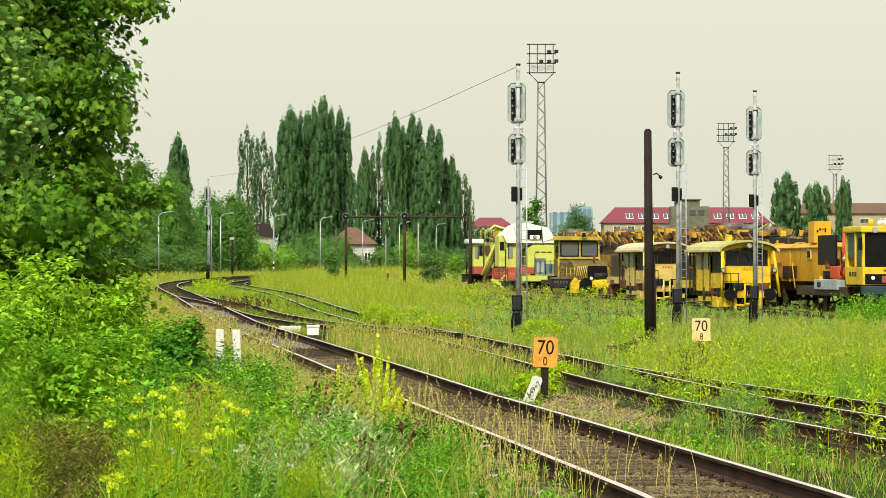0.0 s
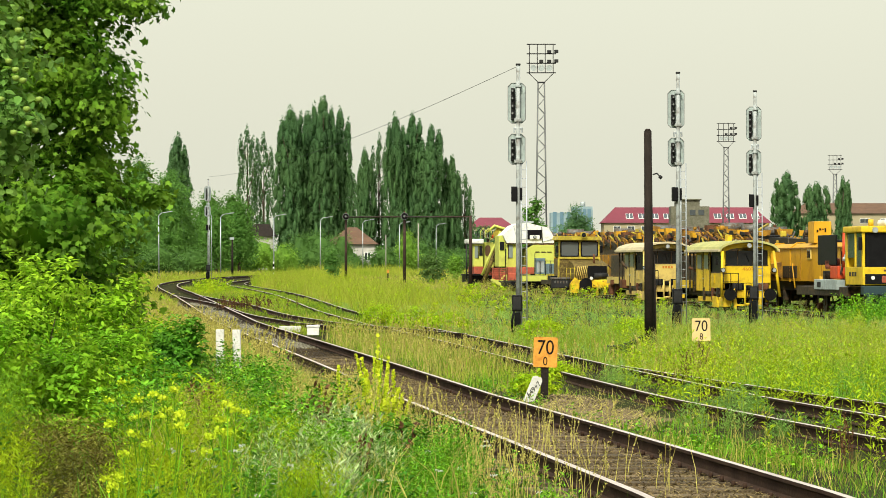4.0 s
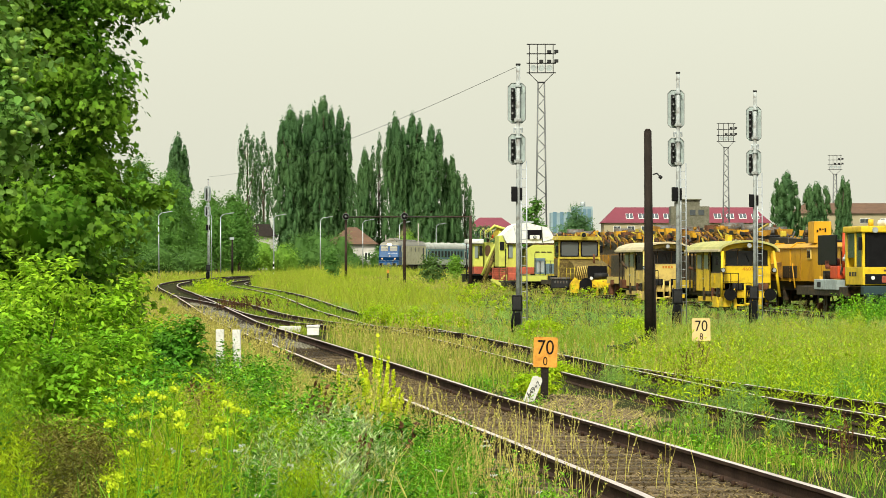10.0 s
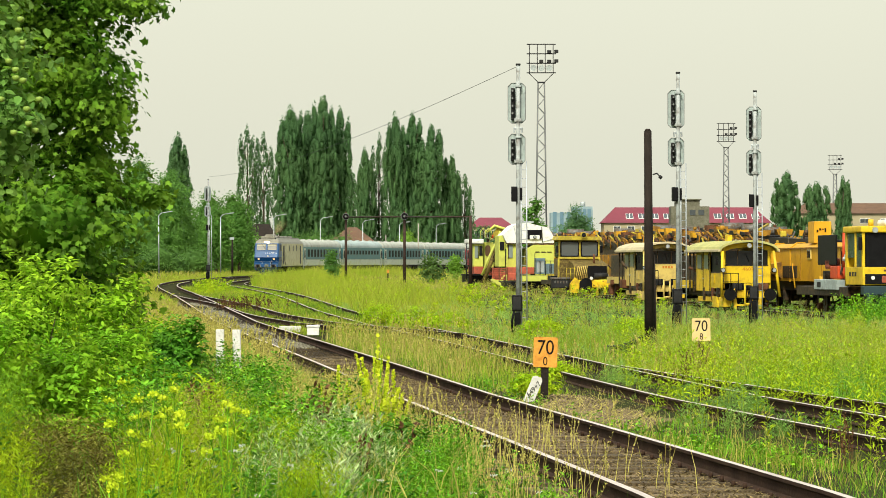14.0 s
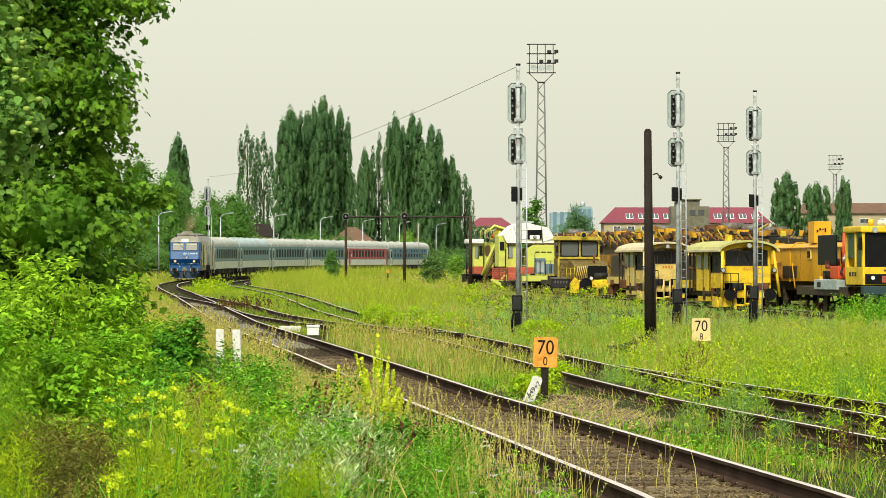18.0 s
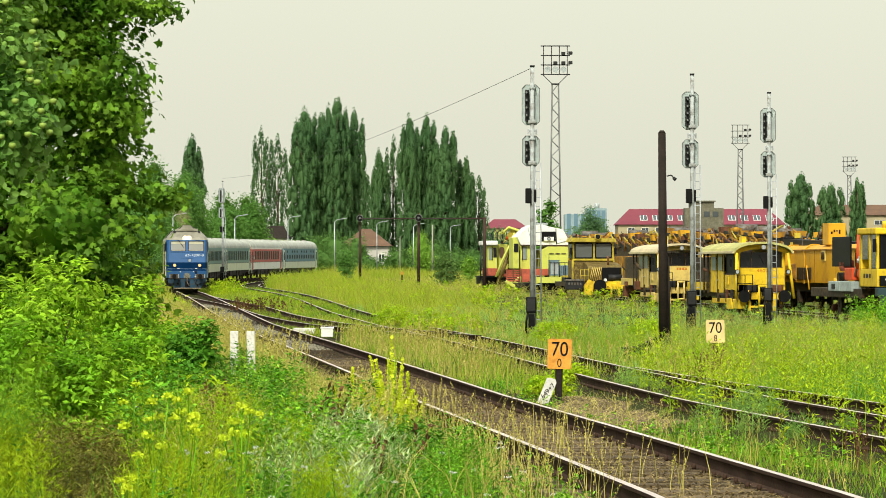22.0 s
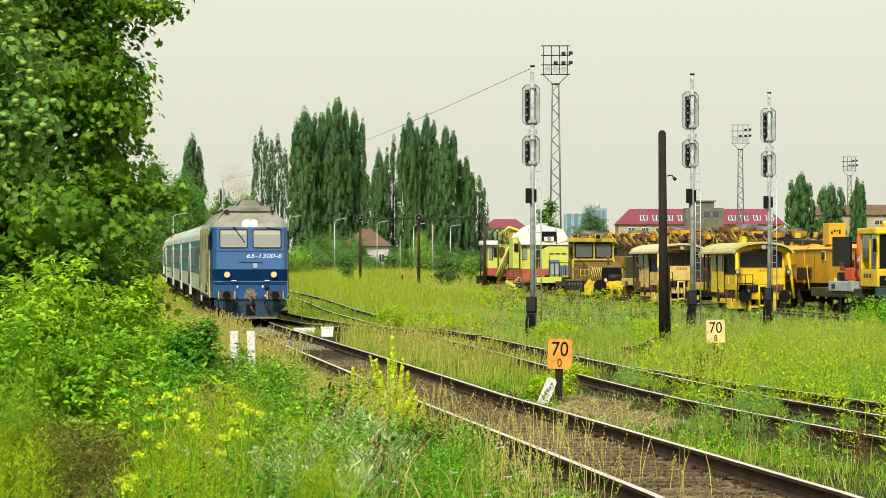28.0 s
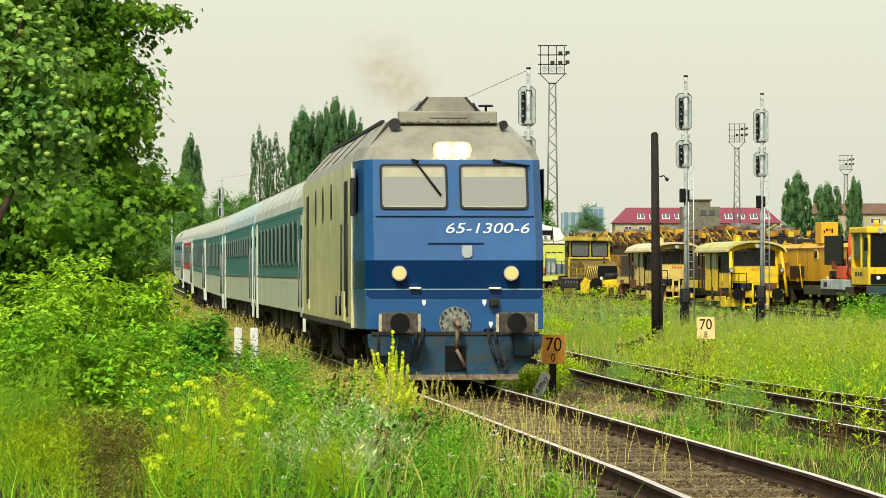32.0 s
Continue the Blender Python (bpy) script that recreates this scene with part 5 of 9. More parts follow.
def build_tamper(at, body, roofm, number, label, seed):
    T = thing("tamping_machine", at, label, "track machine", YARD_GROUP)
    part("canopy", arch_roof(1.45, 2.86, 0.46, -0.5, 9.2), roofm, T, "curved overhanging canopy roof")
    part("canopy_lip", arch_roof(1.46, 2.85, 0.465, -0.56, -0.48, 0.1), roofm, T, "folded lip of the canopy")
    part("canopy_board", arch_roof(1.36, 2.76, 0.42, -0.1, -0.02, 0.22), body, T, "yellow arched board over the windows")
    pb(T, "canopy_gutter", -1.52, -1.42, -0.5, 9.2, 2.74, 2.87, CREAM_ROOF)
    pb(T, "canopy_gutter", 1.42, 1.52, -0.5, 9.2, 2.74, 2.87, CREAM_ROOF)
    part("roof_lamp", Tube((0, -0.62, 3.05), (0, -0.5, 3.05), 0.11, n=14), GALV, T)
    for x, y in ((-0.3, 3.0), (0.2, 6.0)):
        pb(T, "roof_vent", x - 0.12, x + 0.12, y, y + 0.4, 3.25, 3.6, body)
    # front of the cab
    pb(T, "front_panel", -1.15, 1.15, 0.0, 0.12, 1.22, 2.08, body, "yellow front panel")
    for x, wd, m in ((-1.12, 0.06, body), (-0.48, 0.025, GREASE), (0.30, 0.025, GREASE), (1.08, 0.06, body)):
        pb(T, "window_post", x - wd, x + wd, 0.0, 0.12, 2.08, 2.82, m)
    for x0, x1 in ((-1.05, -0.51), (-0.45, 0.27), (0.33, 1.01)):
        pb(T, "front_window", x0, x1, 0.04, 0.07, 2.1, 2.8, MACHINE_GLASS, "dark cab window", 0)
        pb(T, "window_sill", x0 - 0.03, x1 + 0.03, -0.02, 0.05, 2.06, 2.1, GREASE, "", 0)
    if number:
        lettering(number, 0.22, RED_TEXT, T, Matrix.Translation((0.05, -0.006, 1.9)) @ Matrix.Rotation(radians(90), 4, "X"), "number", width=1.3)
    else:
        for k in range(4):
            pb(T, "number_bar", -0.2 + k * 0.16, -0.1 + k * 0.16, -0.012, 0.01, 1.82, 1.96, RED_TEXT, "faded red painted mark", 0)
    for x in (-1.3, 1.22):
        part("front_strut", Tube((x, -0.45, 2.78), (x + (0.3 if x > 0 else -0.05), -0.5, 0.55), 0.075, n=8), body, T, "slanting yellow strut")
        lp = part("work_lamp", Tube((x, -0.62, 1.85), (x, -0.45, 1.85), 0.12, n=14), BLACK_PAINT, T)
        part("lens", Tube((x, -0.64, 1.85), (x, -0.61, 1.85), 0.09, n=14), GREY_PAINT, lp)
    # sides
    for s in (-1, 1):
        d = pb(T, "door", s * 1.16, s * 1.2, 3.5, 7.4, 0.8, 2.76, body, "yellow cab door with two panes")
        pb(d, "door_window", s * 1.17, s * 1.23, 3.9, 5.1, 1.92, 2.6, SIDE_GLASS, "pale dusty pane", 0.01)
        pb(d, "door_window", s * 1.17, s * 1.23, 5.75, 6.95, 1.92, 2.6, SIDE_GLASS, "pale dusty pane", 0.01)
        pb(d, "door_edge", s * 1.2, s * 1.225, 3.45, 3.55, 0.8, 2.76, BLACK_PAINT, "dark door gap", 0)
        pb(d, "door_edge", s * 1.2, s * 1.225, 5.35, 5.45, 0.8, 2.76, GREASE, "dark door gap", 0)
        pb(d, "door_handle", s * 1.22, s * 1.26, 5.0, 5.3, 1.4, 1.46, GALV, "steel door handle", 0)
        for y in (3.9, 5.75):
            pb(d, "window_rim", s * 1.2, s * 1.235, y - 0.09, y - 0.01, 1.86, 2.66, GREASE, "", 0)
        pb(T, "front_pillar", s * 1.1, s * 1.2, 0.1, 0.35, 0.95, 2.8, body, "yellow corner pillar", 0.02)
        pb(T, "side_grip", s * 1.2, s * 1.24, 2.2, 2.9, 1.2, 1.66, body, "yellow locker on the side", 0.02)
        pb(T, "side_panel", s * 1.14, s * 1.18, 0.1, 3.4, 0.95, 1.72, body, "yellow side panel")
        # closed black sheet; the cab's inner shade is its colour
        pb(T, "side_opening_shade", s * 1.1, s * 1.13, 0.25, 3.4, 1.74, 2.78, BLACK_PAINT, "black sheet for the shade inside the open cab side", 0)
        pb(T, "side_sill", s * 1.14, s * 1.19, 0.1, 3.4, 1.7, 1.76, GREASE, "", 0)
        pb(T, "sub_frame", s * 1.0, s * 1.16, 0.6, 7.2, 0.28, 0.52, body, "grimy yellow sub-frame", 0.02)
        for y in (1.2, 2.6, 5.0):
            pb(T, "side_bracket", s * 1.1, s * 1.26, y, y + 0.3, 0.35, 0.98, GREASE if y != 2.6 else RUSTY, "", 0.02)
        for y in (7.9, 9.0):
            pb(T, "canopy_post", s * 1.2, s * 1.28, y, y + 0.1, 0.75, 2.8, GREASE)
    pb(T, "seat_back", -0.5, 0.1, 1.6, 1.8, 1.3, 2.35, GREASE, "driver's seat seen through the window", 0.06)
    pb(T, "lamp_bracket", -1.34, -1.2, -0.5, -0.42, 1.5, 2.4, body, "", 0.01)
    pb(T, "rear_pane", -0.35, 0.2, 3.26, 3.29, 2.15, 2.6, SIDE_GLASS, "pale rear window seen through the cab", 0)
    pb(T, "control_box", 0.35, 0.9, 0.5, 0.9, 1.3, 2.25, OLD_YELLOW, "control box behind the window", 0.04)
    pb(T, "cab_floor", -1.2, 1.2, 0.0, 5.0, 0.65, 0.78, GREASE)
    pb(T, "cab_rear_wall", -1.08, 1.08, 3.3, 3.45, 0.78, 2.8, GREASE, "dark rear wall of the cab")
    pb(T, "engine_cover", -1.0, 1.0, 7.6, 9.0, 0.8, 2.1, GREASE, "engine cover under the canopy", 0.06)
    pb(T, "main_beam", -0.5, 0.5, 0.3, 15, 0.55, 0.9, GREASE)
    # black filler added for the shade under the cab
    pb(T, "under_cab_shade", -0.95, 0.95, 0.35, 7.0, 0.12, 0.64, BLACK_PAINT, "", 0.04)
    # solid dark block fills the bay in place of its shade
    pb(T, "work_bay_shade", -0.9, 0.9, 9.2, 14.6, 1.32, 2.6, GREASE, "dark block for the shade inside the work bay", 0.04)
    # buffer beam and tools
    pb(T, "buffer_beam", -1.28, 1.32, -0.2, 0.05, 0.5, 0.86, body, "yellow buffer beam")
    buffers(T, -0.2, 0.66, (-0.95, 1.02))
    for x0, x1, m in ((-0.75, -0.3, STEEL_DARK), (-0.2, 0.25, STEEL_DARK), (0.5, 1.0, RUSTY)):
        pb(T, "front_box", x0, x1, -0.3, 0.0, 0.88, 1.2, m, "", 0.04)
    fr = Tube((-0.2, -0.5, 0.1), (-0.2, -0.45, 1.2), 0.05, n=6)
    tube(fr, (0.15, -0.5, 0.1), (0.15, -0.45, 1.2), 0.05, n=6)
    tube(fr, (-0.2, -0.47, 1.15), (0.15, -0.47, 1.15), 0.05, n=6)
    tube(fr, (-0.2, -0.5, 0.2), (0.15, -0.5, 0.2), 0.05, n=6)
    part("measuring_frame", fr, body, T, "yellow measuring trolley frame")
    pb(T, "side_box", -1.25, -0.85, -0.3, 0.9, 0.05, 0.5, body, "battered yellow toolbox", 0.03)
    pb(T, "front_leg", -0.72, -0.58, -0.4, -0.2, -0.05, 0.6, body, "", 0.02)
    pb(T, "front_leg", 0.5, 0.64, -0.4, -0.2, -0.05, 0.6, body, "", 0.02)
    pb(T, "cross_bar", -0.72, 0.64, -0.38, -0.28, 0.1, 0.2, body, "", 0.02)
    pb(T, "side_box", -1.3, -0.75, 1.2, 2.4, 0.02, 0.55, body, "", 0.03)
    pb(T, "side_step", -1.32, -0.9, 2.8, 3.6, -0.02, 0.1, GREASE)
    railing(T, -1.3, -0.55, -0.62, 0.86, 1.7, 3, BLACK_PAINT)
    hoses(T, 7, (-1.1, 1.1), (-0.35, 0.0), (0.45, 1.15), seed + 3)
    # flat black sheet paints the shade behind the beam
    pb(T, "front_recess_shade", -0.62, 0.9, -0.03, 0.02, 0.9, 1.22, BLACK_PAINT, "black sheet for the shade above the beam", 0)
    for k in range(3):
        part("gauge_rod", Tube((-0.9 + k * 0.9, -0.4, 0.05), (-0.7 + k * 0.9, -0.35, 0.95), 0.03, n=6), (body, GREASE, RUSTY)[k], T)
    part("mirror", Box(-1.62, -1.5, -0.3, -0.24, 2.1, 2.5, 0.02), BLACK_PAINT, T)
    part("wiper", Tube((-0.1, 0.0, 2.7), (0.1, -0.01, 2.25), 0.012, n=5), BLACK_PAINT, T)
    clutter(T, 34, (-1.2, 1.2), (5.0, 15.0), (0.3, 2.3), (body, GREASE, GREASE, RUSTY), seed, "tamping_unit")
    clutter(T, 10, (-1.1, 1.1), (0.2, 4.5), (0.2, 0.6), (GREASE, RUSTY, body), seed + 1, "underframe_piece")
    pb(T, "rear_beam", -1.1, 1.1, 9.5, 15, 0.9, 1.3, body)
    wheels(T, (1.0, 7.5, 14.0))
    return T


build_tamper(yard_spot(14.85, 170), MACHINE_YELLOW, YELLOW_ROOF, "4607", "yellow tamping machine with a mossy canopy roof, rusting in the weeds", 1)
build_tamper(yard_spot(12.55, 196), PALE_YELLOW, CREAM_ROOF, "", "bleached yellow tamping machine with a cream canopy roof", 5)


def build_motor_trolley():
    T = thing("track_tractor", yard_spot(9.35, 225), "brownish yellow rail tractor with an open engine hood and ballast plough", "track machine", YARD_GROUP)
    pb(T, "cab_lower", -1.6, 1.1, 2.2, 4.4, 0.9, 2.3, TRACTOR_BROWN, "grimy brown cab wall", 0.03)
    pb(T, "cab_rim", -1.64, 1.14, 2.12, 2.3, 2.3, 2.42, OLD_YELLOW, "yellow rim under the windscreen")
    pb(T, "corner_frame", -1.66, -1.54, 2.12, 2.26, 0.9, 2.3, OLD_YELLOW, "yellow corner frame")
    pb(T, "corner_frame", 1.04, 1.16, 2.12, 2.26, 0.9, 2.3, OLD_YELLOW)
    for x in (-1.55, -0.2, 1.05):
        pb(T, "cab_post", x - 0.05, x + 0.05, 2.15, 2.28, 2.35, 3.55, OLD_YELLOW)
    pb(T, "cab_back", -1.6, 1.1, 4.2, 4.4, 2.35, 3.55, OLD_YELLOW)
    for x0, x1 in ((-1.48, -0.27), (-0.13, 0.98)):
        o, i = rounded(x0, x1, 2.45, 3.45, 0.1), rounded(x0 + 0.06, x1 - 0.06, 2.51, 3.39, 0.07)
        w = part("windscreen", Extrude(i, "y", 2.17, 2.2), PALE_GLASS, T, "windscreen with pale reflection put into its colour")
        part("seal", Ring(o, i, "y", 2.13, 2.22), BLACK_PAINT, w)
    part("roof", Extrude([(-1.75, 3.52), (1.25, 3.52), (1.15, 3.74), (-1.6, 3.8)], "y", 1.9, 4.6), OLD_YELLOW, T, "flat yellow cab roof")
    lp = part("roof_lamp", Tube((0.0, 1.75, 3.85), (0.0, 2.0, 3.85), 0.2, n=16), OLD_YELLOW, T, "round roof lamp")
    part("lens", Tube((0.0, 1.73, 3.85), (0.0, 1.76, 3.85), 0.15, n=16), MACHINE_GLASS, lp)
    pb(T, "side_window", -1.62, -1.58, 2.5, 4.0, 2.45, 3.4, MACHINE_GLASS, "", 0)
    part("hood", Extrude([(-0.6, 1.0), (2.1, 1.0), (2.1, 2.2), (0.2, 2.0), (-0.6, 1.75)], "x", -0.95, 1.25), TRACTOR_BROWN, T, "grimy brown engine hood with an open front")
    for x in (-0.98, 1.2):
        pb(T, "hood_frame", x, x + 0.07, -0.66, -0.58, 0.95, 1.8, OLD_YELLOW, "yellow hood frame", 0.01)
    # black plate on the closed hood paints the mouth's shade
    pb(T, "hood_mouth_shade", -0.1, 1.15, -0.66, -0.58, 1.05, 1.85, BLACK_PAINT, "black plate for the shade in the radiator mouth")
    for k in range(6):
        part("grille_bar", Tube((-0.88 + k * 0.12, -0.68, 1.0), (-0.70 + k * 0.12, -0.62, 1.85), 0.022, n=5), PALE_YELLOW, T)
    tank = part("air_tank", Tube((0.3, -0.9, 1.2), (1.15, -0.9, 1.2), 0.2, n=14), STEEL_DARK, T)
    part("tank_cap", Tube((1.15, -0.9, 1.2), (1.22, -0.9, 1.2), 0.15, 0.08, n=12), GREY_PAINT, tank)
    part("exhaust", Tube((0.45, 0.3, 1.9), (0.45, 0.3, 2.6), 0.07, n=8), RUSTY, T)
    pb(T, "buffer_beam", -0.9, 1.7, -1.2, -0.8, 0.45, 0.95, MACHINE_YELLOW, "yellow buffer beam", 0.05)
    part("side_cheek", Extrude([(-1.3, 0.1), (-0.8, 0.1), (-0.7, 0.9), (-1.0, 1.1), (-1.3, 0.7)], "y", -1.3, -0.9), MACHINE_YELLOW, T)
    buffers(T, -1.2, 0.65, (-0.35,), 0.42)
    pb(T, "side_plough", -2.38, -1.2, -0.2, 0.1, 0.42, 1.0, STEEL_DARK, "dark side plough blade", 0.05)
    for k in range(5):
        pb(T, "blade_scratch", -2.2 + 0.19 * k, -2.12 + 0.19 * k, -0.206, -0.2, 0.72, 0.88, DRUM_GREY, "bright scratch", 0)
    pb(T, "blade_lip", -2.42, -1.16, -0.24, 0.14, 0.98, 1.1, DRUM_GREY, "worn blade lip", 0.02)
    pb(T, "cab_side_step", -2.1, -1.66, 2.4, 3.8, 0.9, 1.2, BLACK_PAINT, "dark cab step", 0.02)
    part("hose_run", bent([(1.3, -0.2, 1.9), (1.6, -0.6, 1.5), (1.5, -1.0, 1.0)], [0.04] * 3, 6), BLACK_PAINT, T)
    clutter(T, 22, (-0.6, 1.9), (-1.3, 0.5), (0.1, 0.95), (MACHINE_YELLOW, MACHINE_YELLOW, GREASE, RUSTY), 8, "front_fitting", 0.06, 0.22)
    clutter(T, 16, (-1.0, 1.3), (4.6, 12), (0.6, 2.2), (OLD_YELLOW, GREASE), 9, "deck_equipment")
    pb(T, "deck", -1.2, 1.2, -0.8, 14, 0.6, 0.9, GREASE)
    railing(T, -1.5, -0.95, -0.75, 0.95, 1.7, 3, OLD_YELLOW)
    hoses(T, 6, (-0.5, 1.6), (-1.3, -0.9), (0.3, 0.95), 61)
    part("lamp", Tube((0.05, -1.3, 1.05), (0.05, -1.2, 1.05), 0.1, n=12), WHITE_PAINT, T, "white lamp")
    for x in (-1.72, 1.18):
        part("mirror", Box(x - 0.08, x + 0.08, 1.9, 1.95, 2.7, 3.15, 0.02), BLACK_PAINT, T)
    pb(T, "cab_stripe", -1.62, 1.12, 2.17, 2.2, 2.28, 2.36, MACHINE_YELLOW, "yellow strip under the windows", 0)
    for k in range(3):
        pb(T, "fork", 0.35 + k * 0.5, 0.47 + k * 0.5, -1.5, -1.2, -0.05, 0.5, MACHINE_YELLOW, "yellow fork", 0.02)
    wheels(T, (0.4, 4.0, 12))


def build_green_machine():
    T = thing("profiling_machine", yard_spot(6.42, 250), "lime and red ballast regulator with a white sloping hood roof", "track machine", YARD_GROUP)
    part("white_roof", Extrude([(-2.04, 3.97), (-1.30, 4.66), (-0.89, 4.84), (-0.28, 4.88), (0.45, 4.69), (1.26, 4.52), (1.71, 3.71), (1.67, 3.40), (-1.79, 3.42)], "y", 0.6, 4.2), WHITE_PAINT, T, "white sloping hood roof")
    pb(T, "roof_rack", -0.75, 0.25, 1.2, 3.4, 4.86, 4.98, GREY_PAINT, "grey roof rack", 0.02)
    for x in (-0.6, -0.25, 0.1):
        part("rack_bar", Tube((x, 1.1, 5.02), (x, 3.5, 5.02), 0.025, n=5), STEEL_DARK, T)
    # hatch is a black plate, its inner shade given as colour
    hole = pb(T, "roof_hatch", -0.28, 0.73, 0.52, 0.62, 3.68, 4.36, BLACK_PAINT, "black plate for the shade inside the roof hatch", 0)
    pb(hole, "hatch_window", -0.12, 0.58, 0.46, 0.53, 3.68, 3.98, WHITE_PAINT, "white lamp board", 0.01)
    part("hatch_lamp", Tube((0.23, 0.40, 3.84), (0.23, 0.47, 3.84), 0.12, n=14), BLACK_PAINT, hole)
    part("lamp_lens", Tube((0.23, 0.37, 3.84), (0.23, 0.41, 3.84), 0.07, n=12), GREY_PAINT, hole)
    part("roof_fold", Tube((0.75, 0.57, 4.58), (0.80, 0.57, 3.45), 0.03, n=5), STEEL_DARK, T)
    part("roof_fold", Tube((0.85, 0.57, 3.5), (1.6, 0.57, 3.72), 0.025, n=5), GREY_PAINT, T)
    part("roof_fold", Tube((-1.28, 0.57, 4.62), (-0.98, 0.57, 3.46), 0.025, n=5), GREY_PAINT, T)
    pb(T, "roof_gutter", -1.85, 1.68, 0.56, 0.66, 3.33, 3.41, GREASE, "dark gutter line", 0)
    pb(T, "cab", -1.79, -0.85, 0.8, 4.0, 1.2, 3.34, LIME, "lime painted cab", 0.04)
    w = pb(T, "cab_window", -1.62, -1.33, 0.74, 0.82, 2.35, 3.28, SIDE_GLASS, "pale tall cab window", 0.02)
    pb(w, "window_rim", -1.67, -1.62, 0.72, 0.80, 2.3, 3.3, GREASE, "", 0)
    pb(T, "cab_door", -1.25, -0.92, 0.76, 0.82, 1.5, 3.2, LIME, "lime cab door", 0.02)
    pb(T, "cab_column", -2.3, -1.83, 1.2, 3.6, 1.7, 3.95, LIME, "tall lime side column", 0.05)
    pb(T, "column_window", -2.22, -1.9, 1.14, 1.22, 2.9, 3.5, MACHINE_GLASS, "", 0.02)
    part("engine_hood", Extrude([(-0.42, 1.65), (1.55, 1.65), (1.55, 3.28), (0.12, 3.28), (-0.42, 2.98)], "y", 0.0, 3.6), LIME, T, "lime engine hood")
    for k in range(3):
        pb(T, "hood_vent", 0.2 + k * 0.44, 0.52 + k * 0.44, -0.03, 0.0, 2.72, 2.8, GREASE, "hood louvre", 0)
    part("hood_grip", Tube((0.75, -0.05, 2.3), (0.95, -0.05, 2.3), 0.02, n=5), STEEL_DARK, T)
    pb(T, "skirt", -1.79, 0.1, -0.15, 4.0, 1.2, 1.68, DARK_RED, "red lower skirt", 0.03)
    pb(T, "skirt", -1.79, -1.1, -0.2, 0.4, 0.72, 1.24, DARK_RED, "red step box", 0.03)
    lock = pb(T, "tool_locker", 0.12, 0.80, -0.9, -0.1, 1.19, 2.25, BLUE_GREY, "blue-grey steel locker", 0.04)
    pb(lock, "locker_lid", 0.10, 0.82, -0.92, -0.08, 2.25, 2.32, BLUE_GREY, "", 0.02)
    pb(lock, "locker_door", 0.2, 0.72, -0.915, -0.9, 1.3, 2.1, GREY_PAINT, "", 0.01)
    lock = pb(T, "tool_locker", 0.84, 1.55, -0.9, -0.1, 1.19, 1.93, BLUE_GREY, "blue-grey steel locker", 0.04)
    for k in range(4):
        pb(lock, "locker_rib", 0.92 + 0.17 * k, 0.95 + 0.17 * k, -0.915, -0.9, 1.25, 1.88, STEEL_DARK, "", 0)
    for x in (0.05, 0.42, 0.8, 1.2, 1.55):
        part("rail_post", Tube((x, -0.98, 1.1), (x, -0.98, 2.7 if x < 0.1 else 2.15), 0.026, n=6), STEEL_DARK, T, "thin dark rail post")
    part("rail_bar", Tube((0.05, -0.98, 2.12), (1.55, -0.98, 2.12), 0.022, n=5), STEEL_DARK, T)
    pb(T, "deck", -0.85, 1.58, -1.0, 9, 0.66, 1.07, LIME, "yellow-green deck edge", 0.03)
    pb(T, "deck_end", 0.9, 1.6, -1.04, -0.98, 0.62, 1.1, OLD_YELLOW, "grimy yellow deck end", 0.02)
    # solid black box puts the shade below the deck into colour
    pb(T, "under_deck_shade", -1.6, 1.4, -0.6, 8, 0.15, 0.66, BLACK_PAINT, "", 0.03)
    for k in range(6):
        pb(T, "louvre", -2.85, -1.95, 0.0, 0.12, 0.78 + 0.15 * k, 0.86 + 0.15 * k, DARK_RED, "dull red louvre", 0.01)
    for x in (-2.87, -2.4, -1.93):
        pb(T, "louvre_frame", x - 0.03, x + 0.03, -0.03, 0.1, 0.72, 1.7, RUSTY if x > -2.5 else DARK_RED, "", 0.01)
    part("blade", Extrude([(-3.0, 0.72), (-2.9, 0.86), (-2.3, 0.55), (-2.3, 0.36), (-2.5, 0.36)], "y", -0.4, 0.2), LIME, T, "lime plough blade")
    for x in (-1.9, -0.85, -0.5):
        part("grab_rail", Tube((x, 0.2, 0.7), (x, 0.2, 3.0), 0.028, n=6), BLACK_PAINT, T, "black grab rail")
    clutter(T, 14, (-1.3, 1.4), (4.4, 10), (0.9, 3.0), (LIME, GREASE, DARK_RED), 12, "deck_equipment")
    clutter(T, 16, (-1.8, 1.4), (-0.6, 0.6), (0.2, 0.62), (GREASE, BLACK_PAINT, RUSTY), 13, "underframe_piece", 0.05, 0.16)
    hoses(T, 6, (-1.4, 1.4), (-1.1, -0.2), (0.25, 0.7), 62)
    wheels(T, (0.8, 6.5))
    # the crane trolley coupled behind it
    C = thing("crane_trolley", yard_spot(3.3, 285), "lime and red rail crane with a folded jib and white roof", "track machine", YARD_GROUP)
    pb(C, "cab", -0.82, 0.0, 0, 2.4, 1.6, 3.48, LIME, "lime cab", 0.05)
    pb(C, "cab_roof", -1.28, 0.02, -0.3, 2.6, 3.48, 3.86, WHITE_PAINT, "white cab roof", 0.1)
    w = pb(C, "cab_window", -0.72, -0.45, -0.05, 0.02, 2.3, 3.3, SIDE_GLASS, "pale dusty window", 0.02)
    pb(w, "window_rim", -0.44, -0.40, -0.07, 0.02, 2.25, 3.35, BLACK_PAINT, "", 0)
    pb(C, "cab_window", -0.34, -0.06, -0.05, 0.02, 2.5, 3.3, MACHINE_GLASS, "", 0.02)
    pb(C, "skirt", -0.8, 0.0, -0.3, 4, 1.0, 1.6, DARK_RED, "red frame", 0.03)
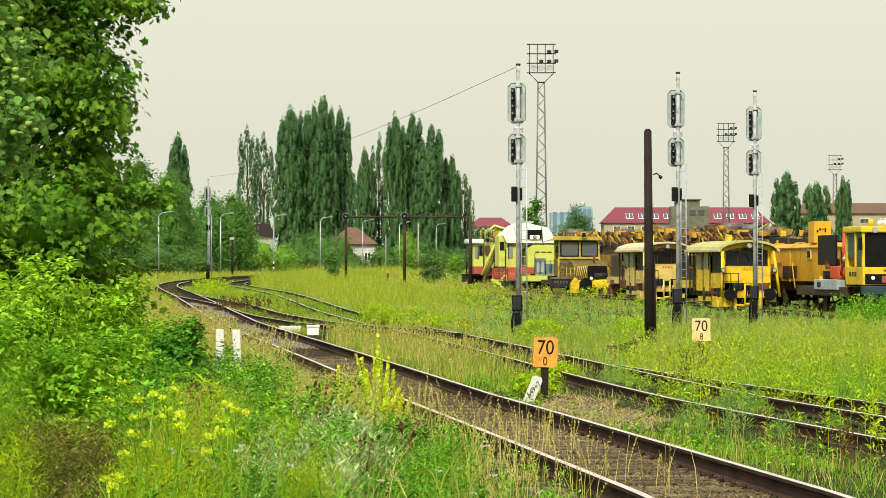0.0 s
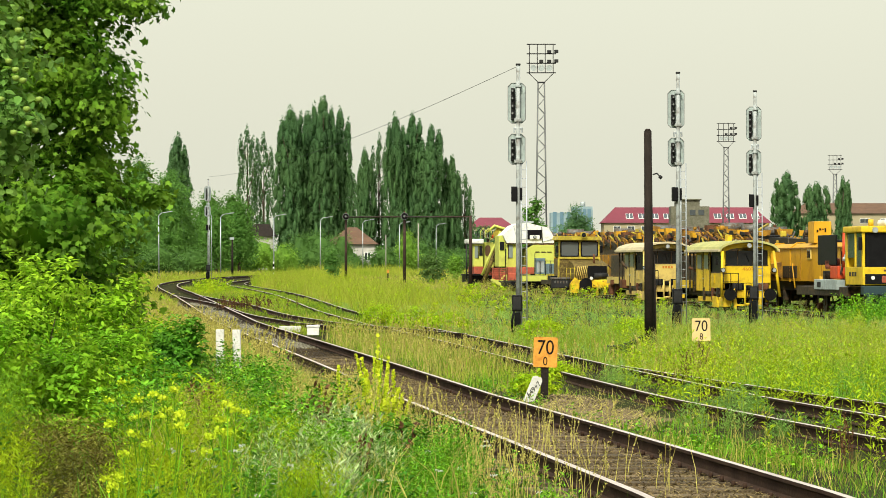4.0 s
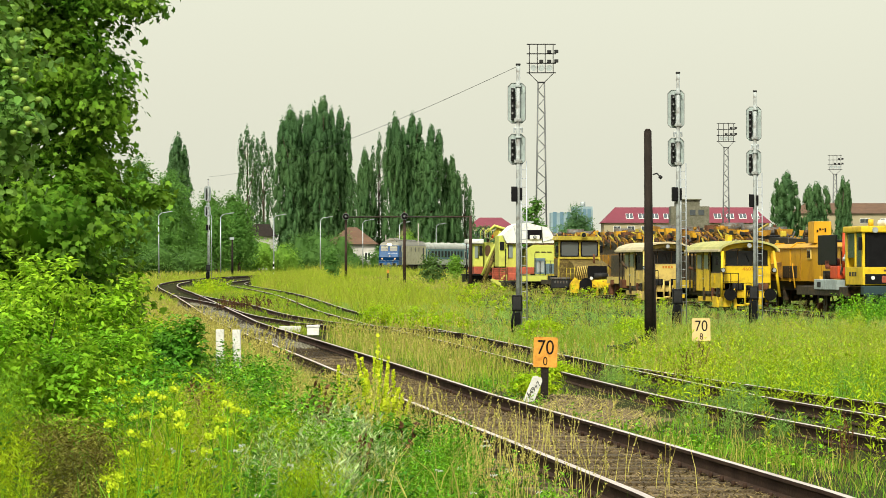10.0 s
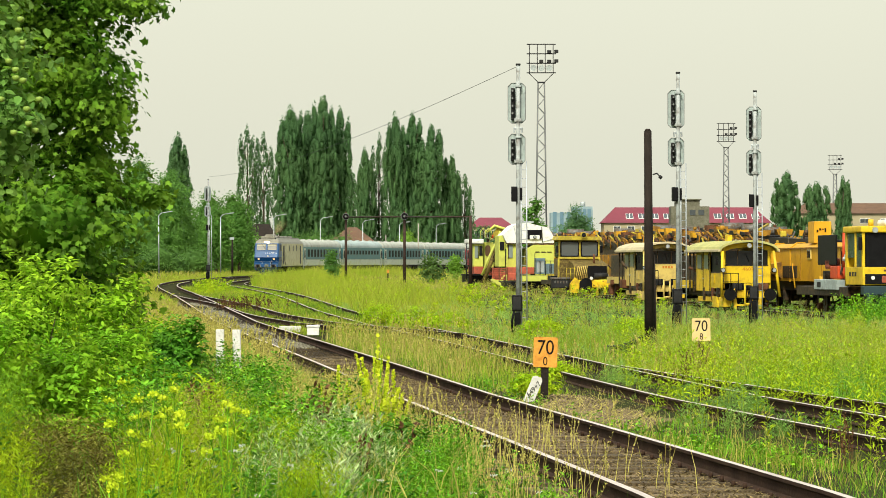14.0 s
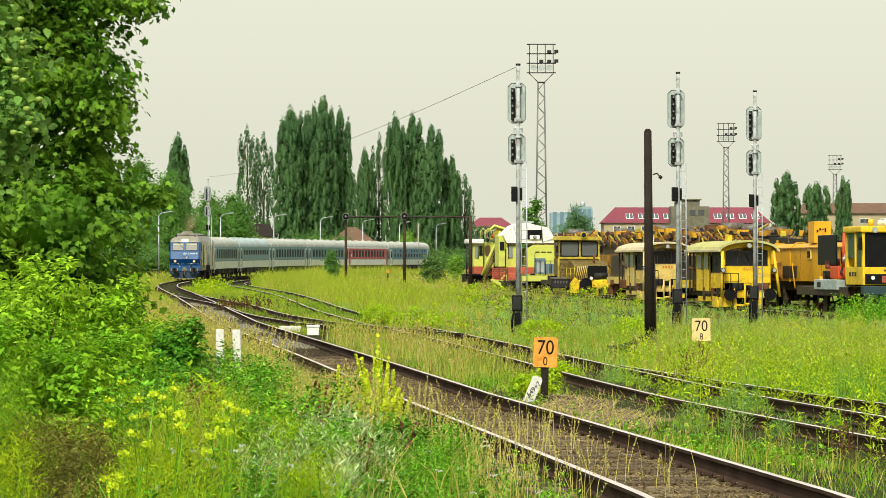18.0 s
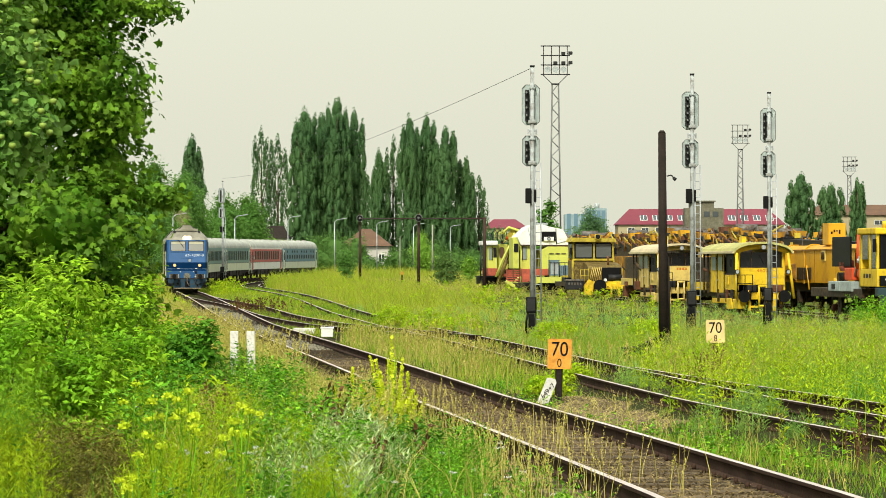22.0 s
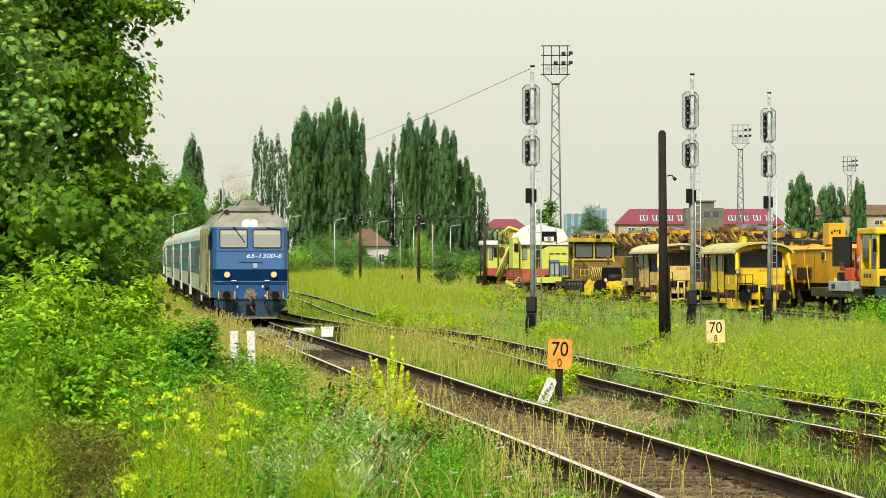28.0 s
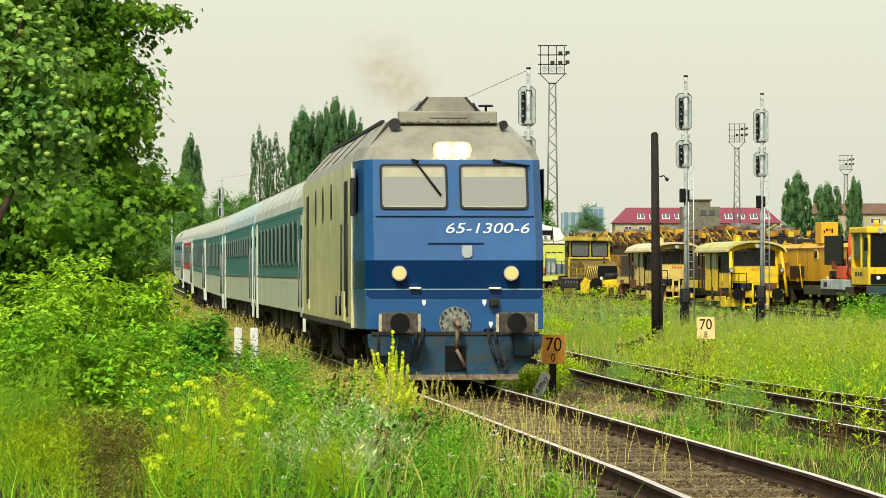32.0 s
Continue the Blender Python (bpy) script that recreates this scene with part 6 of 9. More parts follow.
    pb(C, "skirt", 0.9, 2.0, 0.2, 4, 0.8, 1.5, DARK_RED, "red rear frame", 0.03)
    pb(C, "walkway", -1.45, 0.2, -0.4, 3.5, 0.86, 1.0, BLACK_PAINT, "dark walkway", 0.02)
    # black box below the walkway, coloured as the shade there
    pb(C, "under_frame_shade", -1.2, 2.6, 0.0, 5, 0.3, 0.86, BLACK_PAINT, "", 0.03)
    for x in (-1.42, -1.08):
        part("end_post", Tube((x, -0.32, 0.4), (x, -0.32, 3.5), 0.055, n=6), STEEL_DARK, C, "dark end post")
    for k in range(7):
        part("rung", Tube((-1.42, -0.32, 0.7 + 0.4 * k), (-1.08, -0.32, 0.7 + 0.4 * k), 0.03, n=5), STEEL_DARK, C)
    pb(C, "winch_cab", 0.12, 0.9, 0.4, 2.6, 1.5, 3.6, LIME, "second lime cabin", 0.06)
    part("round_window", Extrude(rounded(0.2, 0.62, 2.45, 3.35, 0.18, 4), "y", 0.33, 0.42), RUST_GLASS, C, "brown dusty window")
    part("main_boom", bent([(-0.1, -0.5, 0.25), (0.55, -0.5, 1.9), (1.3, -0.4, 3.75)], [0.17, 0.18, 0.15], 8), TRACTOR_BROWN, C, "dark greasy boom")
    part("jib", bent([(-0.2, -0.7, 0.9), (0.3, -0.7, 2.2), (0.85, -0.6, 3.3), (1.35, -0.5, 4.5)], [0.10, 0.10, 0.09, 0.08], 6), LIME, C, "lime crane jib")
    part("jib", bent([(0.3, -0.2, 4.4), (0.9, -0.2, 4.95), (1.7, -0.2, 4.7), (2.3, -0.1, 3.9)], [0.10, 0.12, 0.12, 0.09], 6), LIME, C, "lime folded jib head")
    part("jib", bent([(1.6, -0.3, 4.3), (2.0, -0.3, 3.0), (2.1, -0.3, 1.9)], [0.12, 0.12, 0.1], 6), LIME, C, "lime crane jib")
    part("jib_plate", Extrude([(0.7, 4.2), (1.2, 4.9), (1.75, 4.75), (1.45, 4.1), (1.0, 3.9)], "y", 0.0, 0.14), OLD_YELLOW, C, "grimy yellow jib plate")
    part("ram", Tube((1.0, -0.35, 1.6), (1.5, -0.35, 3.7), 0.07, n=8), GALV, C, "bright hydraulic ram")
    part("ram", Tube((0.75, -0.65, 2.3), (1.2, -0.6, 4.1), 0.05, n=8), GREASE, C)
    for k in range(4):
        x0 = -0.45 + 0.22 * k
        part("hose_loop", bent([(x0, -0.2, 3.9), (x0 - 0.05, -0.3, 4.45), (x0 + 0.18, -0.3, 4.75), (x0 + 0.42, -0.25, 4.5), (x0 + 0.4, -0.2, 4.0)], [0.04] * 5, 6), (BLACK_PAINT, LIME, GREASE, LIME)[k], C, "looped hydraulic hose")
    part("beacon", Tube((0.75, 0, 3.95), (0.75, 0, 4.2), 0.1, n=10), RED_ORANGE, C)
    pb(C, "engine_box", 1.0, 2.6, 1.2, 3.6, 1.5, 2.9, GREASE, "greasy engine box", 0.05)
    clutter(C, 30, (0.1, 2.5), (-0.3, 1.2), (3.4, 4.7), (LIME, LIME, GREASE, BLACK_PAINT, PALE_YELLOW), 14, "crane_fitting", 0.04, 0.13)
    clutter(C, 26, (0.3, 2.5), (-0.4, 1.0), (0.9, 3.4), (LIME, GREASE, BLACK_PAINT, BLACK_PAINT, DARK_RED), 15, "crane_fitting", 0.05, 0.17)
    part("bumper_bowl", Extrude([(0.5, 0.55), (0.7, 0.25), (1.5, 0.15), (1.7, 0.4), (1.5, 0.5)], "y", -0.8, -0.3), LIME, C, "lime bent bumper")
    wheels(C, (0.6, 4.5))


build_motor_trolley()
build_green_machine()


def build_conveyor_train():
    """Long orange ballast-cleaning wagons with conveyor belts, on the yard track behind."""
    for n, (y, L) in enumerate(((184, 19), (204, 19), (224, 19), (244, 19), (264, 16))):
        x = 19.4 - 0.104 * (y - 170)
        W = thing("conveyor_wagon", yard_spot(x, y), "rusty orange conveyor wagon of a ballast cleaner", "track machine", YARD_GROUP)
        pb(W, "body", -1.4, 1.4, 0.2, L - 0.4, 1.1, 2.6, CONVEYOR_ORANGE, "orange wagon body", 0.05)
        for k in range(int(L / 2.2)):
            pb(W, "body_rib", -1.46, -1.4, 0.5 + 2.2 * k, 0.65 + 2.2 * k, 1.1, 2.6, CONVEYOR_ORANGE)
        part("belt", Extrude([(0.0, 3.35), (L - 0.4, 3.95), (L - 0.4, 4.2), (0.0, 3.6)], "x", -0.7, 0.7), BLACK_PAINT, W, "dark rubber conveyor belt")
        for x0 in (-0.85, 0.75):
            part("belt_girder", Extrude([(0.0, 3.2), (L - 0.4, 3.8), (L - 0.4, 4.0), (0.0, 3.4)], "x", x0, x0 + 0.1), CONVEYOR_ORANGE, W, "orange conveyor girder")
        rnd = random.Random(30 + n)
        for k in range(int(L / 3.1)):
            y0 = 0.4 + 3.1 * k
            z = 3.45 + 0.5 * y0 / L
            for x0 in (-0.9, 0.9):
                part("belt_leg", Tube((x0, y0, 2.6), (x0, y0 + rnd.uniform(-0.6, 0.6), z), 0.05, n=6), GREASE, W)
            # slanting dark plates put the conveyor's shaded gaps into colour
            part("chute", Extrude([(y0, z - 0.42), (y0 + 0.3, z - 0.68), (y0 + 3.9, z - 0.34), (y0 + 3.7, z - 0.04)], "x", -1.1, -1.02), BLACK_PAINT if k % 3 else GREASE, W, "slanting black plate for the shaded gap under the belt")
            part("chute_edge", Extrude([(y0, z - 0.42), (y0 + 3.7, z - 0.04), (y0 + 3.7, z + 0.04), (y0, z - 0.34)], "x", -1.16, -1.0), CONVEYOR_ORANGE if k % 2 else RUSTY, W, "orange chute edge")
            w0 = rnd.uniform(0.7, 1.5)
            tp = rnd.uniform(0.18, 0.42)
            part("bucket", Extrude([(-1.1, z + 0.12), (-0.55, z + 0.12), (-0.45, z + 0.12 + tp), (-1.15, z + 0.12 + tp * rnd.uniform(0.8, 1.1))], "y", y0 + 0.3, y0 + 0.3 + w0), rnd.choice((ORANGE, CONVEYOR_ORANGE, CONVEYOR_ORANGE, RUSTY)), W, "orange bucket-shaped guide plate")
            # black plate closes the space between buckets as painted shade
            part("gap_plate", Extrude([(y0 + 0.3 + w0, z + 0.1), (y0 + 2.9, z + 0.16), (y0 + 2.9, z + 0.34), (y0 + 0.3 + w0, z + 0.26)], "x", -1.08, -1.0), BLACK_PAINT, W, "black plate for the shaded gap between buckets")
            if rnd.random() < 0.4:
                part("bucket", Extrude([(0.1, z + 0.2), (0.8, z + 0.2), (0.9, z + 0.5), (0.0, z + 0.5)], "y", y0 + 1.2, y0 + 2.3), CONVEYOR_ORANGE, W, "orange bucket-shaped guide plate")
            if k % 2 == n % 2:
                part("roller", Tube((-0.5, y0 + 2.2, z + 0.42), (0.75, y0 + 2.2, z + 0.42), rnd.uniform(0.2, 0.28), n=14), DRUM_GREY, W, "dull steel drum")
            part("side_arm", Tube((-1.1, y0 + 1.8, z - 0.1), (-1.05, y0 + 3.2 + rnd.uniform(0, 1.6), z + rnd.uniform(0.2, 0.5)), 0.06, n=6), rnd.choice((CONVEYOR_ORANGE, OLD_YELLOW, RUSTY)), W)
            part("strut", Tube((-1.12, y0 + 2.9, z - 0.75), (-1.12, y0 + 2.7, z - 0.1), 0.05, n=6), CONVEYOR_ORANGE, W)
        # solid dark fill for the shade below the belt
        pb(W, "belt_bay_shade", -0.95, 0.95, 0.3, L - 0.5, 2.62, 3.2, GREASE, "dark block for the shade under the belt", 0)
        clutter(W, 46, (-1.2, 1.1), (0.5, L - 0.8), (3.0, 4.25), (ORANGE, CONVEYOR_ORANGE, RUSTY, RUSTY, GREASE, BLACK_PAINT, OLD_YELLOW, DRUM_GREY), 50 + n, "conveyor_fitting", 0.07, 0.22)
        wheels(W, (2.0, 3.8, L - 4, L - 2.2))
    H = thing("power_wagon", yard_spot(20.15, 160), "orange power wagon with a small square window", "track machine", YARD_GROUP)
    part("body", Extrude([(-1.45, 1.35), (1.45, 1.35), (1.45, 2.95), (1.1, 3.2), (-1.1, 3.2), (-1.45, 2.95)], "y", 0.0, 23), ORANGE, H, "orange sheet-metal body")
    for y in (13.6, 18.8):
        part("body_joint", Extrude([(-1.5, 1.3), (-1.44, 1.3), (-1.44, 2.97), (-1.1, 3.22), (1.1, 3.22), (1.1, 3.27), (-1.14, 3.27), (-1.5, 2.99)], "y", y, y + 0.12), ORANGE, H)
    w = pb(H, "window", -1.5, -1.44, 8.6, 9.5, 2.4, 2.95, PALE_YELLOW, "yellow window frame", 0.05)
    pb(w, "pane", -1.52, -1.46, 8.7, 9.4, 2.48, 2.87, MACHINE_GLASS, "", 0.03)
    pb(H, "roof_cabinet", -1.3, -0.45, 8.7, 10.1, 3.2, 4.25, ORANGE, "orange cabinet with scratched black marks", 0.03)
    for k in range(4):
        pb(H, "scratch", -1.18 + 0.13 * k, -1.1 + 0.13 * k, 8.685, 8.7, 3.72 + 0.09 * (k % 3), 3.84 + 0.09 * (k % 2), BLACK_PAINT, "", 0)
    # closed panel, dark as the shade inside the hatch
    pb(H, "side_hatch_shade", -1.5, -1.44, 12, 15.4, 1.5, 2.1, GREASE, "dark panel for the shade inside a side hatch", 0.02)
    part("hopper", Extrude([(-1.9, 1.9), (-1.46, 1.5), (-1.46, 3.1), (-1.62, 3.2), (-1.9, 2.95)], "y", 17.5, 21.5), ORANGE, H, "orange side hopper with a sloping foot")
    part("hopper", Extrude([(-1.75, 1.7), (-1.46, 1.45), (-1.46, 2.3), (-1.75, 2.2)], "y", 15.8, 17.3), CONVEYOR_ORANGE, H, "small orange side chute")
    for y in (2.0, 6.2, 11.2):
        pb(H, "panel_seam", -1.47, -1.45, y, y + 0.06, 1.4, 2.95, CONVEYOR_ORANGE, "welded panel seam", 0)
    pb(H, "top_rail", -1.52, -1.42, 0.0, 23, 2.93, 3.0, CONVEYOR_ORANGE, "orange edge rail", 0.01)
    part("access_ladder", Tube((-1.5, 12.3, 1.0), (-1.5, 12.9, 2.2), 0.04, n=6), ORANGE, H)
    # underframe block painted black for the shade beneath the body
    pb(H, "underframe", -1.3, 1.3, 0, 23, 0.9, 1.35, BLACK_PAINT, "", 0)
    clutter(H, 30, (-1.0, 1.0), (10, 22.5), (3.3, 3.85), (ORANGE, CONVEYOR_ORANGE, GREASE, OLD_YELLOW, DRUM_GREY), 71, "roof_conveyor_fitting", 0.07, 0.2)
    part("roof_belt", Extrude([(9.5, 3.22), (22.8, 3.22), (22.8, 3.6), (9.5, 3.34)], "x", -0.7, 0.7), BLACK_PAINT, H, "dark conveyor belt on the roof")
    clutter(H, 18, (-1.4, 1.2), (0.3, 22), (0.3, 1.2), (GREASE, GREASE, STEEL_DARK, RUSTY), 70, "underframe_piece")
    wheels(H, (3, 5, 18, 20))


build_conveyor_train()


def build_crane_car():
    T = thing("catenary_crane_car", yard_spot(18.85, 145, -0.05), "orange and yellow rail crane car with a large front window", "track machine", YARD_GROUP)
    Y = MACHINE_YELLOW
    pb(T, "cab_roof", -1.5, 1.5, -0.1, 3.4, 3.45, 3.72, Y, "yellow cab roof", 0.06)
    pb(T, "cab_lower", -1.4, 1.4, 0.0, 3.2, 1.25, 2.0, Y, "yellow cab front and sides", 0.04)
    for x in (-1.36, 1.36):
        pb(T, "corner_post", x - 0.06, x + 0.06, 0.0, 0.14, 2.0, 3.45, Y)
        pb(T, "corner_post", x - 0.06, x + 0.06, 1.3, 1.5, 2.0, 3.45, Y)
        pb(T, "corner_post", x - 0.06, x + 0.06, 3.0, 3.2, 2.0, 3.45, Y)
    pb(T, "front_window", -1.27, 1.27, 0.03, 0.08, 2.02, 3.43, BLACK_PAINT, "large black front window", 0)
    pb(T, "side_window", -1.38, -1.34, 0.14, 1.3, 2.02, 3.43, PALE_GLASS, "pale side window", 0)
    pb(T, "side_window", -1.38, -1.34, 1.5, 3.0, 2.4, 3.43, PALE_GLASS, "", 0)
    pb(T, "cab_back", -1.36, 1.36, 3.05, 3.2, 2.0, 3.45, Y)
    part("roof_lamp", Tube((-0.9, -0.18, 3.55), (-0.9, 0.0, 3.55), 0.12, n=14), GALV, T)
    part("roof_dome", Box(-0.3, 1.2, 0.6, 2.2, 3.72, 4.0, 0.12), WHITE_PAINT, T, "white roof housing")
    part("beacon", Tube((-0.85, 0.9, 3.72), (-0.85, 0.9, 4.0), 0.12, n=10), MACHINE_YELLOW, T)
    pb(T, "lamp_panel", -1.3, 1.3, -0.06, 0.02, 1.3, 1.72, BLACK_PAINT, "black lamp panel", 0.02)
    part("headlamp", Tube((-0.98, -0.1, 1.56), (-0.98, -0.05, 1.56), 0.08, n=16), WHITE_PAINT, T)
    pb(T, "number_plate", -0.6, 0.3, -0.09, -0.05, 1.36, 1.64, DARK_RED, "dark red plate", 0.01)
    em = pb(T, "emblem", -0.5, 0.3, -0.025, 0.01, 1.83, 1.9, RUSTY, "small dark winged emblem", 0.01)
    for k in range(3):
        pb(T, "side_mark", -1.415, -1.38, 1.2 + 0.5 * k, 1.5 + 0.5 * k, 1.62, 1.8, STEEL_DARK, "dark painted mark", 0)
    pb(T, "frame_front", -1.4, 1.4, -0.2, 0.4, 0.85, 1.22, DEEP_TEAL, "dark teal headstock", 0.03)
    pb(T, "lower_beam", -1.25, 1.25, -0.25, 0.1, 0.45, 0.85, DEEP_TEAL, "dark teal beam", 0.03)
    buffers(T, -0.25, 0.6, (-0.88, 0.88), 0.28)
    pb(T, "deck_frame", -1.3, 1.3, 3.3, 14, 0.75, 1.15, GREASE, "greasy deck frame", 0.03)
    pb(T, "deck_box", -1.42, -0.95, 5.0, 7.2, 1.02, 1.46, SHIELD_PAINT, "grey side locker", 0.03)
    pb(T, "deck_box", -1.42, -0.95, 7.35, 9.6, 1.02, 1.46, SHIELD_PAINT, "grey side locker", 0.03)
    pb(T, "locker_plate", -1.435, -1.42, 8.2, 8.9, 1.12, 1.34, STEEL_DARK, "", 0)
    pb(T, "crane_base", -1.37, -0.95, 5.0, 6.5, 1.5, 2.05, RED_ORANGE, "red-orange crane base", 0.05)
    pb(T, "winch_house", -0.9, 0.9, 3.6, 6.5, 1.18, 2.7, BLACK_PAINT, "greasy winch house", 0.04)
    pb(T, "winch", -1.38, -0.9, 6.5, 7.6, 1.9, 2.4, DARK_RED, "dark red folded claw", 0.12)
    pb(T, "screen", -1.38, -1.3, 5.3, 9.0, 2.1, 3.4, BLACK_PAINT, "black screen panel", 0.02)
    for a, b, r, m in (((-1.3, 3.5, 1.2), (-1.3, 3.5, 3.6), 0.07, OLD_YELLOW), ((-1.0, 3.5, 1.2), (-1.0, 3.5, 3.6), 0.06, STEEL_DARK), ((-1.25, 4.2, 2.0), (-1.2, 4.2, 3.5), 0.12, RED_ORANGE),
                       ((-1.3, 4.0, 2.4), (-1.2, 5.2, 1.6), 0.06, GALV), ((-1.2, 4.6, 3.2), (-1.25, 3.9, 2.2), 0.05, GALV), ((-1.3, 3.6, 3.3), (1.2, 3.6, 3.3), 0.06, OLD_YELLOW)):
        part("crane_arm", Tube(a, b, r, n=8), m, T)
    for z in (1.6, 1.95, 2.3, 2.65, 3.0):
        part("rung", Tube((-1.3, 3.5, z), (-1.0, 3.5, z), 0.025, n=5), STEEL_DARK, T)
    clutter(T, 14, (-1.3, 1.0), (3.5, 13), (0.1, 0.8), (GREASE, STEEL_DARK, RUSTY), 81, "underframe_piece")
    clutter(T, 8, (-1.2, 1.0), (6.5, 12), (1.3, 1.9), (GREASE, ORANGE, RED_ORANGE), 82, "deck_equipment")
    hoses(T, 8, (-1.3, 0.5), (3.6, 5.2), (1.3, 2.6), 64)
    hoses(T, 5, (-1.1, 1.1), (-0.35, -0.2), (0.35, 0.85), 65)
    railing(T, -1.36, -1.0, 3.45, 1.2, 2.2, 3, OLD_YELLOW)
    pb(T, "mirror", -1.62, -1.46, -0.2, -0.14, 2.7, 3.25, BLACK_PAINT, "black mirror", 0.03)
    part("wiper", Tube((0.2, 0.02, 3.35), (-0.3, 0.0, 2.6), 0.015, n=5), BLACK_PAINT, T)
    wheels(T, (2.0, 10))


build_crane_car()
# ---- plants ----
RNG = np.random.default_rng(11)


OVAL = (np.array([(-0.5, 0, 0), (-0.22, 0.3, 0.09), (0.15, 0.28, 0.09), (0.5, 0, -0.06), (0.15, -0.28, 0.09), (-0.22, -0.3, 0.09)]), np.array([(0, 1, 2, 3), (0, 3, 4, 5)]))
LOBES = ((-0.40, 0.0), (-0.34, 0.34), (-0.13, 0.26), (0.08, 0.57), (0.19, 0.24), (0.60, 0.0), (0.19, -0.24), (0.08, -0.57), (-0.13, -0.26), (-0.34, -0.34))
MAPLE_SHAPE = (np.array([(0, 0, 0.03)] + [(x, y, -0.25 * (x * x + y * y)) for x, y in LOBES]), np.array([(0, k, k % 10 + 1) for k in range(1, 11)]))


def leaves_at(pts, size, up=0.35, rng=RNG, wide=0.55, droop=0.0, shape=None, face=None, loose=0.5):
    """Folded pointed leaves at the given places; with a face given, each turns its upper side that way."""
    n = len(pts)
    d = rng.normal(size=(n, 3))
    d[:, 2] = d[:, 2] * 0.6 + up - droop
    if face is not None:
        nrm = face + rng.normal(size=(n, 3)) * loose
        nrm /= np.linalg.norm(nrm, axis=1)[:, None] + 1e-9
        d -= nrm * (d * nrm).sum(1)[:, None]
    d /= np.linalg.norm(d, axis=1)[:, None] + 1e-9
    s = np.cross(nrm, d) if face is not None else np.cross(d, rng.normal(size=(n, 3)))
    s /= np.linalg.norm(s, axis=1)[:, None] + 1e-9
    L = (size * rng.uniform(0.6, 1.35, n))[:, None]
    nrm = np.cross(d, s)
    if shape is not None:
        o, fo = shape
        v = pts[:, None] + L[:, None] * (o[None, :, :1] * d[:, None] + o[None, :, 1:2] * wide * s[:, None] + o[None, :, 2:] * nrm[:, None])
        f = np.arange(n)[:, None, None] * len(o) + fo[None]
        return v.reshape(-1, 3), f.reshape(-1, fo.shape[1])
    v = np.stack([pts - d * L * 0.5, pts + s * L * wide * 0.5 + nrm * L * 0.12, pts + d * L * 0.5, pts - s * L * wide * 0.5 + nrm * L * 0.12], 1)
    return v.reshape(-1, 3), np.arange(n * 4).reshape(-1, 4)


def in_blobs(blobs, n, rng=RNG, shell=0.55):
    """Points in a set of ellipsoids (x, y, z, rx, ry, rz), crowded to their skins, and the way out from each."""
    b = np.array(blobs, float)
    vol = np.cbrt(b[:, 3] * b[:, 4] * b[:, 5]) ** 2
    k = rng.choice(len(b), n, p=vol / vol.sum())
    d = rng.normal(size=(n, 3))
    d /= np.linalg.norm(d, axis=1)[:, None]
    r = (shell + (1 - shell) * rng.random(n)) * (1 + 0.06 * rng.normal(size=n))
    return b[k, :3] + d * b[k, 3:] * r[:, None], d


def crown_points(blobs, twigs, leaves_per, spread, rng, shell=0.45):
    """Leaves in twig clusters, so that the crown has gaps and an uneven outline; each with the way its twig faces."""
    c, out = in_blobs(blobs, twigs, rng, shell)
    p = np.repeat(c, leaves_per, 0) + rng.normal(size=(twigs * leaves_per, 3)) * spread * np.array([1, 1, 0.55])
    out = out * 0.8 + np.array([0, 0, 0.75]) + rng.normal(size=out.shape) * 0.25
    return p, np.repeat(out, leaves_per, 0)


def joined(pieces):
    vs, fs, k = [], [], 0
    for v, f in pieces:
        if f.shape[1] == 4:
            f = np.concatenate([f[:, :3], f[:, [0, 2, 3]]])
        vs.append(v)
        fs.append(f + k)
        k += len(v)
    return np.concatenate(vs), np.concatenate(fs)


def cores(blobs, k, rng, seg=7, rings=4):
    """The shaded inner foliage of a crown: one lumpy closed hull inside each of its ellipsoids."""
    out = []
    for x, y, z, rx, ry, rz in blobs:
        a = np.arange(seg) / seg * 2 * np.pi
        e = (np.arange(rings) + 1) / (rings + 1) * np.pi - np.pi / 2
        A, E = np.meshgrid(a, e)
        lump = k * rng.uniform(0.86, 1.1, A.shape)
        p = np.stack([x + rx * lump * np.cos(E) * np.cos(A), y + ry * lump * np.cos(E) * np.sin(A), z + rz * lump * np.sin(E)], -1).reshape(-1, 3)
        v = np.concatenate([p, [(x, y, z - rz * k), (x, y, z + rz * k)]])
        f, low, top = [], len(p), len(p) + 1
        for s in range(seg):
            t = (s + 1) % seg
            f += [(low, t, s), (top, (rings - 1) * seg + s, (rings - 1) * seg + t)]
            for r in range(rings - 1):
                q = [r * seg + s, r * seg + t, (r + 1) * seg + t, (r + 1) * seg + s]
                f += [(q[0], q[1], q[2]), (q[0], q[2], q[3])]
        out.append((v, np.array(f)))
    return joined(out)


def limb(a, b, r0, r1, bend=0.15, n=5):
    a, b = Vector(a), Vector(b)
    side = Vector((random.uniform(-1, 1), random.uniform(-1, 1), random.uniform(-0.3, 0.6))) * (b - a).length * bend
    pts = [a.lerp(b, k / n) + side * math.sin(math.pi * k / n) for k in range(n + 1)]
    return bent(pts, [r0 + (r1 - r0) * k / n for k in range(n + 1)])


BARK = M("bark", (0.10, 0.075, 0.05), 0.9, var=0.5, scale=3, fine=20, bump=0.6)
POPLAR_LEAF = leafy("poplar_leaves", (0.105, 0.225, 0.085), (0.16, 0.29, 0.096), 0.55, 0.06, jitter=0.10)
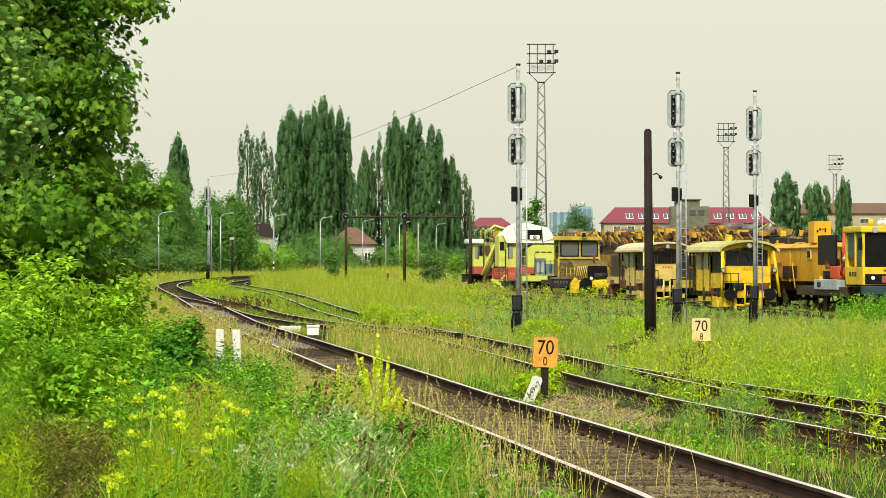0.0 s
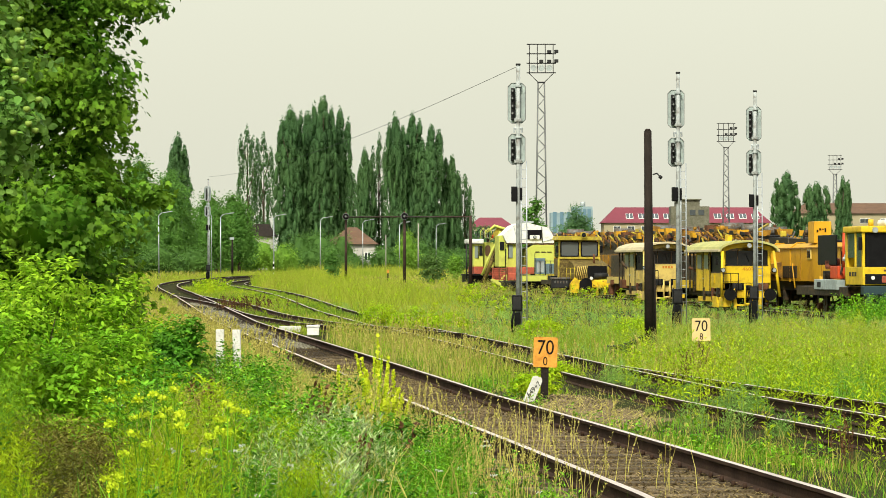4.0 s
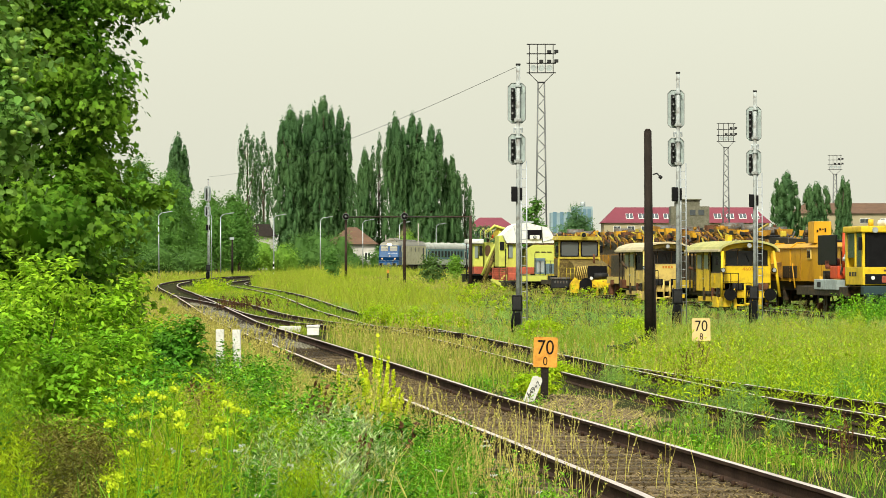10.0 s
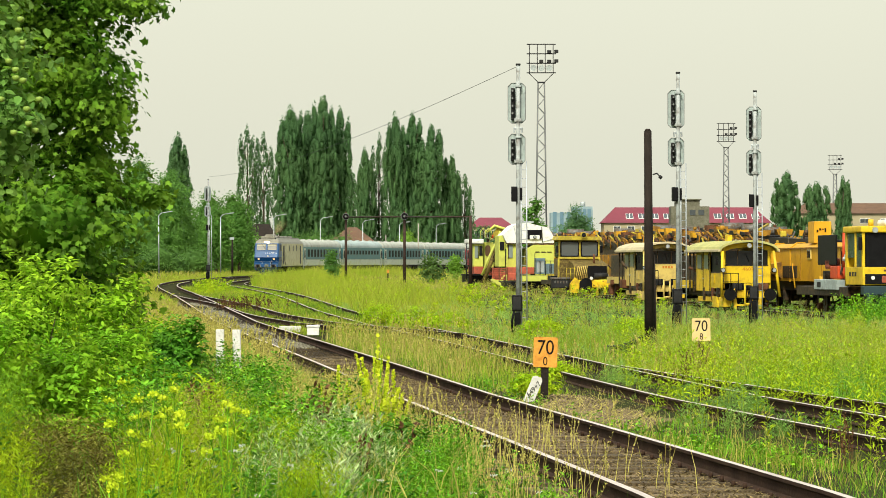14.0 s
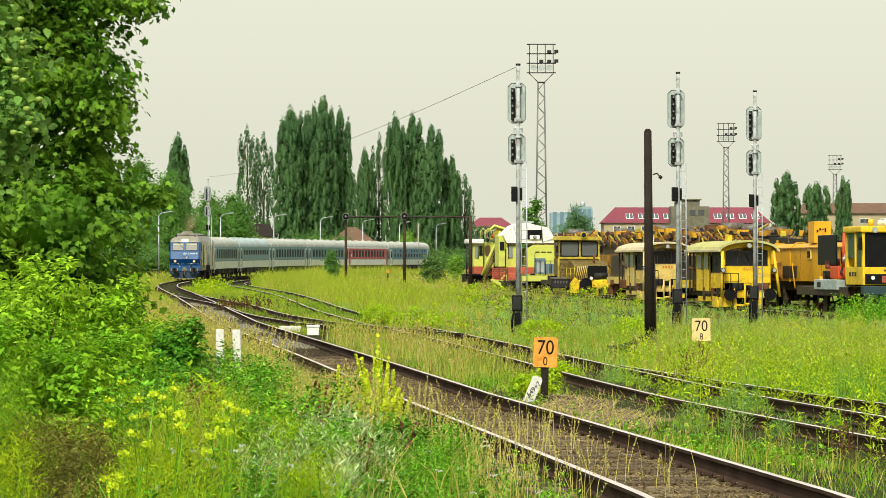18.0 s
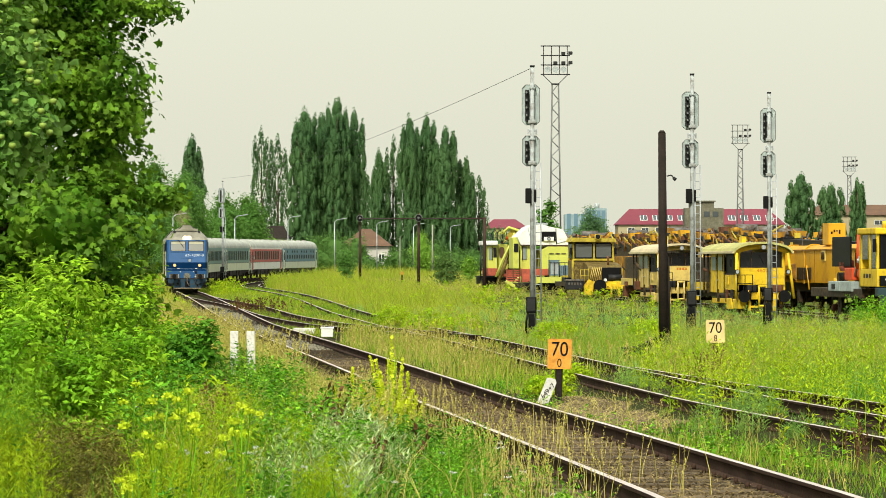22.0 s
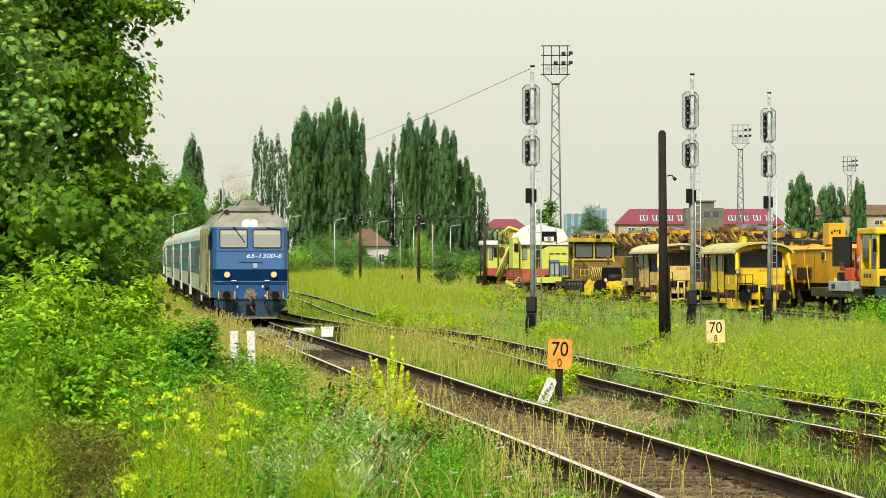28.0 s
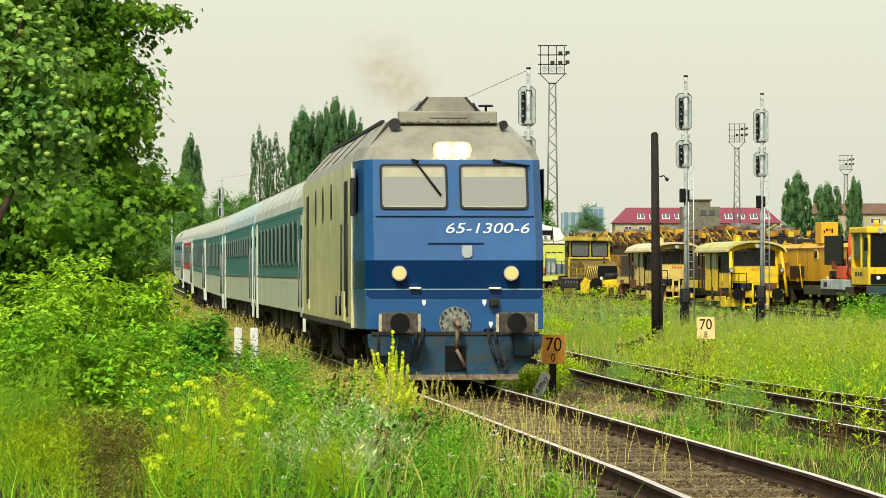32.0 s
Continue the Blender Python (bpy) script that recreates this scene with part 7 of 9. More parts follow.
MAPLE_LEAF = leafy("maple_leaves", (0.085, 0.215, 0.016), (0.19, 0.335, 0.026), 0.38, 0.9, jitter=0.45)
APPLE_LEAF = leafy("apple_leaves", (0.12, 0.275, 0.05), (0.28, 0.45, 0.085), 0.4, 1.5, jitter=0.4)
GROVE_LEAF = leafy("grove_leaves", (0.10, 0.25, 0.048), (0.18, 0.345, 0.058), 0.5, 0.08, jitter=0.2)
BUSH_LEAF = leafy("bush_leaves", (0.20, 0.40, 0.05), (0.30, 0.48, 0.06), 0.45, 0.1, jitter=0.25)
# bush leaves again, with the shade under the poplars in their colour
SHADED_BUSH = leafy("shaded_bush_leaves", (0.09, 0.20, 0.045), (0.16, 0.31, 0.06), 0.45, 0.15, jitter=0.2)
DARK_BUSH = leafy("dark_bush_leaves", (0.11, 0.20, 0.05), (0.16, 0.27, 0.06), 0.4, 0.3, jitter=0.35)
WEED_LEAF = leafy("weed_leaves", (0.08, 0.28, 0.012), (0.26, 0.49, 0.02), 0.28, 0.6, jitter=0.6)
APPLE_SKIN = M("apple_skin", (0.21, 0.31, 0.05), 0.4, var=0.25, scale=14, bump=0)


def plant(name, at, label, category, group=""):
    return thing(name, at, label, category, group)


def poplar(x, y, top, w, seed, sparse=False):
    """A column of steep leafy plumes round a straight trunk."""
    rng = np.random.default_rng(seed)
    random.seed(seed)
    g = float(ground_z(x, y))
    H = top - g
    T = plant("poplar_tree", Matrix.Translation((x, y, g)), "tall narrow Lombardy poplar with dense dark foliage" if not sparse else "thin Lombardy poplar with gaps in its crown", "tree", "row of poplars")
    part("trunk", Tube((0, 0, -0.3), (0, 0, H * 0.9), 0.25 if sparse else 0.45, 0.04, 7), BARK, T)
    for k in range(6):
        z = H * (0.06 + 0.12 * k)
        a = rng.uniform(0, 6.28)
        part("limb", limb((0, 0, z), (math.cos(a) * w * 0.6, math.sin(a) * w * 0.6, z + H * 0.2), 0.12, 0.03, 0.08, 3), BARK, T)
    # leaders give the pointed tops, plumes clothe them
    n_l = 3 if sparse else 5
    lead = [(0.0, 0.0, H, w * 0.85)]
    for k in range(1, n_l):
        a = 6.28 * k / (n_l - 1) + rng.uniform(-0.5, 0.5)
        off = w * rng.uniform(0.5, 0.75)
        lead.append((off * math.cos(a), off * math.sin(a), H * rng.uniform(0.84, 0.97), w * rng.uniform(0.55, 0.75)))
    pts, outs, inner = [], [], []
    per = 60
    for lx, ly, lt, lw in lead:
        m = int(lt * (1.5 if sparse else 2.5))
        for q in range(m):
            u = (q + rng.random()) / m
            prof = min(1, 0.62 + 1.9 * u) * (1 - u ** 3.4) ** 0.62
            a = rng.uniform(0, 6.28)
            rr = lw * prof * rng.uniform(0.55, 1.0)
            zb = lt * (0.03 + 0.87 * u)
            ln = rng.uniform(2.4, 5.6) * (1 - 0.3 * u)
            ln = min(ln, lt - zb + 0.3)
            t = rng.random(per) ** 0.85
            pr = (0.24 + 0.34 * lw) * rng.uniform(0.8, 1.2) * np.sqrt(np.clip(t + 0.12, 0, 1)) * (1.06 - t) ** 0.7
            b = rng.uniform(0, 6.28, per)
            c = np.array([lx + rr * math.cos(a), ly + rr * math.sin(a), zb])
            p = c + np.stack([pr * np.cos(b) - t * rr * 0.4 * math.cos(a), pr * np.sin(b) - t * rr * 0.4 * math.sin(a), t * ln], -1)
            inner.append((c[0] - 0.2 * rr * math.cos(a), c[1] - 0.2 * rr * math.sin(a), zb + 0.46 * ln, 0.2 + 0.26 * lw, 0.2 + 0.26 * lw, ln * 0.5))
            pts.append(p)
            outs.append(np.stack([np.cos(b) + 0.5 * math.cos(a), np.sin(b) + 0.5 * math.sin(a), 0.35 + 0.5 * t], -1))
    v, f = leaves_at(np.concatenate(pts), 0.27, 0.9, rng, 0.72, face=np.concatenate(outs), loose=0.6)
    soup("crown", v, f, POPLAR_LEAF, parent=T)
    v, f = cores(inner, 0.62 if not sparse else 0.35, rng, 4, 2)
    soup("inner_foliage", v, f, POPLAR_LEAF, parent=T)


for k, (x, y, top, w, sp) in enumerate((
        (-34.8, 620, 26.9, 1.7, True), (-32.0, 622, 25.5, 1.9, True), (-25.9, 590, 29.0, 2.6, False), (-23.1, 596, 28.9, 2.5, False), (-20.3, 590, 31.6, 2.4, False), (-17.6, 594, 28.9, 1.9, False),
        (-17.2, 650, 19.5, 1.2, True), (-13.2, 588, 22.0, 1.5, False), (-10.9, 592, 24.4, 1.4, True), (-8.0, 585, 27.6, 2.0, False), (-5.2, 588, 27.9, 2.1, False), (-1.9, 585, 26.2, 2.3, False),
        (1.5, 588, 20.5, 1.6, False), (3.7, 592, 17.2, 1.5, True), (-45.7, 600, 24.7, 2.2, False), (81.8, 830, 24.9, 3.9, False), (89.2, 830, 21.9, 3.6, False), (95.4, 830, 23.1, 2.2, False))):
    poplar(x, y, top, w, 100 + k, sp)


def broad_tree(x, y, blobs, leaf, twigs, per, spread, size, seed, label, name="broadleaf_tree", trunk_r=0.25, group="", trunk_top=None, shape=None, up=0.1, wide=0.8, loose=0.4, core=0.0, shell=0.45):
    """A tree on a tapered trunk with limbs to each blob of its crown; the blobs are given over its foot."""
    rng = np.random.default_rng(seed)
    random.seed(seed)
    g = float(ground_z(x, y))
    T = plant(name, Matrix.Translation((x, y, g)), label, "tree" if "tree" in name else "bush", group)
    top = trunk_top or max(b[2] for b in blobs) * 0.7
    part("trunk", limb((0, 0, -0.3), (0.1, 0, top), trunk_r, trunk_r * 0.35, 0.04, 6), BARK, T)
    for b in blobs:
        part("limb", limb((0.05, 0, min(top, max(0.2, b[2] * 0.6))), b[:3], trunk_r * 0.4, trunk_r * 0.1, 0.12, 4), BARK, T)
    p, out = crown_points(blobs, twigs, per, spread, rng, shell)
    v, f = leaves_at(p, size, up, rng, wide if shape is None else 1.0, 0.0, shape, out, loose)
    soup("crown", v, f, leaf, parent=T)
    if core:
        v, f = cores(blobs, core, rng)
        soup("inner_foliage", v, f, leaf, parent=T)
    return T


# the maple whose branches hang over the bank, and the apple tree in front of it
broad_tree(-8.2, 52, ((1.85, 0, 4.5, 1.75, 1.6, 1.6), (1.3, -0.6, 6.6, 2.1, 1.5, 1.5), (2.3, -0.3, 2.6, 1.6, 1.5, 1.1), (2.4, 0, 1.4, 1.5, 1.4, 1.0), (3.25, -0.4, 5.75, 0.95, 0.6, 0.22),
                               (3.8, -0.3, 2.95, 0.42, 0.4, 0.14), (0.5, 0, 5.0, 2.2, 1.8, 2.4), (0.2, 0, 2.2, 2.2, 1.6, 1.8), (2.95, 0, 3.3, 0.75, 0.7, 0.8), (3.15, -0.5, 4.2, 0.45, 0.5, 0.5), (2.1, -0.3, 5.35, 1.45, 1.0, 0.85), (2.75, -0.5, 4.6, 0.85, 0.7, 0.8)),
                   MAPLE_LEAF, 3500, 10, 0.13, 0.115, 5, "spreading maple with dark green leaves hanging over the bank", "maple_tree", 0.22, shape=MAPLE_SHAPE, up=-0.7, loose=0.6, core=0.52, shell=0.62)
APPLE = broad_tree(-3.76, 24.5, ((0.37, 0, 3.29, 0.61, 0.49, 0.61), (0.16, 0, 2.56, 0.82, 0.57, 0.49), (0.49, 0, 4.03, 0.74, 0.49, 0.49), (-0.33, 0, 3.13, 0.74, 0.57, 0.98), (0.57, -0.08, 2.8, 0.41, 0.33, 0.41)),
                   APPLE_LEAF, 760, 10, 0.08, 0.078, 6, "apple tree with small green apples and pale leaves", "apple_tree", 0.1, shape=OVAL, up=-0.3, loose=0.6)


def build_apples():
    rng = np.random.default_rng(9)
    bm = bmesh.new()
    bmesh.ops.create_icosphere(bm, subdivisions=2, radius=0.027)
    for v in bm.verts:
        if v.co.z > 0.018:
            v.co.z -= 0.008
    me = mesh_of(bm, APPLE_SKIN, True)
    k = 0
    while k < 46:
        x, z = rng.uniform(-0.08, 1.1), rng.uniform(2.15, 3.95)
        if x > 1.05 - abs(z - 3.1) * 0.2:
            continue
        part("apple", me, None, APPLE, "small green apple" if k == 0 else "", at=Matrix.Translation((x, rng.uniform(-0.6, -0.4), z)))
        k += 1


build_apples()

# mostly unseen trees added along the bank behind the maple, shading the train's side
for k, (x, y, h, w) in enumerate(((-12, 68, 7.5, 2.6), (-14.5, 86, 8.5, 3.0), (-17.5, 106, 8.0, 3.0), (-11, 40, 7.0, 2.6))):
    broad_tree(x, y, ((0, 0, h * 0.55, w, w, h * 0.4), (w * 0.5, 0, h * 0.3, w * 0.8, w * 0.8, h * 0.3), (-w * 0.5, 0, h * 0.4, w * 0.8, w * 0.8, h * 0.3)), MAPLE_LEAF, 700, 8, 0.35, 0.3, 30 + k,
               "unseen leafy tree added behind the maple to shade the train's side", group="thicket along the bank")

# unseen tree belt added to close the left side, darkening the coaches' reflections
for k in range(24):
    y = 70 + 17 * k
    x, h, w = -0.17 * y - 10 - 3 * (k % 2), 12 + 3 * math.sin(k * 1.7), 8.0
    broad_tree(x, y, ((0, 0, h * 0.55, w, w, h * 0.42), (w * 0.6, 3, h * 0.3, w * 0.8, w * 0.8, h * 0.3), (-w * 0.5, -3, h * 0.35, w * 0.8, w * 0.8, h * 0.33)), GROVE_LEAF, 400, 6, 0.9, 2.5, 400 + k,
               "unseen leafy tree added for the coach sides to reflect", group="tree belt beside the line")

# more hidden trees, added to carry the belt on to the left
for k in range(10):
    x, y, h, w = -52 - 9 * k, 545 - 6 * k, 13 + 2.5 * math.sin(k * 2.1), 7.0
    broad_tree(x, y, ((0, 0, h * 0.52, w, w, h * 0.46), (w * 0.6, 2, h * 0.32, w * 0.8, w * 0.8, h * 0.32), (-w * 0.5, -2, h * 0.35, w * 0.8, w * 0.8, h * 0.34)), GROVE_LEAF, 400, 6, 0.9, 2.3, 440 + k,
               "unseen leafy tree added for the coach sides to reflect", group="tree belt beside the line")

# the grove behind the bend, bushes and hedges
for k, (x, y, h, w) in enumerate(((-42, 470, 11.5, 4.0), (-37.5, 490, 13.0, 3.2), (-33.5, 500, 12.0, 2.6), (-31.2, 480, 9.5, 2.2), (-44.5, 500, 15.5, 3.2), (-40.5, 520, 16.0, 3.0), (-36, 530, 11.0, 3.0), (-38.5, 485, 14.5, 2.8), (-28.6, 488, 10.6, 2.2), (-30.6, 505, 12.0, 2.3), (-42.5, 488, 17.0, 2.8))):
    broad_tree(x, y, ((0, 0, h * 0.55, w, w, h * 0.4), (w * 0.5, -0.5, h * 0.35, w * 0.7, w * 0.7, h * 0.3), (-w * 0.5, 0, h * 0.4, w * 0.7, w * 0.7, h * 0.32), (0, 0, h * 0.8, w * 0.6, w * 0.6, h * 0.2)),
               GROVE_LEAF, 680, 9, 0.42, 0.31, 40 + k, "leafy broadleaf tree in the grove behind the bend", group="grove behind the bend", core=0.68, shell=0.66)
# all but five of these bushes take the shaded leaf colour
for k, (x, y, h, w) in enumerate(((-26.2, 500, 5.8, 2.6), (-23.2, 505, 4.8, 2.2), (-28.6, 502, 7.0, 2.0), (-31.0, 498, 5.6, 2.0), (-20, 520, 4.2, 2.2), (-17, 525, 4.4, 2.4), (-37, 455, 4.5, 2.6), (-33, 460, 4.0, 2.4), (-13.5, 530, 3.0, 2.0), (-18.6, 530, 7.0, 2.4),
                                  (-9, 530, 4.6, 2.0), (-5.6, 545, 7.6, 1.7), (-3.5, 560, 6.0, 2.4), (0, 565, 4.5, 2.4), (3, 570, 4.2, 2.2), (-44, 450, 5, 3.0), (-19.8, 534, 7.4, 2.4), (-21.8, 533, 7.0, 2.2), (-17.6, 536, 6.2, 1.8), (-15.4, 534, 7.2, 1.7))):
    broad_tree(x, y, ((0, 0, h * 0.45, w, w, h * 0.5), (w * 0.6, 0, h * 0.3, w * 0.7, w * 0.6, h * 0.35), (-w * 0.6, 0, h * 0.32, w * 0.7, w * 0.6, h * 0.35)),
               BUSH_LEAF if k in (0, 1, 2, 3, 11) else SHADED_BUSH, 400, 9, 0.32, 0.23, 60 + k, "rounded green bush at the foot of the poplars", "roadside_bush", 0.12, "bushes under the poplars", core=0.68, shell=0.66)
for k, (x, y, h, w, lf) in enumerate(((-10.6, 332, 3.2, 0.6, GROVE_LEAF), (-0.95, 300, 2.9, 0.95, DARK_BUSH), (1.2, 340, 2.8, 0.55, BUSH_LEAF))):
    broad_tree(x, y, ((0, 0, h * 0.45, w, w, h * 0.5), (w * 0.4, 0, h * 0.3, w * 0.7, w * 0.6, h * 0.3), (-w * 0.4, 0, h * 0.6, w * 0.5, w * 0.5, h * 0.3), (0.1, 0, h * 0.8, w * 0.4, w * 0.4, h * 0.22)),
               lf, 210, 6, 0.22, 0.22, 80 + k, "lone shrub standing in the tall grass of the yard", "yard_shrub", 0.06, "shrubs in the yard")
broad_tree(8.4, 320, ((0, 0, 4.5, 1.0, 1.0, 1.8), (0.5, 0, 3.0, 0.9, 0.9, 1.2), (-0.4, 0, 6.0, 0.6, 0.6, 1.2), (0.2, 0, 7.2, 0.35, 0.35, 0.8)), GROVE_LEAF, 500, 6, 0.22, 0.3, 91, "young birch-like tree behind the parked machines", "young_tree", 0.1)
for k, (x, y, h, w) in enumerate(((2, 700, 9, 4), (9, 705, 9.5, 4.5), (17, 700, 9, 4.5), (25, 710, 9.5, 4.5))):
    broad_tree(x, y, ((0, 0, h * 0.5, w, w, h * 0.5), (w * 0.6, 0, h * 0.35, w * 0.8, w * 0.7, h * 0.38), (-w * 0.6, 0, h * 0.4, w * 0.8, w * 0.7, h * 0.4)), POPLAR_LEAF, 560, 9, 0.6, 0.45, 110 + k, "dark green tree in front of the distant halls", "hall_tree", 0.2, "trees before the halls")
broad_tree(29, 760, ((0, 0, 9, 2.2, 2.4, 5.6), (2.2, 0, 8, 2.0, 2.2, 4.2), (-2.0, 0, 7, 1.8, 2.0, 3.6)), POPLAR_LEAF, 1200, 8, 0.45, 0.34, 92, "dark tree in front of the distant office block", "distant_tree", 0.2)


# ---- grass ----
GRASS = leafy("meadow_grass", (0.20, 0.37, 0.024), (0.42, 0.51, 0.046), 0.5, 0.11, jitter=0.35)
FAR_GRASS = leafy("far_grass", (0.33, 0.47, 0.03), (0.52, 0.54, 0.07), 0.55, 0.06, jitter=0.3)
GRASS_NEAR = leafy("bank_grass", (0.075, 0.25, 0.013), (0.21, 0.41, 0.020), 0.25, 0.5, jitter=0.55)
GRASS_BLUE = leafy("feathery_grass", (0.24, 0.47, 0.095), (0.40, 0.58, 0.115), 0.5, 0.3, jitter=0.35)
STRAW = leafy("dry_grass", (0.45, 0.40, 0.08), (0.62, 0.55, 0.16), 0.42, 0.4, jitter=0.3)
BROWN_STALK = leafy("brown_seed_stalks", (0.09, 0.045, 0.02), (0.14, 0.07, 0.03), 0.1, 0.6, jitter=0.3)
LIME_LEAF = leafy("lime_leaves", (0.29, 0.50, 0.014), (0.57, 0.68, 0.022), 0.5, 0.9, jitter=0.4)
SILVER_LEAF = leafy("silvery_leaves", (0.30, 0.46, 0.14), (0.60, 0.68, 0.36), 0.35, 3.0, jitter=0.45)
YELLOW = leafy("yellow_flower", (0.62, 0.71, 0.03), (0.72, 0.78, 0.04), 0.3, 2.0, jitter=0.15)
LIME_FLOWER = leafy("lime_yellow_flower", (0.60, 0.74, 0.03), (0.72, 0.80, 0.04), 0.4, 2.0, jitter=0.15)
DUN = leafy("withered_weeds", (0.13, 0.10, 0.024), (0.27, 0.29, 0.04), 0.3, 2.5, jitter=0.5)
WHITE_FLOWER = leafy("white_flower", (0.65, 0.66, 0.6), (0.8, 0.8, 0.75), 0.3, 2.0, jitter=0.1)


def blades(x, y, h, w, lean, rng, base=None):
    """Bent tapering blades of three triangles each; arrays of places, heights and widths."""
    n = len(x)
    z = ground_z(x, y) - 0.02 if base is None else base
    a = rng.uniform(0, 2 * np.pi, n)
    b = rng.uniform(0, 2 * np.pi, n)
    lx, ly = np.cos(b) * lean * h, np.sin(b) * lean * h
    P = np.stack([x, y, z], -1)
    W = np.stack([np.cos(a), np.sin(a), np.zeros(n)], -1) * (w / 2)[:, None]
    mid = P + np.stack([lx * 0.3, ly * 0.3, h * 0.55], -1)
    tip = P + np.stack([lx, ly, h], -1)
    v = np.stack([P - W, P + W, mid + W * 0.8, mid - W * 0.8, tip], 1).reshape(-1, 3)
    i = np.arange(n)[:, None, None] * 5
    f = (i + np.array([(0, 1, 2), (0, 2, 3), (3, 2, 4)])[None]).reshape(-1, 3)
    return v, f


def clear_of_tracks(x, y, main=0.95, siding=0.2):
    off = x - MAIN.at_y(y)
    ok = (off > main + 0.05) | (off < -main + 0.08)
    ok &= ~((y > 24) & (y < 410) & (np.abs(x - SIDING.at_y(y)) < np.where(y > 268, 1.2, siding)))
    ok &= ~((y > 104) & (y < 216) & (np.abs(x - LINK.at_y(y)) < 0.45))
    return ok


def value(x, y, s, k=0.0):
    """Soft patches between 0 and 1 over the plan."""
    return 0.5 + 0.25 * (np.sin(x * s + k) * np.cos(y * s * 0.45 + k * 2) + np.sin(x * s * 0.47 + y * s * 0.21 + k * 3) * np.cos(y * s * 0.9 + x * s * 0.3))


def meadow(name, y0, y1, half, n, h0, h1, w, mat, label, pick, seed, bias=1.0, clear=True):
    rng = np.random.default_rng(seed)
    y = y0 + (y1 - y0) * rng.random(n) ** bias
    x = rng.uniform(-half, half, n)
    ok = pick(x, y, rng)
    if clear:
        ok &= clear_of_tracks(x, y) & ~trodden(x, y) & (~stony(x, y) | (rng.random(n) < 0.06))
    x, y = x[ok], y[ok]
    h = rng.uniform(h0, h1, len(x)) * (0.55 + 0.9 * value(x, y, 0.5, 1))
    d = np.abs(x - MAIN.at_y(y))
    h = h * np.clip((d - 0.5) / np.where(right_of_main(x, y), 2.6, 1.5), 0.22, 1)
    ds = np.where(y < 370, x - SIDING.at_y(y), 9)
    h = h * np.where(ds < 0, np.clip((-ds) / 2.2, 0.58, 1), np.clip((ds + 0.2) / 3.0, 0.36, 1))
    h = h * np.where((y > 100) & (y < 270) & (x > 1), 0.6, 1) * np.where(right_of_main(x, y) & (y < 64) & (ds < 0.3), 0.62, 1)
    h = h * np.where(island(x, y), np.where(y > 225, 0.4, 0.62), 1)
    v, f = blades(x, y, h, np.full(len(x), w) * rng.uniform(0.6, 1.4, len(x)), rng.uniform(0.1, 0.9, len(x)), rng)
    soup(name, v, f, mat, label, "grass")


def island(x, y):
    """The low ground between the two tracks where they bend."""
    return (y > 150) & (y < 400) & (x > MAIN.at_y(y)) & (x < SIDING.at_y(y) + 0.8)


def right_of_main(x, y):
    return x > MAIN.at_y(y)


def stony(x, y):
    """The stony brown ground beside the speed board."""
    return ((x - 2.35 + 0.04 * (y - 53)) / (0.8 + 0.2 * np.sin(y * 1.3))) ** 2 + ((y - 53) / 6.5) ** 2 < 1


def bare(x, y):
    """The withered brown spot on the bank, and the stony ground by the speed board."""
    return (((x + 0.106 * y) / (0.019 * y)) ** 2 + ((y - 29) / 6.5) ** 2 < 1) | stony(x, y)


SANDY_STONE = M("sandy_stone", (0.20, 0.15, 0.085), 0.95, var=0.5, scale=5, fine=40, bump=0.3)


def scatter_pebbles():
    """Sandy stones and dead stems on the bare ground by the speed board."""
    rng = np.random.default_rng(91)
    x, y = rng.uniform(1.2, 3.6, 7000), rng.uniform(46, 60, 7000)
    ok = stony(x, y) & (x > MAIN.at_y(y) + 1.2)
    x, y = x[ok], y[ok]
    r = rng.uniform(0.012, 0.042, len(x))
    stones(x, y, ground_z(x, y) + r * 0.4, r, SANDY_STONE, "sandy brown stones on bare ground beside the track", rng)
    k = rng.random(len(x)) < 0.22
    v, f = blades(x[k], y[k], rng.uniform(0.04, 0.2, k.sum()), np.full(k.sum(), 0.012), rng.uniform(1, 5, k.sum()), rng)
    soup("dead_stems", v, f, STRAW, "short dead stems on the stony ground", "litter")


scatter_pebbles()


def trodden(x, y):
    """Trodden ground of short growth in front of the whitewashed posts and round the switch box."""
    strip = (np.abs(x + 4.5 - (73 - y) * 0.062) < 0.42) & (y > 56) & (y < 74)
    return strip | (((x + 4.6) / 1.0) ** 2 + ((y - 111) / 11) ** 2 < 1)


DEAD_STEM = leafy("dead_stems", (0.19, 0.135, 0.05), (0.40, 0.31, 0.13), 0.3, 3.0, jitter=0.5)


def litter():
    """Dry stems lying on the sleepers."""
    rng = np.random.default_rng(77)
    n = 5200
    y = 26 + 54 * rng.random(n) ** 1.4
    x = MAIN.at_y(y) + rng.uniform(-0.66, 0.66, n)
    v, f = blades(x, y, np.full(n, 0.03), rng.uniform(0.006, 0.016, n), rng.uniform(2, 7, n), rng, level(y) - 0.165)
    soup("dry_litter", v, f, DEAD_STEM, "dry stems lying between the rails", "litter")


def everywhere(x, y, r):
    return np.ones(len(x), bool)


meadow("bank_grass", 19, 70, 8.5, 100000, 0.25, 0.62, 0.009, GRASS_NEAR, "lush green grass on the bank", lambda x, y, r: (r.random(len(x)) < np.where(right_of_main(x, y), 0.42, np.where(y < 35, 0.16, 0.5))) & (~bare(x, y) | (r.random(len(x)) < 0.1)), 21, 1.1)
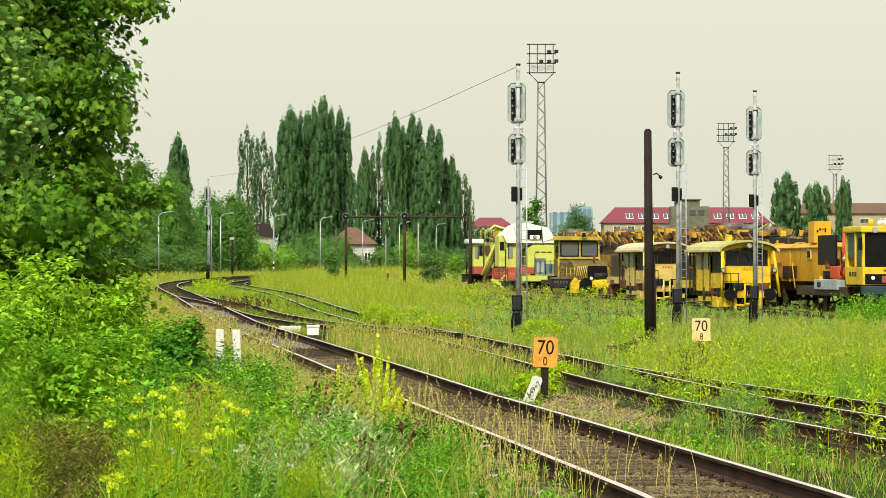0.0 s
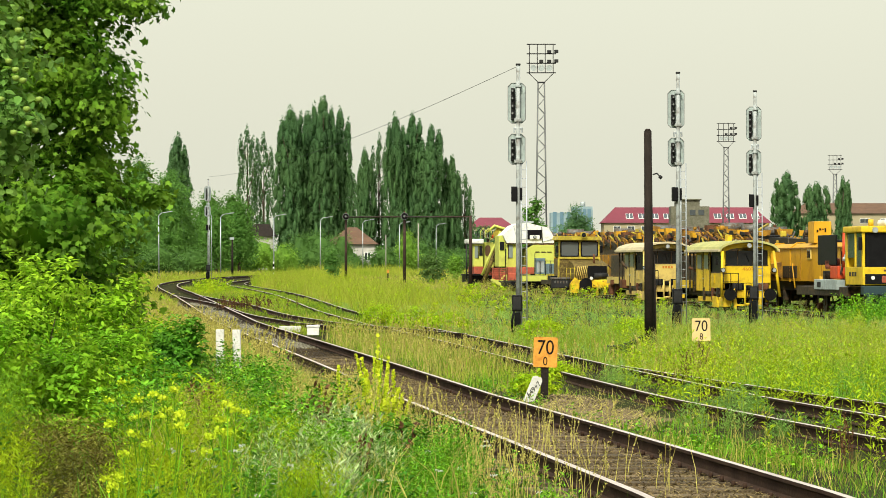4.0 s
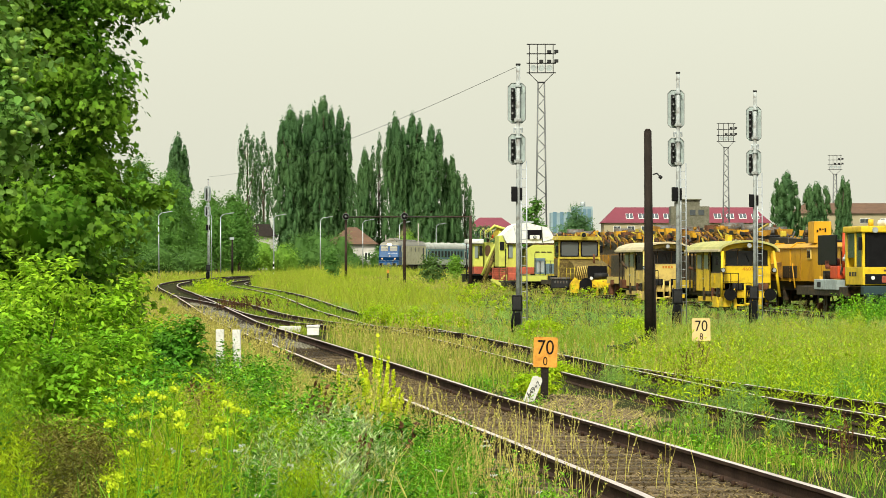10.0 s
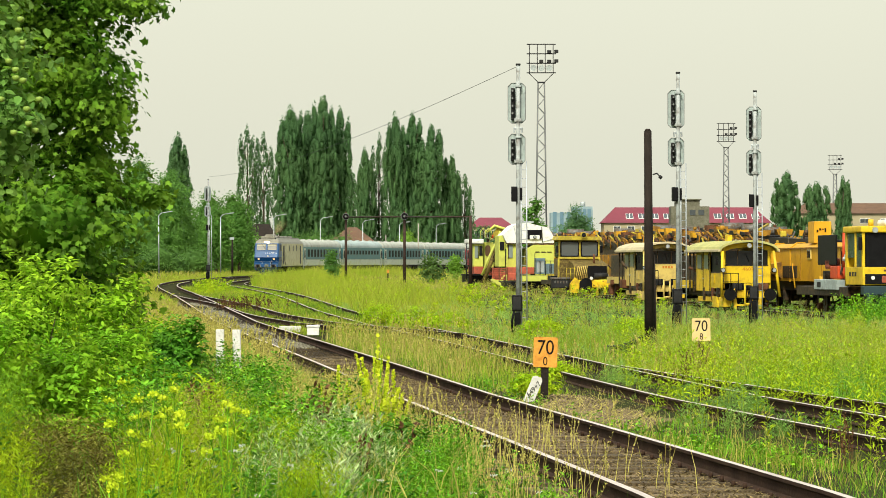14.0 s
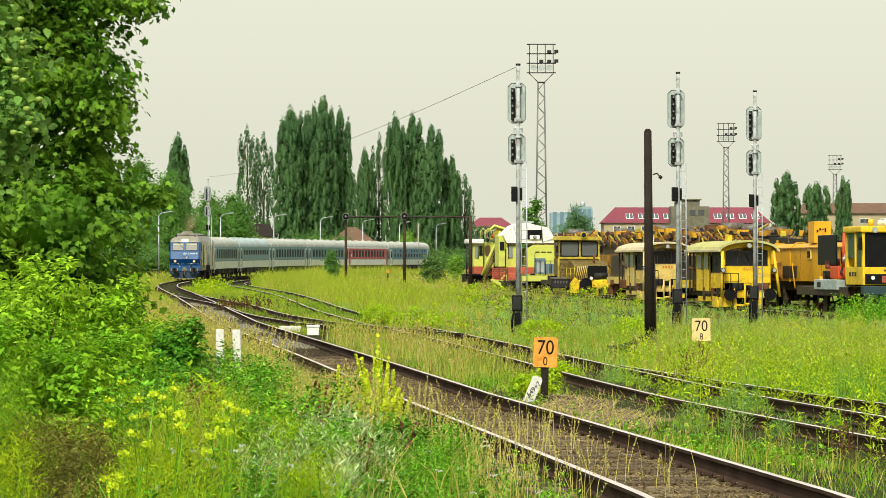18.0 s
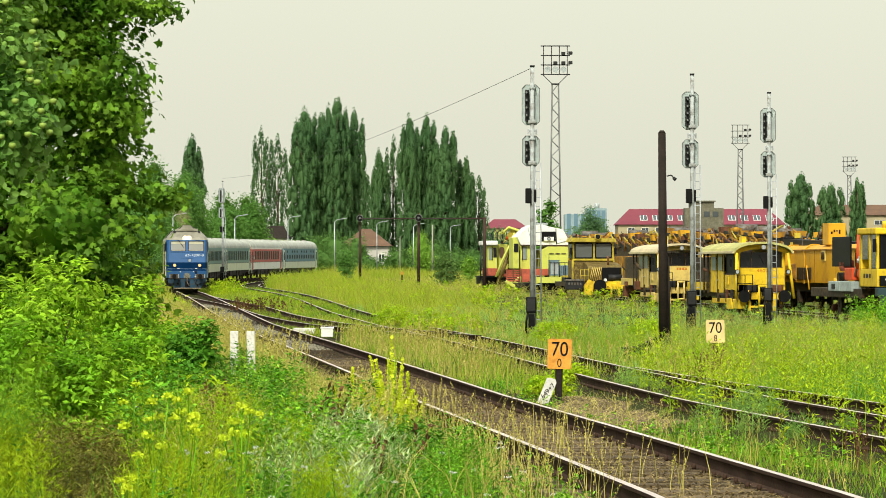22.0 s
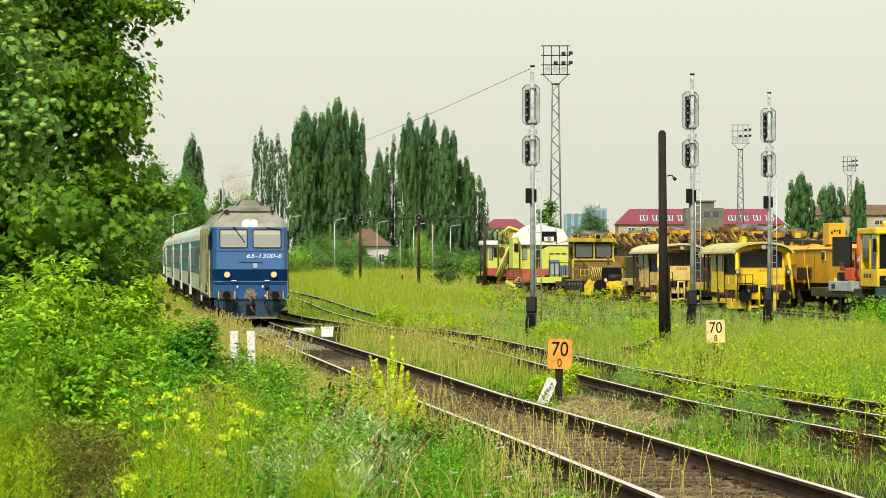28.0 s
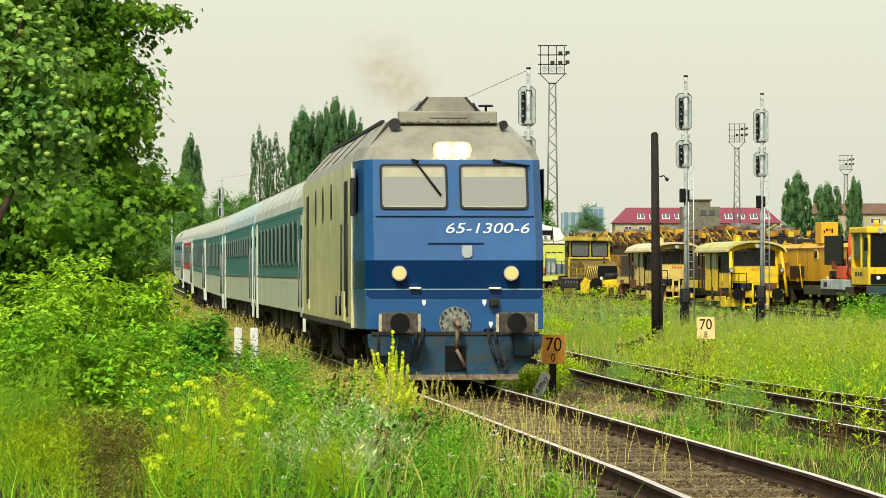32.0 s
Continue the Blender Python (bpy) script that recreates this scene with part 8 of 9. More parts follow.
meadow("bank_dry_grass", 26, 125, 13, 90000, 0.4, 0.95, 0.008, STRAW, "dry golden grass beside the tracks", lambda x, y, r: (np.abs(x - MAIN.at_y(y)) < 4.6) & (r.random(len(x)) < value(x, y, 1.3) * 0.9), 22)
meadow("corner_grass", 27, 44, 7, 26000, 0.22, 0.5, 0.008, GRASS, "mixed yellow-green grass between the near tracks", lambda x, y, r: (x > MAIN.at_y(y) + 1.25) & (value(x, y, 1.4, 5) > 0.36) & ~bare(x, y), 29)
meadow("post_dry_grass", 40, 64, 9, 30000, 0.35, 0.8, 0.008, STRAW, "dense golden grass between the white posts and the rail", lambda x, y, r: (x < MAIN.at_y(y) - 1.15) & (x > MAIN.at_y(y) - 2.6), 30)
meadow("verge_dry_grass", 64, 190, 18, 90000, 0.4, 0.85, 0.014, STRAW, "golden grass on the outer verge of the main track", lambda x, y, r: (x < MAIN.at_y(y) - 1.1) & (x > MAIN.at_y(y) - 4.2), 130)
rng_b = np.random.default_rng(88)
y = rng_b.uniform(118, 286, 26000)
k = rng_b.random(26000)
x = np.where(k < 0.5, SIDING.at_y(y) + rng_b.uniform(-1.4, 1.2, 26000), MAIN.at_y(y) + 1.1 + (SIDING.at_y(y) - MAIN.at_y(y) - 1.1) * rng_b.random(26000))
ok = (np.abs(x - MAIN.at_y(y)) > 1.05) & ((y > 216) | (np.abs(np.abs(x - LINK.at_y(y)) - 0.75) > 0.12)) & (np.abs(x - SIDING.at_y(y) - 0.75) > 0.12)
x, y = x[ok], y[ok]
v, f = blades(x, y, rng_b.uniform(0.12, 0.34, len(x)) * (0.6 + 0.8 * value(x, y, 0.6, 3)), np.full(len(x), 0.028), rng_b.uniform(0.1, 0.8, len(x)), rng_b)
soup("siding_bed_grass", v, f, GRASS, "short grass grown over the bed of the siding", "grass")
meadow("track_dry_grass", 26, 70, 3.0, 1800, 0.3, 0.7, 0.006, STRAW, "thin dry stalks growing between the rails", lambda x, y, r: (np.abs(x - MAIN.at_y(y)) < 0.95) & (value(x, y, 1.7, 2) > 0.55), 32, 1.0, False)
meadow("meadow_grass", 60, 130, 16, 58000, 0.3, 0.7, 0.016, GRASS, "yellow-green meadow grass between the tracks", everywhere, 23)
meadow("feathery_grass", 55, 260, 34, 60000, 0.3, 0.7, 0.014, GRASS_BLUE, "soft blue-green feathery weeds in the yard", lambda x, y, r: (x > SIDING.at_y(y) + 1) & ((value(x, y, 0.17, 4) > 0.5) | (((x - 5 + (y - 130) * 0.1) / 7) ** 2 + ((y - 130) / 38) ** 2 < 1)), 24)
meadow("meadow_grass", 130, 260, 32, 34000, 0.2, 0.42, 0.03, GRASS, "yellow-green meadow grass of the yard", everywhere, 25)
meadow("meadow_dry_grass", 70, 300, 40, 80000, 0.3, 0.7, 0.018, STRAW, "pale dry grass in patches", lambda x, y, r: r.random(len(x)) < np.clip(value(x, y, 0.3, 2) * 1.6 - 0.5, 0.08, 1), 26)
meadow("far_grass", 255, 560, 72, 38000, 0.3, 0.7, 0.075, FAR_GRASS, "distant yellow-green grass by the line", everywhere, 27)
meadow("far_dry_grass", 240, 560, 75, 42000, 0.3, 0.75, 0.035, STRAW, "distant pale dry grass", lambda x, y, r: value(x, y, 0.15, 5) > 0.45, 28)


litter()


def leaf_litter():
    """Brown dead leaves and chips strewn over the bed of the main track and the bare spot beside it."""
    rng = np.random.default_rng(78)
    n = 12000
    y = rng.uniform(26, 75, n)
    x = MAIN.at_y(y) + rng.uniform(-0.68, 0.68, n)
    c = np.stack([x, y, level(y) - 0.175 + 0.03 * rng.random(n)], -1)
    m = 2600
    y2 = rng.normal(58, 3.4, m)
    x2 = rng.normal(2.6, 0.45, m) - 0.06 * (y2 - 58)
    c2 = np.stack([x2, y2, ground_z(x2, y2) + 0.02], -1)
    v, f = leaves_at(np.concatenate([c, c2]), 0.036, 0.0, rng, 0.45)
    soup("leaf_litter", v, f, LITTER, "brown dead leaves strewn over the track bed", "litter")


LITTER = leafy("dead_leaves", (0.09, 0.062, 0.03), (0.17, 0.125, 0.06), 0.1, 1.5, jitter=0.6)
leaf_litter()


def tufts(name, n, x0, x1, y0, y1, h, size, per, mat, label, seed, pick, wide=0.05, spread=0.5):
    """Soft plumes of fine foliage standing over the grass."""
    rng = np.random.default_rng(seed)
    x, y = rng.uniform(x0, x1, n), rng.uniform(y0, y1, n)
    ok = pick(x, y) & clear_of_tracks(x, y)
    x, y = x[ok], y[ok]
    n = len(x)
    hh = h * rng.uniform(0.5, 1.2, n)
    t = rng.random((n, per)) ** 0.8
    sp = spread * hh[:, None] * np.sqrt(1.05 - t) * 0.6
    c = np.stack([x[:, None] + rng.normal(size=(n, per)) * sp, y[:, None] + rng.normal(size=(n, per)) * sp, ground_z(x, y)[:, None] + t * hh[:, None]], -1).reshape(-1, 3)
    v, f = leaves_at(c, size, 1.0, rng, wide)
    soup(name, v, f, mat, label, "weeds")


TAWNY = leafy("tawny_grass", (0.40, 0.43, 0.06), (0.60, 0.54, 0.13), 0.5, 0.6, jitter=0.35)
SOFT_LEAF = leafy("soft_olive_leaves", (0.11, 0.29, 0.015), (0.26, 0.44, 0.022), 0.4, 1.2, jitter=0.45)


def low_yard(x, y):
    return x > SIDING.at_y(y) + 0.6


tufts("feathery_plumes", 900, -2, 12, 48, 110, 0.5, 0.11, 46, GRASS_BLUE, "soft blue-green feathery plumes beside the siding", 34, lambda x, y: low_yard(x, y) & (value(x, y, 0.6, 4) > 0.5))
tufts("feathery_plumes", 1500, -10, 26, 110, 170, 0.5, 0.16, 36, GRASS_BLUE, "soft blue-green feathery plumes in the yard", 35, lambda x, y: low_yard(x, y) & (value(x, y, 0.3, 4) > 0.45), 0.09)
tufts("bend_weeds", 1500, -26, 2, 170, 330, 1.05, 0.20, 34, LIME_LEAF, "tall yellow-green weeds inside the bend", 33, lambda x, y: (x > SIDING.at_y(y) + 1.4) & (x < SIDING.at_y(y) + 10) & (value(x, y, 0.4, 3) > 0.4), 0.16)
tufts("bend_plumes", 1300, -17, 14, 205, 335, 0.8, 0.2, 30, TAWNY, "golden grass plumes inside the bend", 138, lambda x, y: (x > SIDING.at_y(y) + 1.5) & (value(x, y, 0.35, 6) > 0.42), 0.1)
tufts("island_weeds", 260, -15, -4, 140, 250, 0.42, 0.13, 34, LIME_LEAF, "low bright weeds between the two tracks", 139, lambda x, y: (x > MAIN.at_y(y) + 1.5) & (x < SIDING.at_y(y) + 0.6) & (value(x, y, 0.5, 2) > 0.45), 0.16)
tufts("signal_weeds", 46, -17.6, -15.6, 238, 258, 1.0, 0.2, 60, LIME_LEAF, "fresh yellow-green weeds round the foot of the far signal", 137, lambda x, y: x > MAIN.at_y(y) + 1.3, 0.2)
tufts("soft_weeds", 230, -4.6, -2.6, 26.5, 34, 0.75, 0.075, 100, SOFT_LEAF, "soft feathery olive-green weeds on the bank", 29, lambda x, y: ~bare(x, y), 0.09)
tufts("lime_plumes", 420, 6.5, 17, 66, 128, 0.6, 0.1, 46, LIME_LEAF, "bright yellow-green weed plumes by the yard edge", 30, lambda x, y: (x > 0.09 * y) & (value(x, y, 0.5, 7) > 0.4), 0.1)
tufts("tawny_plumes", 2300, 3.5, 18, 60, 130, 0.66, 0.10, 44, TAWNY, "tall tawny grass plumes in the yard", 136, lambda x, y: low_yard(x, y) & (x > 0.055 * y) & (value(x, y, 0.45, 2) > 0.36), 0.06)
tufts("golden_plumes", 1400, -12, 30, 85, 200, 0.5, 0.15, 34, STRAW, "loose golden grass plumes in the yard", 36, lambda x, y: low_yard(x, y) & (value(x, y, 0.25, 9) > 0.55), 0.08)


rng_l = np.random.default_rng(31)
y = rng_l.uniform(150, 470, 30000)
far_side = rng_l.random(30000) < 0.4
x = np.where(far_side, MAIN.at_y(y) - rng_l.uniform(1.4, 4.6, 30000), np.where(y < 410, SIDING.at_y(y), MAIN.at_y(y)) + rng_l.uniform(1.4, 6.5, 30000))
ok = clear_of_tracks(x, y)
x, y = x[ok], y[ok]
h = rng_l.uniform(0.3, 0.7, len(x)) * (0.5 + value(x, y, 0.3, 2)) * np.where((x > MAIN.at_y(y)) & (y > 165) & (y < 470), 2.1, 1)
v, f = blades(x, y, h, np.full(len(x), 0.03), rng_l.uniform(0.1, 0.8, len(x)), rng_l)
soup("line_side_grass", v, f, FAR_GRASS, "yellow-green grass standing along the bend of the line", "grass")


# ---- weeds ----
def herbs(name, x, y, h, leaf, per, mat, label, seed, wide=0.3, up=0.5, branch=0.12, stem=0.006, category="weeds", low=0.12):
    """Upright leafy stems: a thin stem each, with pointed leaves all along it."""
    rng = np.random.default_rng(seed)
    n = len(x)
    z = ground_z(x, y)
    lean = rng.normal(size=(n, 2)) * 0.12
    sv, sf = blades(x, y, h, np.full(n, stem), np.full(n, 0.1), rng)
    t = low + (1 - low) * rng.random((n, per))
    a = rng.uniform(0, 2 * np.pi, (n, per))
    r = branch * h[:, None] * (1.15 - t) * rng.uniform(0.3, 1.2, (n, per))
    px = x[:, None] + lean[:, :1] * t * h[:, None] + np.cos(a) * r
    py = y[:, None] + lean[:, 1:] * t * h[:, None] + np.sin(a) * r
    pz = z[:, None] + t * h[:, None]
    c = np.stack([px, py, pz], -1).reshape(-1, 3)
    m = len(c)
    d = np.stack([np.cos(a), np.sin(a), rng.uniform(-0.5, 0.6, (n, per)) + up], -1).reshape(-1, 3)
    d /= np.linalg.norm(d, axis=1)[:, None]
    s = np.cross(d, np.array([0, 0, 1.0]) + rng.normal(size=(m, 3)) * 0.4)
    s /= np.linalg.norm(s, axis=1)[:, None] + 1e-9
    L = (leaf * rng.uniform(0.5, 1.3, m))[:, None]
    nrm = np.cross(s, d)
    v = np.stack([c, c + d * L * 0.45 + s * L * wide + nrm * L * 0.05, c + d * L - nrm * L * 0.12, c + d * L * 0.45 - s * L * wide + nrm * L * 0.05], 1).reshape(-1, 3)
    V, F = joined([(sv, sf), (v, np.arange(m * 4).reshape(-1, 4))])
    return soup(name, V, F, mat, label, category)


def patch(n, x0, x1, y0, y1, seed, pick=None):
    rng = np.random.default_rng(seed)
    x, y = rng.uniform(x0, x1, n), rng.uniform(y0, y1, n)
    ok = (np.abs(x - MAIN.at_y(y)) > 1.15) & ~trodden(x, y) & ~stony(x, y)
    if pick is not None:
        ok &= pick(x, y)
    return x[ok], y[ok], rng


def bank_side(x, y):
    return x < MAIN.at_y(y) - 1.3


def clumped(n, x0, x1, y0, y1, per, r, seed, pick):
    """Plants in round clumps, tallest in the middle of each; gives places and a factor of height."""
    rng = np.random.default_rng(seed)
    cx, cy = rng.uniform(x0, x1, n), rng.uniform(y0, y1, n)
    ok = pick(cx, cy)
    cx, cy = cx[ok], cy[ok]
    size = rng.uniform(0.6, 1.25, len(cx))
    g = rng.normal(size=(len(cx), per, 2)) * 0.6
    x = (cx[:, None] + g[:, :, 0] * r * size[:, None]).ravel()
    y = (cy[:, None] + g[:, :, 1] * r * 1.6 * size[:, None]).ravel()
    h = (size[:, None] * np.exp(-0.45 * (g ** 2).sum(-1)) * rng.uniform(0.75, 1.1, (len(cx), per))).ravel()
    ok = (np.abs(x - MAIN.at_y(y)) > 1.15) & ~trodden(x, y) & ~stony(x, y)
    return x[ok], y[ok], h[ok]


def green_side(x, y):
    """The bank short of the dry strip along the rail."""
    return bank_side(x, y) & ~bare(x, y) & ((x < MAIN.at_y(y) - 2.3) | (y < 50))


# WEED_DARK puts the shade low among the stems into the leaf colour
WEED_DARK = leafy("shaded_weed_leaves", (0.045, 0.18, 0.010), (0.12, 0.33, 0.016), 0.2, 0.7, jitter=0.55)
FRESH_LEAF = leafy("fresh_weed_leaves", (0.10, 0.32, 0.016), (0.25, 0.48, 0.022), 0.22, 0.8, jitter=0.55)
x, y, r = patch(1700, -8.5, 1.0, 24, 66, 41, lambda x, y: green_side(x, y) & (value(x, y, 1.1, 3) > 0.35))
herbs("low_weeds", x, y, r.uniform(0.18, 0.5, len(x)), 0.06, 34, WEED_DARK, "low dark green weeds on the bank", 42, 0.22)
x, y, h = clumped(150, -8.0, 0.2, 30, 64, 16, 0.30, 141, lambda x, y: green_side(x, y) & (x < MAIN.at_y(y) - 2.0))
herbs("broad_weeds", x, y, 0.85 * h, 0.07, 26, WEED_DARK, "clumps of broad-leaved weeds, lower leaves in a shaded green", 142, 0.22, 0.3, 0.2)
herbs("broad_weed_tips", x, y, 0.88 * h, 0.06, 16, FRESH_LEAF, "lighter green tips of the broad-leaved weeds", 142, 0.22, 0.5, 0.2, 0.004, low=0.62)
x, y, r = patch(3200, -4.6, -0.8, 20, 37, 39, lambda x, y: bare(x, y))
herbs("withered_weeds", x, y, r.uniform(0.12, 0.45, len(x)), 0.045, 34, DUN, "low withered brownish weeds on the bank", 40, 0.15, 0.5, 0.4)
x, y, h = clumped(60, -3.6, 0.2, 23, 36, 18, 0.22, 37, lambda x, y: green_side(x, y) & (x < -0.03 * y))
herbs("feathery_weeds", x, y, 0.75 * h, 0.05, 70, LIME_LEAF, "feathery yellow-green weeds in clumps on the bank", 38, 0.06, 0.8, 0.22, 0.004)
x, y, h = clumped(46, -8.5, -1.5, 34, 75, 16, 0.35, 43, lambda x, y: (x < MAIN.at_y(y) - 3.6) & ~bare(x, y))
herbs("tall_weeds", x, y, 1.25 * h, 0.10, 50, LIME_LEAF, "tall yellow-green weeds under the trees", 44, 0.14, 0.4)
x, y, h = clumped(34, -2.2, -0.5, 27, 37, 14, 0.20, 45, lambda x, y: bank_side(x, y) & (x > -0.062 * y) & (x < -0.018 * y))
herbs("mugwort", x, y, 0.5 * h, 0.07, 22, FRESH_LEAF, "green stems and lower leaves of mugwort in clumps", 46, 0.07, 0.6, 0.14)
herbs("mugwort_tips", x, y, 0.66 * h, 0.08, 20, SILVER_LEAF, "silvery narrow upper leaves of mugwort", 46, 0.08, 1.1, 0.14, 0.005, low=0.45)
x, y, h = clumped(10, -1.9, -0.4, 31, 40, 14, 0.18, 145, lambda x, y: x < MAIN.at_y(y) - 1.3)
herbs("tall_mugwort", x, y, 0.5 * h, 0.07, 22, WEED_DARK, "lower leaves of mugwort by the rail, shade in their colour", 146, 0.07, 0.6, 0.14)
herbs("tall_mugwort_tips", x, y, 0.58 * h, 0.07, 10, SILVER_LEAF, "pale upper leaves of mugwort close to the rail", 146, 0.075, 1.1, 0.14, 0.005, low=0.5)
x, y, h = clumped(34, -3.0, 0.3, 33, 50, 18, 0.24, 149, lambda x, y: bank_side(x, y) & (x > -0.066 * y))
herbs("nettles", x, y, 0.6 * h, 0.075, 40, WEED_DARK, "dark green nettles in clumps on the bank", 150, 0.13, 0.3, 0.25)
# same stems twice: shaded tone below, lighter tips above
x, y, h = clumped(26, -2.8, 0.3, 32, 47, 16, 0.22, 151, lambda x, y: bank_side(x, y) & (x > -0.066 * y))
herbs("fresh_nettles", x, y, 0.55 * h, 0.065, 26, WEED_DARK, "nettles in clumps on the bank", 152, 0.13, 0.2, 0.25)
herbs("fresh_nettle_tips", x, y, 0.58 * h, 0.055, 16, FRESH_LEAF, "lighter green nettle tips on the bank", 152, 0.15, 0.4, 0.2, 0.004, low=0.6)
x, y, h = clumped(22, -2.3, 0.2, 26, 36, 14, 0.20, 153, lambda x, y: bank_side(x, y) & (x > -0.062 * y))
herbs("chervil", x, y, 0.7 * h, 0.05, 56, FRESH_LEAF, "fresh green feathery chervil among the mugwort", 154, 0.1, 0.5, 0.3)
x, y, h = clumped(26, -1.2, 1.2, 25, 36, 14, 0.16, 147, lambda x, y: bank_side(x, y) & (x > MAIN.at_y(y) - 1.85))
herbs("edge_weeds", x, y, 0.5 * h, 0.06, 44, FRESH_LEAF, "upright green weeds at the edge of the ballast", 148, 0.1, 0.9, 0.14)
x, y, r = patch(900, 2.6, 9.5, 29, 78, 47, lambda x, y: (x > 0.05 * y) & (x > MAIN.at_y(y) + 2.6) & (value(x, y, 0.8, 1) > 0.42))
herbs("lime_shoots", x, y, r.uniform(0.45, 1.05, len(x)), 0.085, 30, LIME_LEAF, "lime-green shoots with narrow leaves among the rails", 48, 0.13, 0.7)
x, y, r = patch(480, -5, 30, 80, 150, 49, lambda x, y: (x > SIDING.at_y(y) + 0.9) & ((value(x, y, 0.33, 6) > 0.66) | ((x > 0.085 * y) & (y < 125))))
herbs("yard_weeds", x, y, r.uniform(0.5, 1.1, len(x)), 0.08, 44, LIME_LEAF, "bright yellow-green weeds in clumps in the yard", 50, 0.2, 0.6, 0.2)
x, y, r = patch(420, -16, 30, 150, 300, 51, lambda x, y: (x > MAIN.at_y(y) + 8) & (value(x, y, 0.2, 2) > 0.52))
herbs("far_weeds", x, y, r.uniform(0.4, 0.8, len(x)), 0.22, 34, LIME_LEAF, "bright weeds scattered through the far yard", 52, 0.22, 0.6, 0.25)
x, y, h = clumped(70, 2.0, 8.0, 33, 66, 14, 0.22, 155, lambda x, y: (x > SIDING.at_y(y) - 1.6) & (x < SIDING.at_y(y) + 0.6) & (value(x, y, 0.9, 3) > 0.4))
herbs("siding_weeds", x, y, 0.42 * h, 0.06, 40, GRASS_BLUE, "soft blue-green weeds growing over the rail of the siding", 156, 0.07, 0.8, 0.3)
x, y, h = clumped(14, 2.0, 7.0, 40, 66, 9, 0.18, 157, lambda x, y: (x > MAIN.at_y(y) + 1.7) & (x < SIDING.at_y(y) - 0.5))
herbs("rail_side_docks", x, y, 0.22 * h, 0.08, 20, WEED_LEAF, "broad fresh dock leaves between the tracks", 158, 0.28, 0.5, 0.3)
x, y, r = patch(260, -0.9, 4.6, 36, 62, 53, lambda x, y: (x > MAIN.at_y(y) + 1.15) & (x < MAIN.at_y(y) + 2.9))
herbs("low_herbs", x, y, r.uniform(0.12, 0.32, len(x)), 0.06, 26, WEED_LEAF, "low green herbs beside the rails", 54, 0.3, 0.3, 0.5)
def build_ash(x, y, h, seed):
    """A young ash: one slender stem with long fronds of paired leaflets."""
    rng = np.random.default_rng(seed)
    T = thing("ash_sapling", Matrix.Translation((x, y, float(ground_z(x, y)))), "slender ash sapling with bright yellow-green leaflets", "sapling", "ash saplings below the apple tree")
    lean = rng.normal(size=2) * 0.12
    part("stem", bent([(0, 0, -0.1), (lean[0] * 0.3, lean[1] * 0.3, h * 0.5), (lean[0], lean[1], h)], [0.010, 0.007, 0.003], 5), WEED_DARK, T)
    pts, ds = [], []
    for k in range(26):
        t = 0.25 + 0.75 * (k + rng.random()) / 26
        a = k * 2.4 + rng.uniform(-0.4, 0.4)
        ln = rng.uniform(0.26, 0.42) * (1.25 - 0.6 * t)
        base = np.array([lean[0] * t, lean[1] * t, h * t])
        out = np.array([math.cos(a), math.sin(a), 0])
        side = np.array([-math.sin(a), math.cos(a), 0])
        for q in range(5):
            u = (q + 1) / 5
            c = base + out * ln * u + np.array([0, 0, 0.35 * ln * u - 0.45 * ln * u * u])
            for sg in ((-1, 1) if q < 4 else (0,)):
                pts.append(c)
                ds.append(side * sg * 0.85 + out * (0.6 if sg else 1) + np.array([0, 0, -0.25]))
    p, d = np.array(pts), np.array(ds)
    m = len(p)
    d /= np.linalg.norm(d, axis=1)[:, None]
    w = np.cross(d, np.array([0, 0, 1.0]) + rng.normal(size=(m, 3)) * 0.3)
    w /= np.linalg.norm(w, axis=1)[:, None]
    L = rng.uniform(0.07, 0.12, m)[:, None]
    v = np.stack([p, p + d * L * 0.5 + w * L * 0.19, p + d * L, p + d * L * 0.5 - w * L * 0.19], 1).reshape(-1, 3)
    soup("foliage", v, np.arange(m * 4).reshape(-1, 4), ASH_LEAF, parent=T)


ASH_LEAF = leafy("ash_leaflets", (0.17, 0.38, 0.016), (0.36, 0.53, 0.028), 0.4, 1.3, jitter=0.5)
rng_a = np.random.default_rng(55)
for k in range(20):
    yy = rng_a.uniform(37, 45)
    px = rng_a.uniform(0, 1) ** 1.2
    build_ash((-0.131 + 0.038 * px) * yy, yy, (1.85 - 0.75 * px) * rng_a.uniform(0.7, 1.05), 500 + k)
x, y, r = patch(190, 15.4, 19.6, 126, 141, 57)
herbs("bramble", x, y, r.uniform(0.5, 1.3, len(x)), 0.11, 60, WEED_LEAF, "green brambles in front of the crane car", 58, 0.22, 0.6, 0.25)


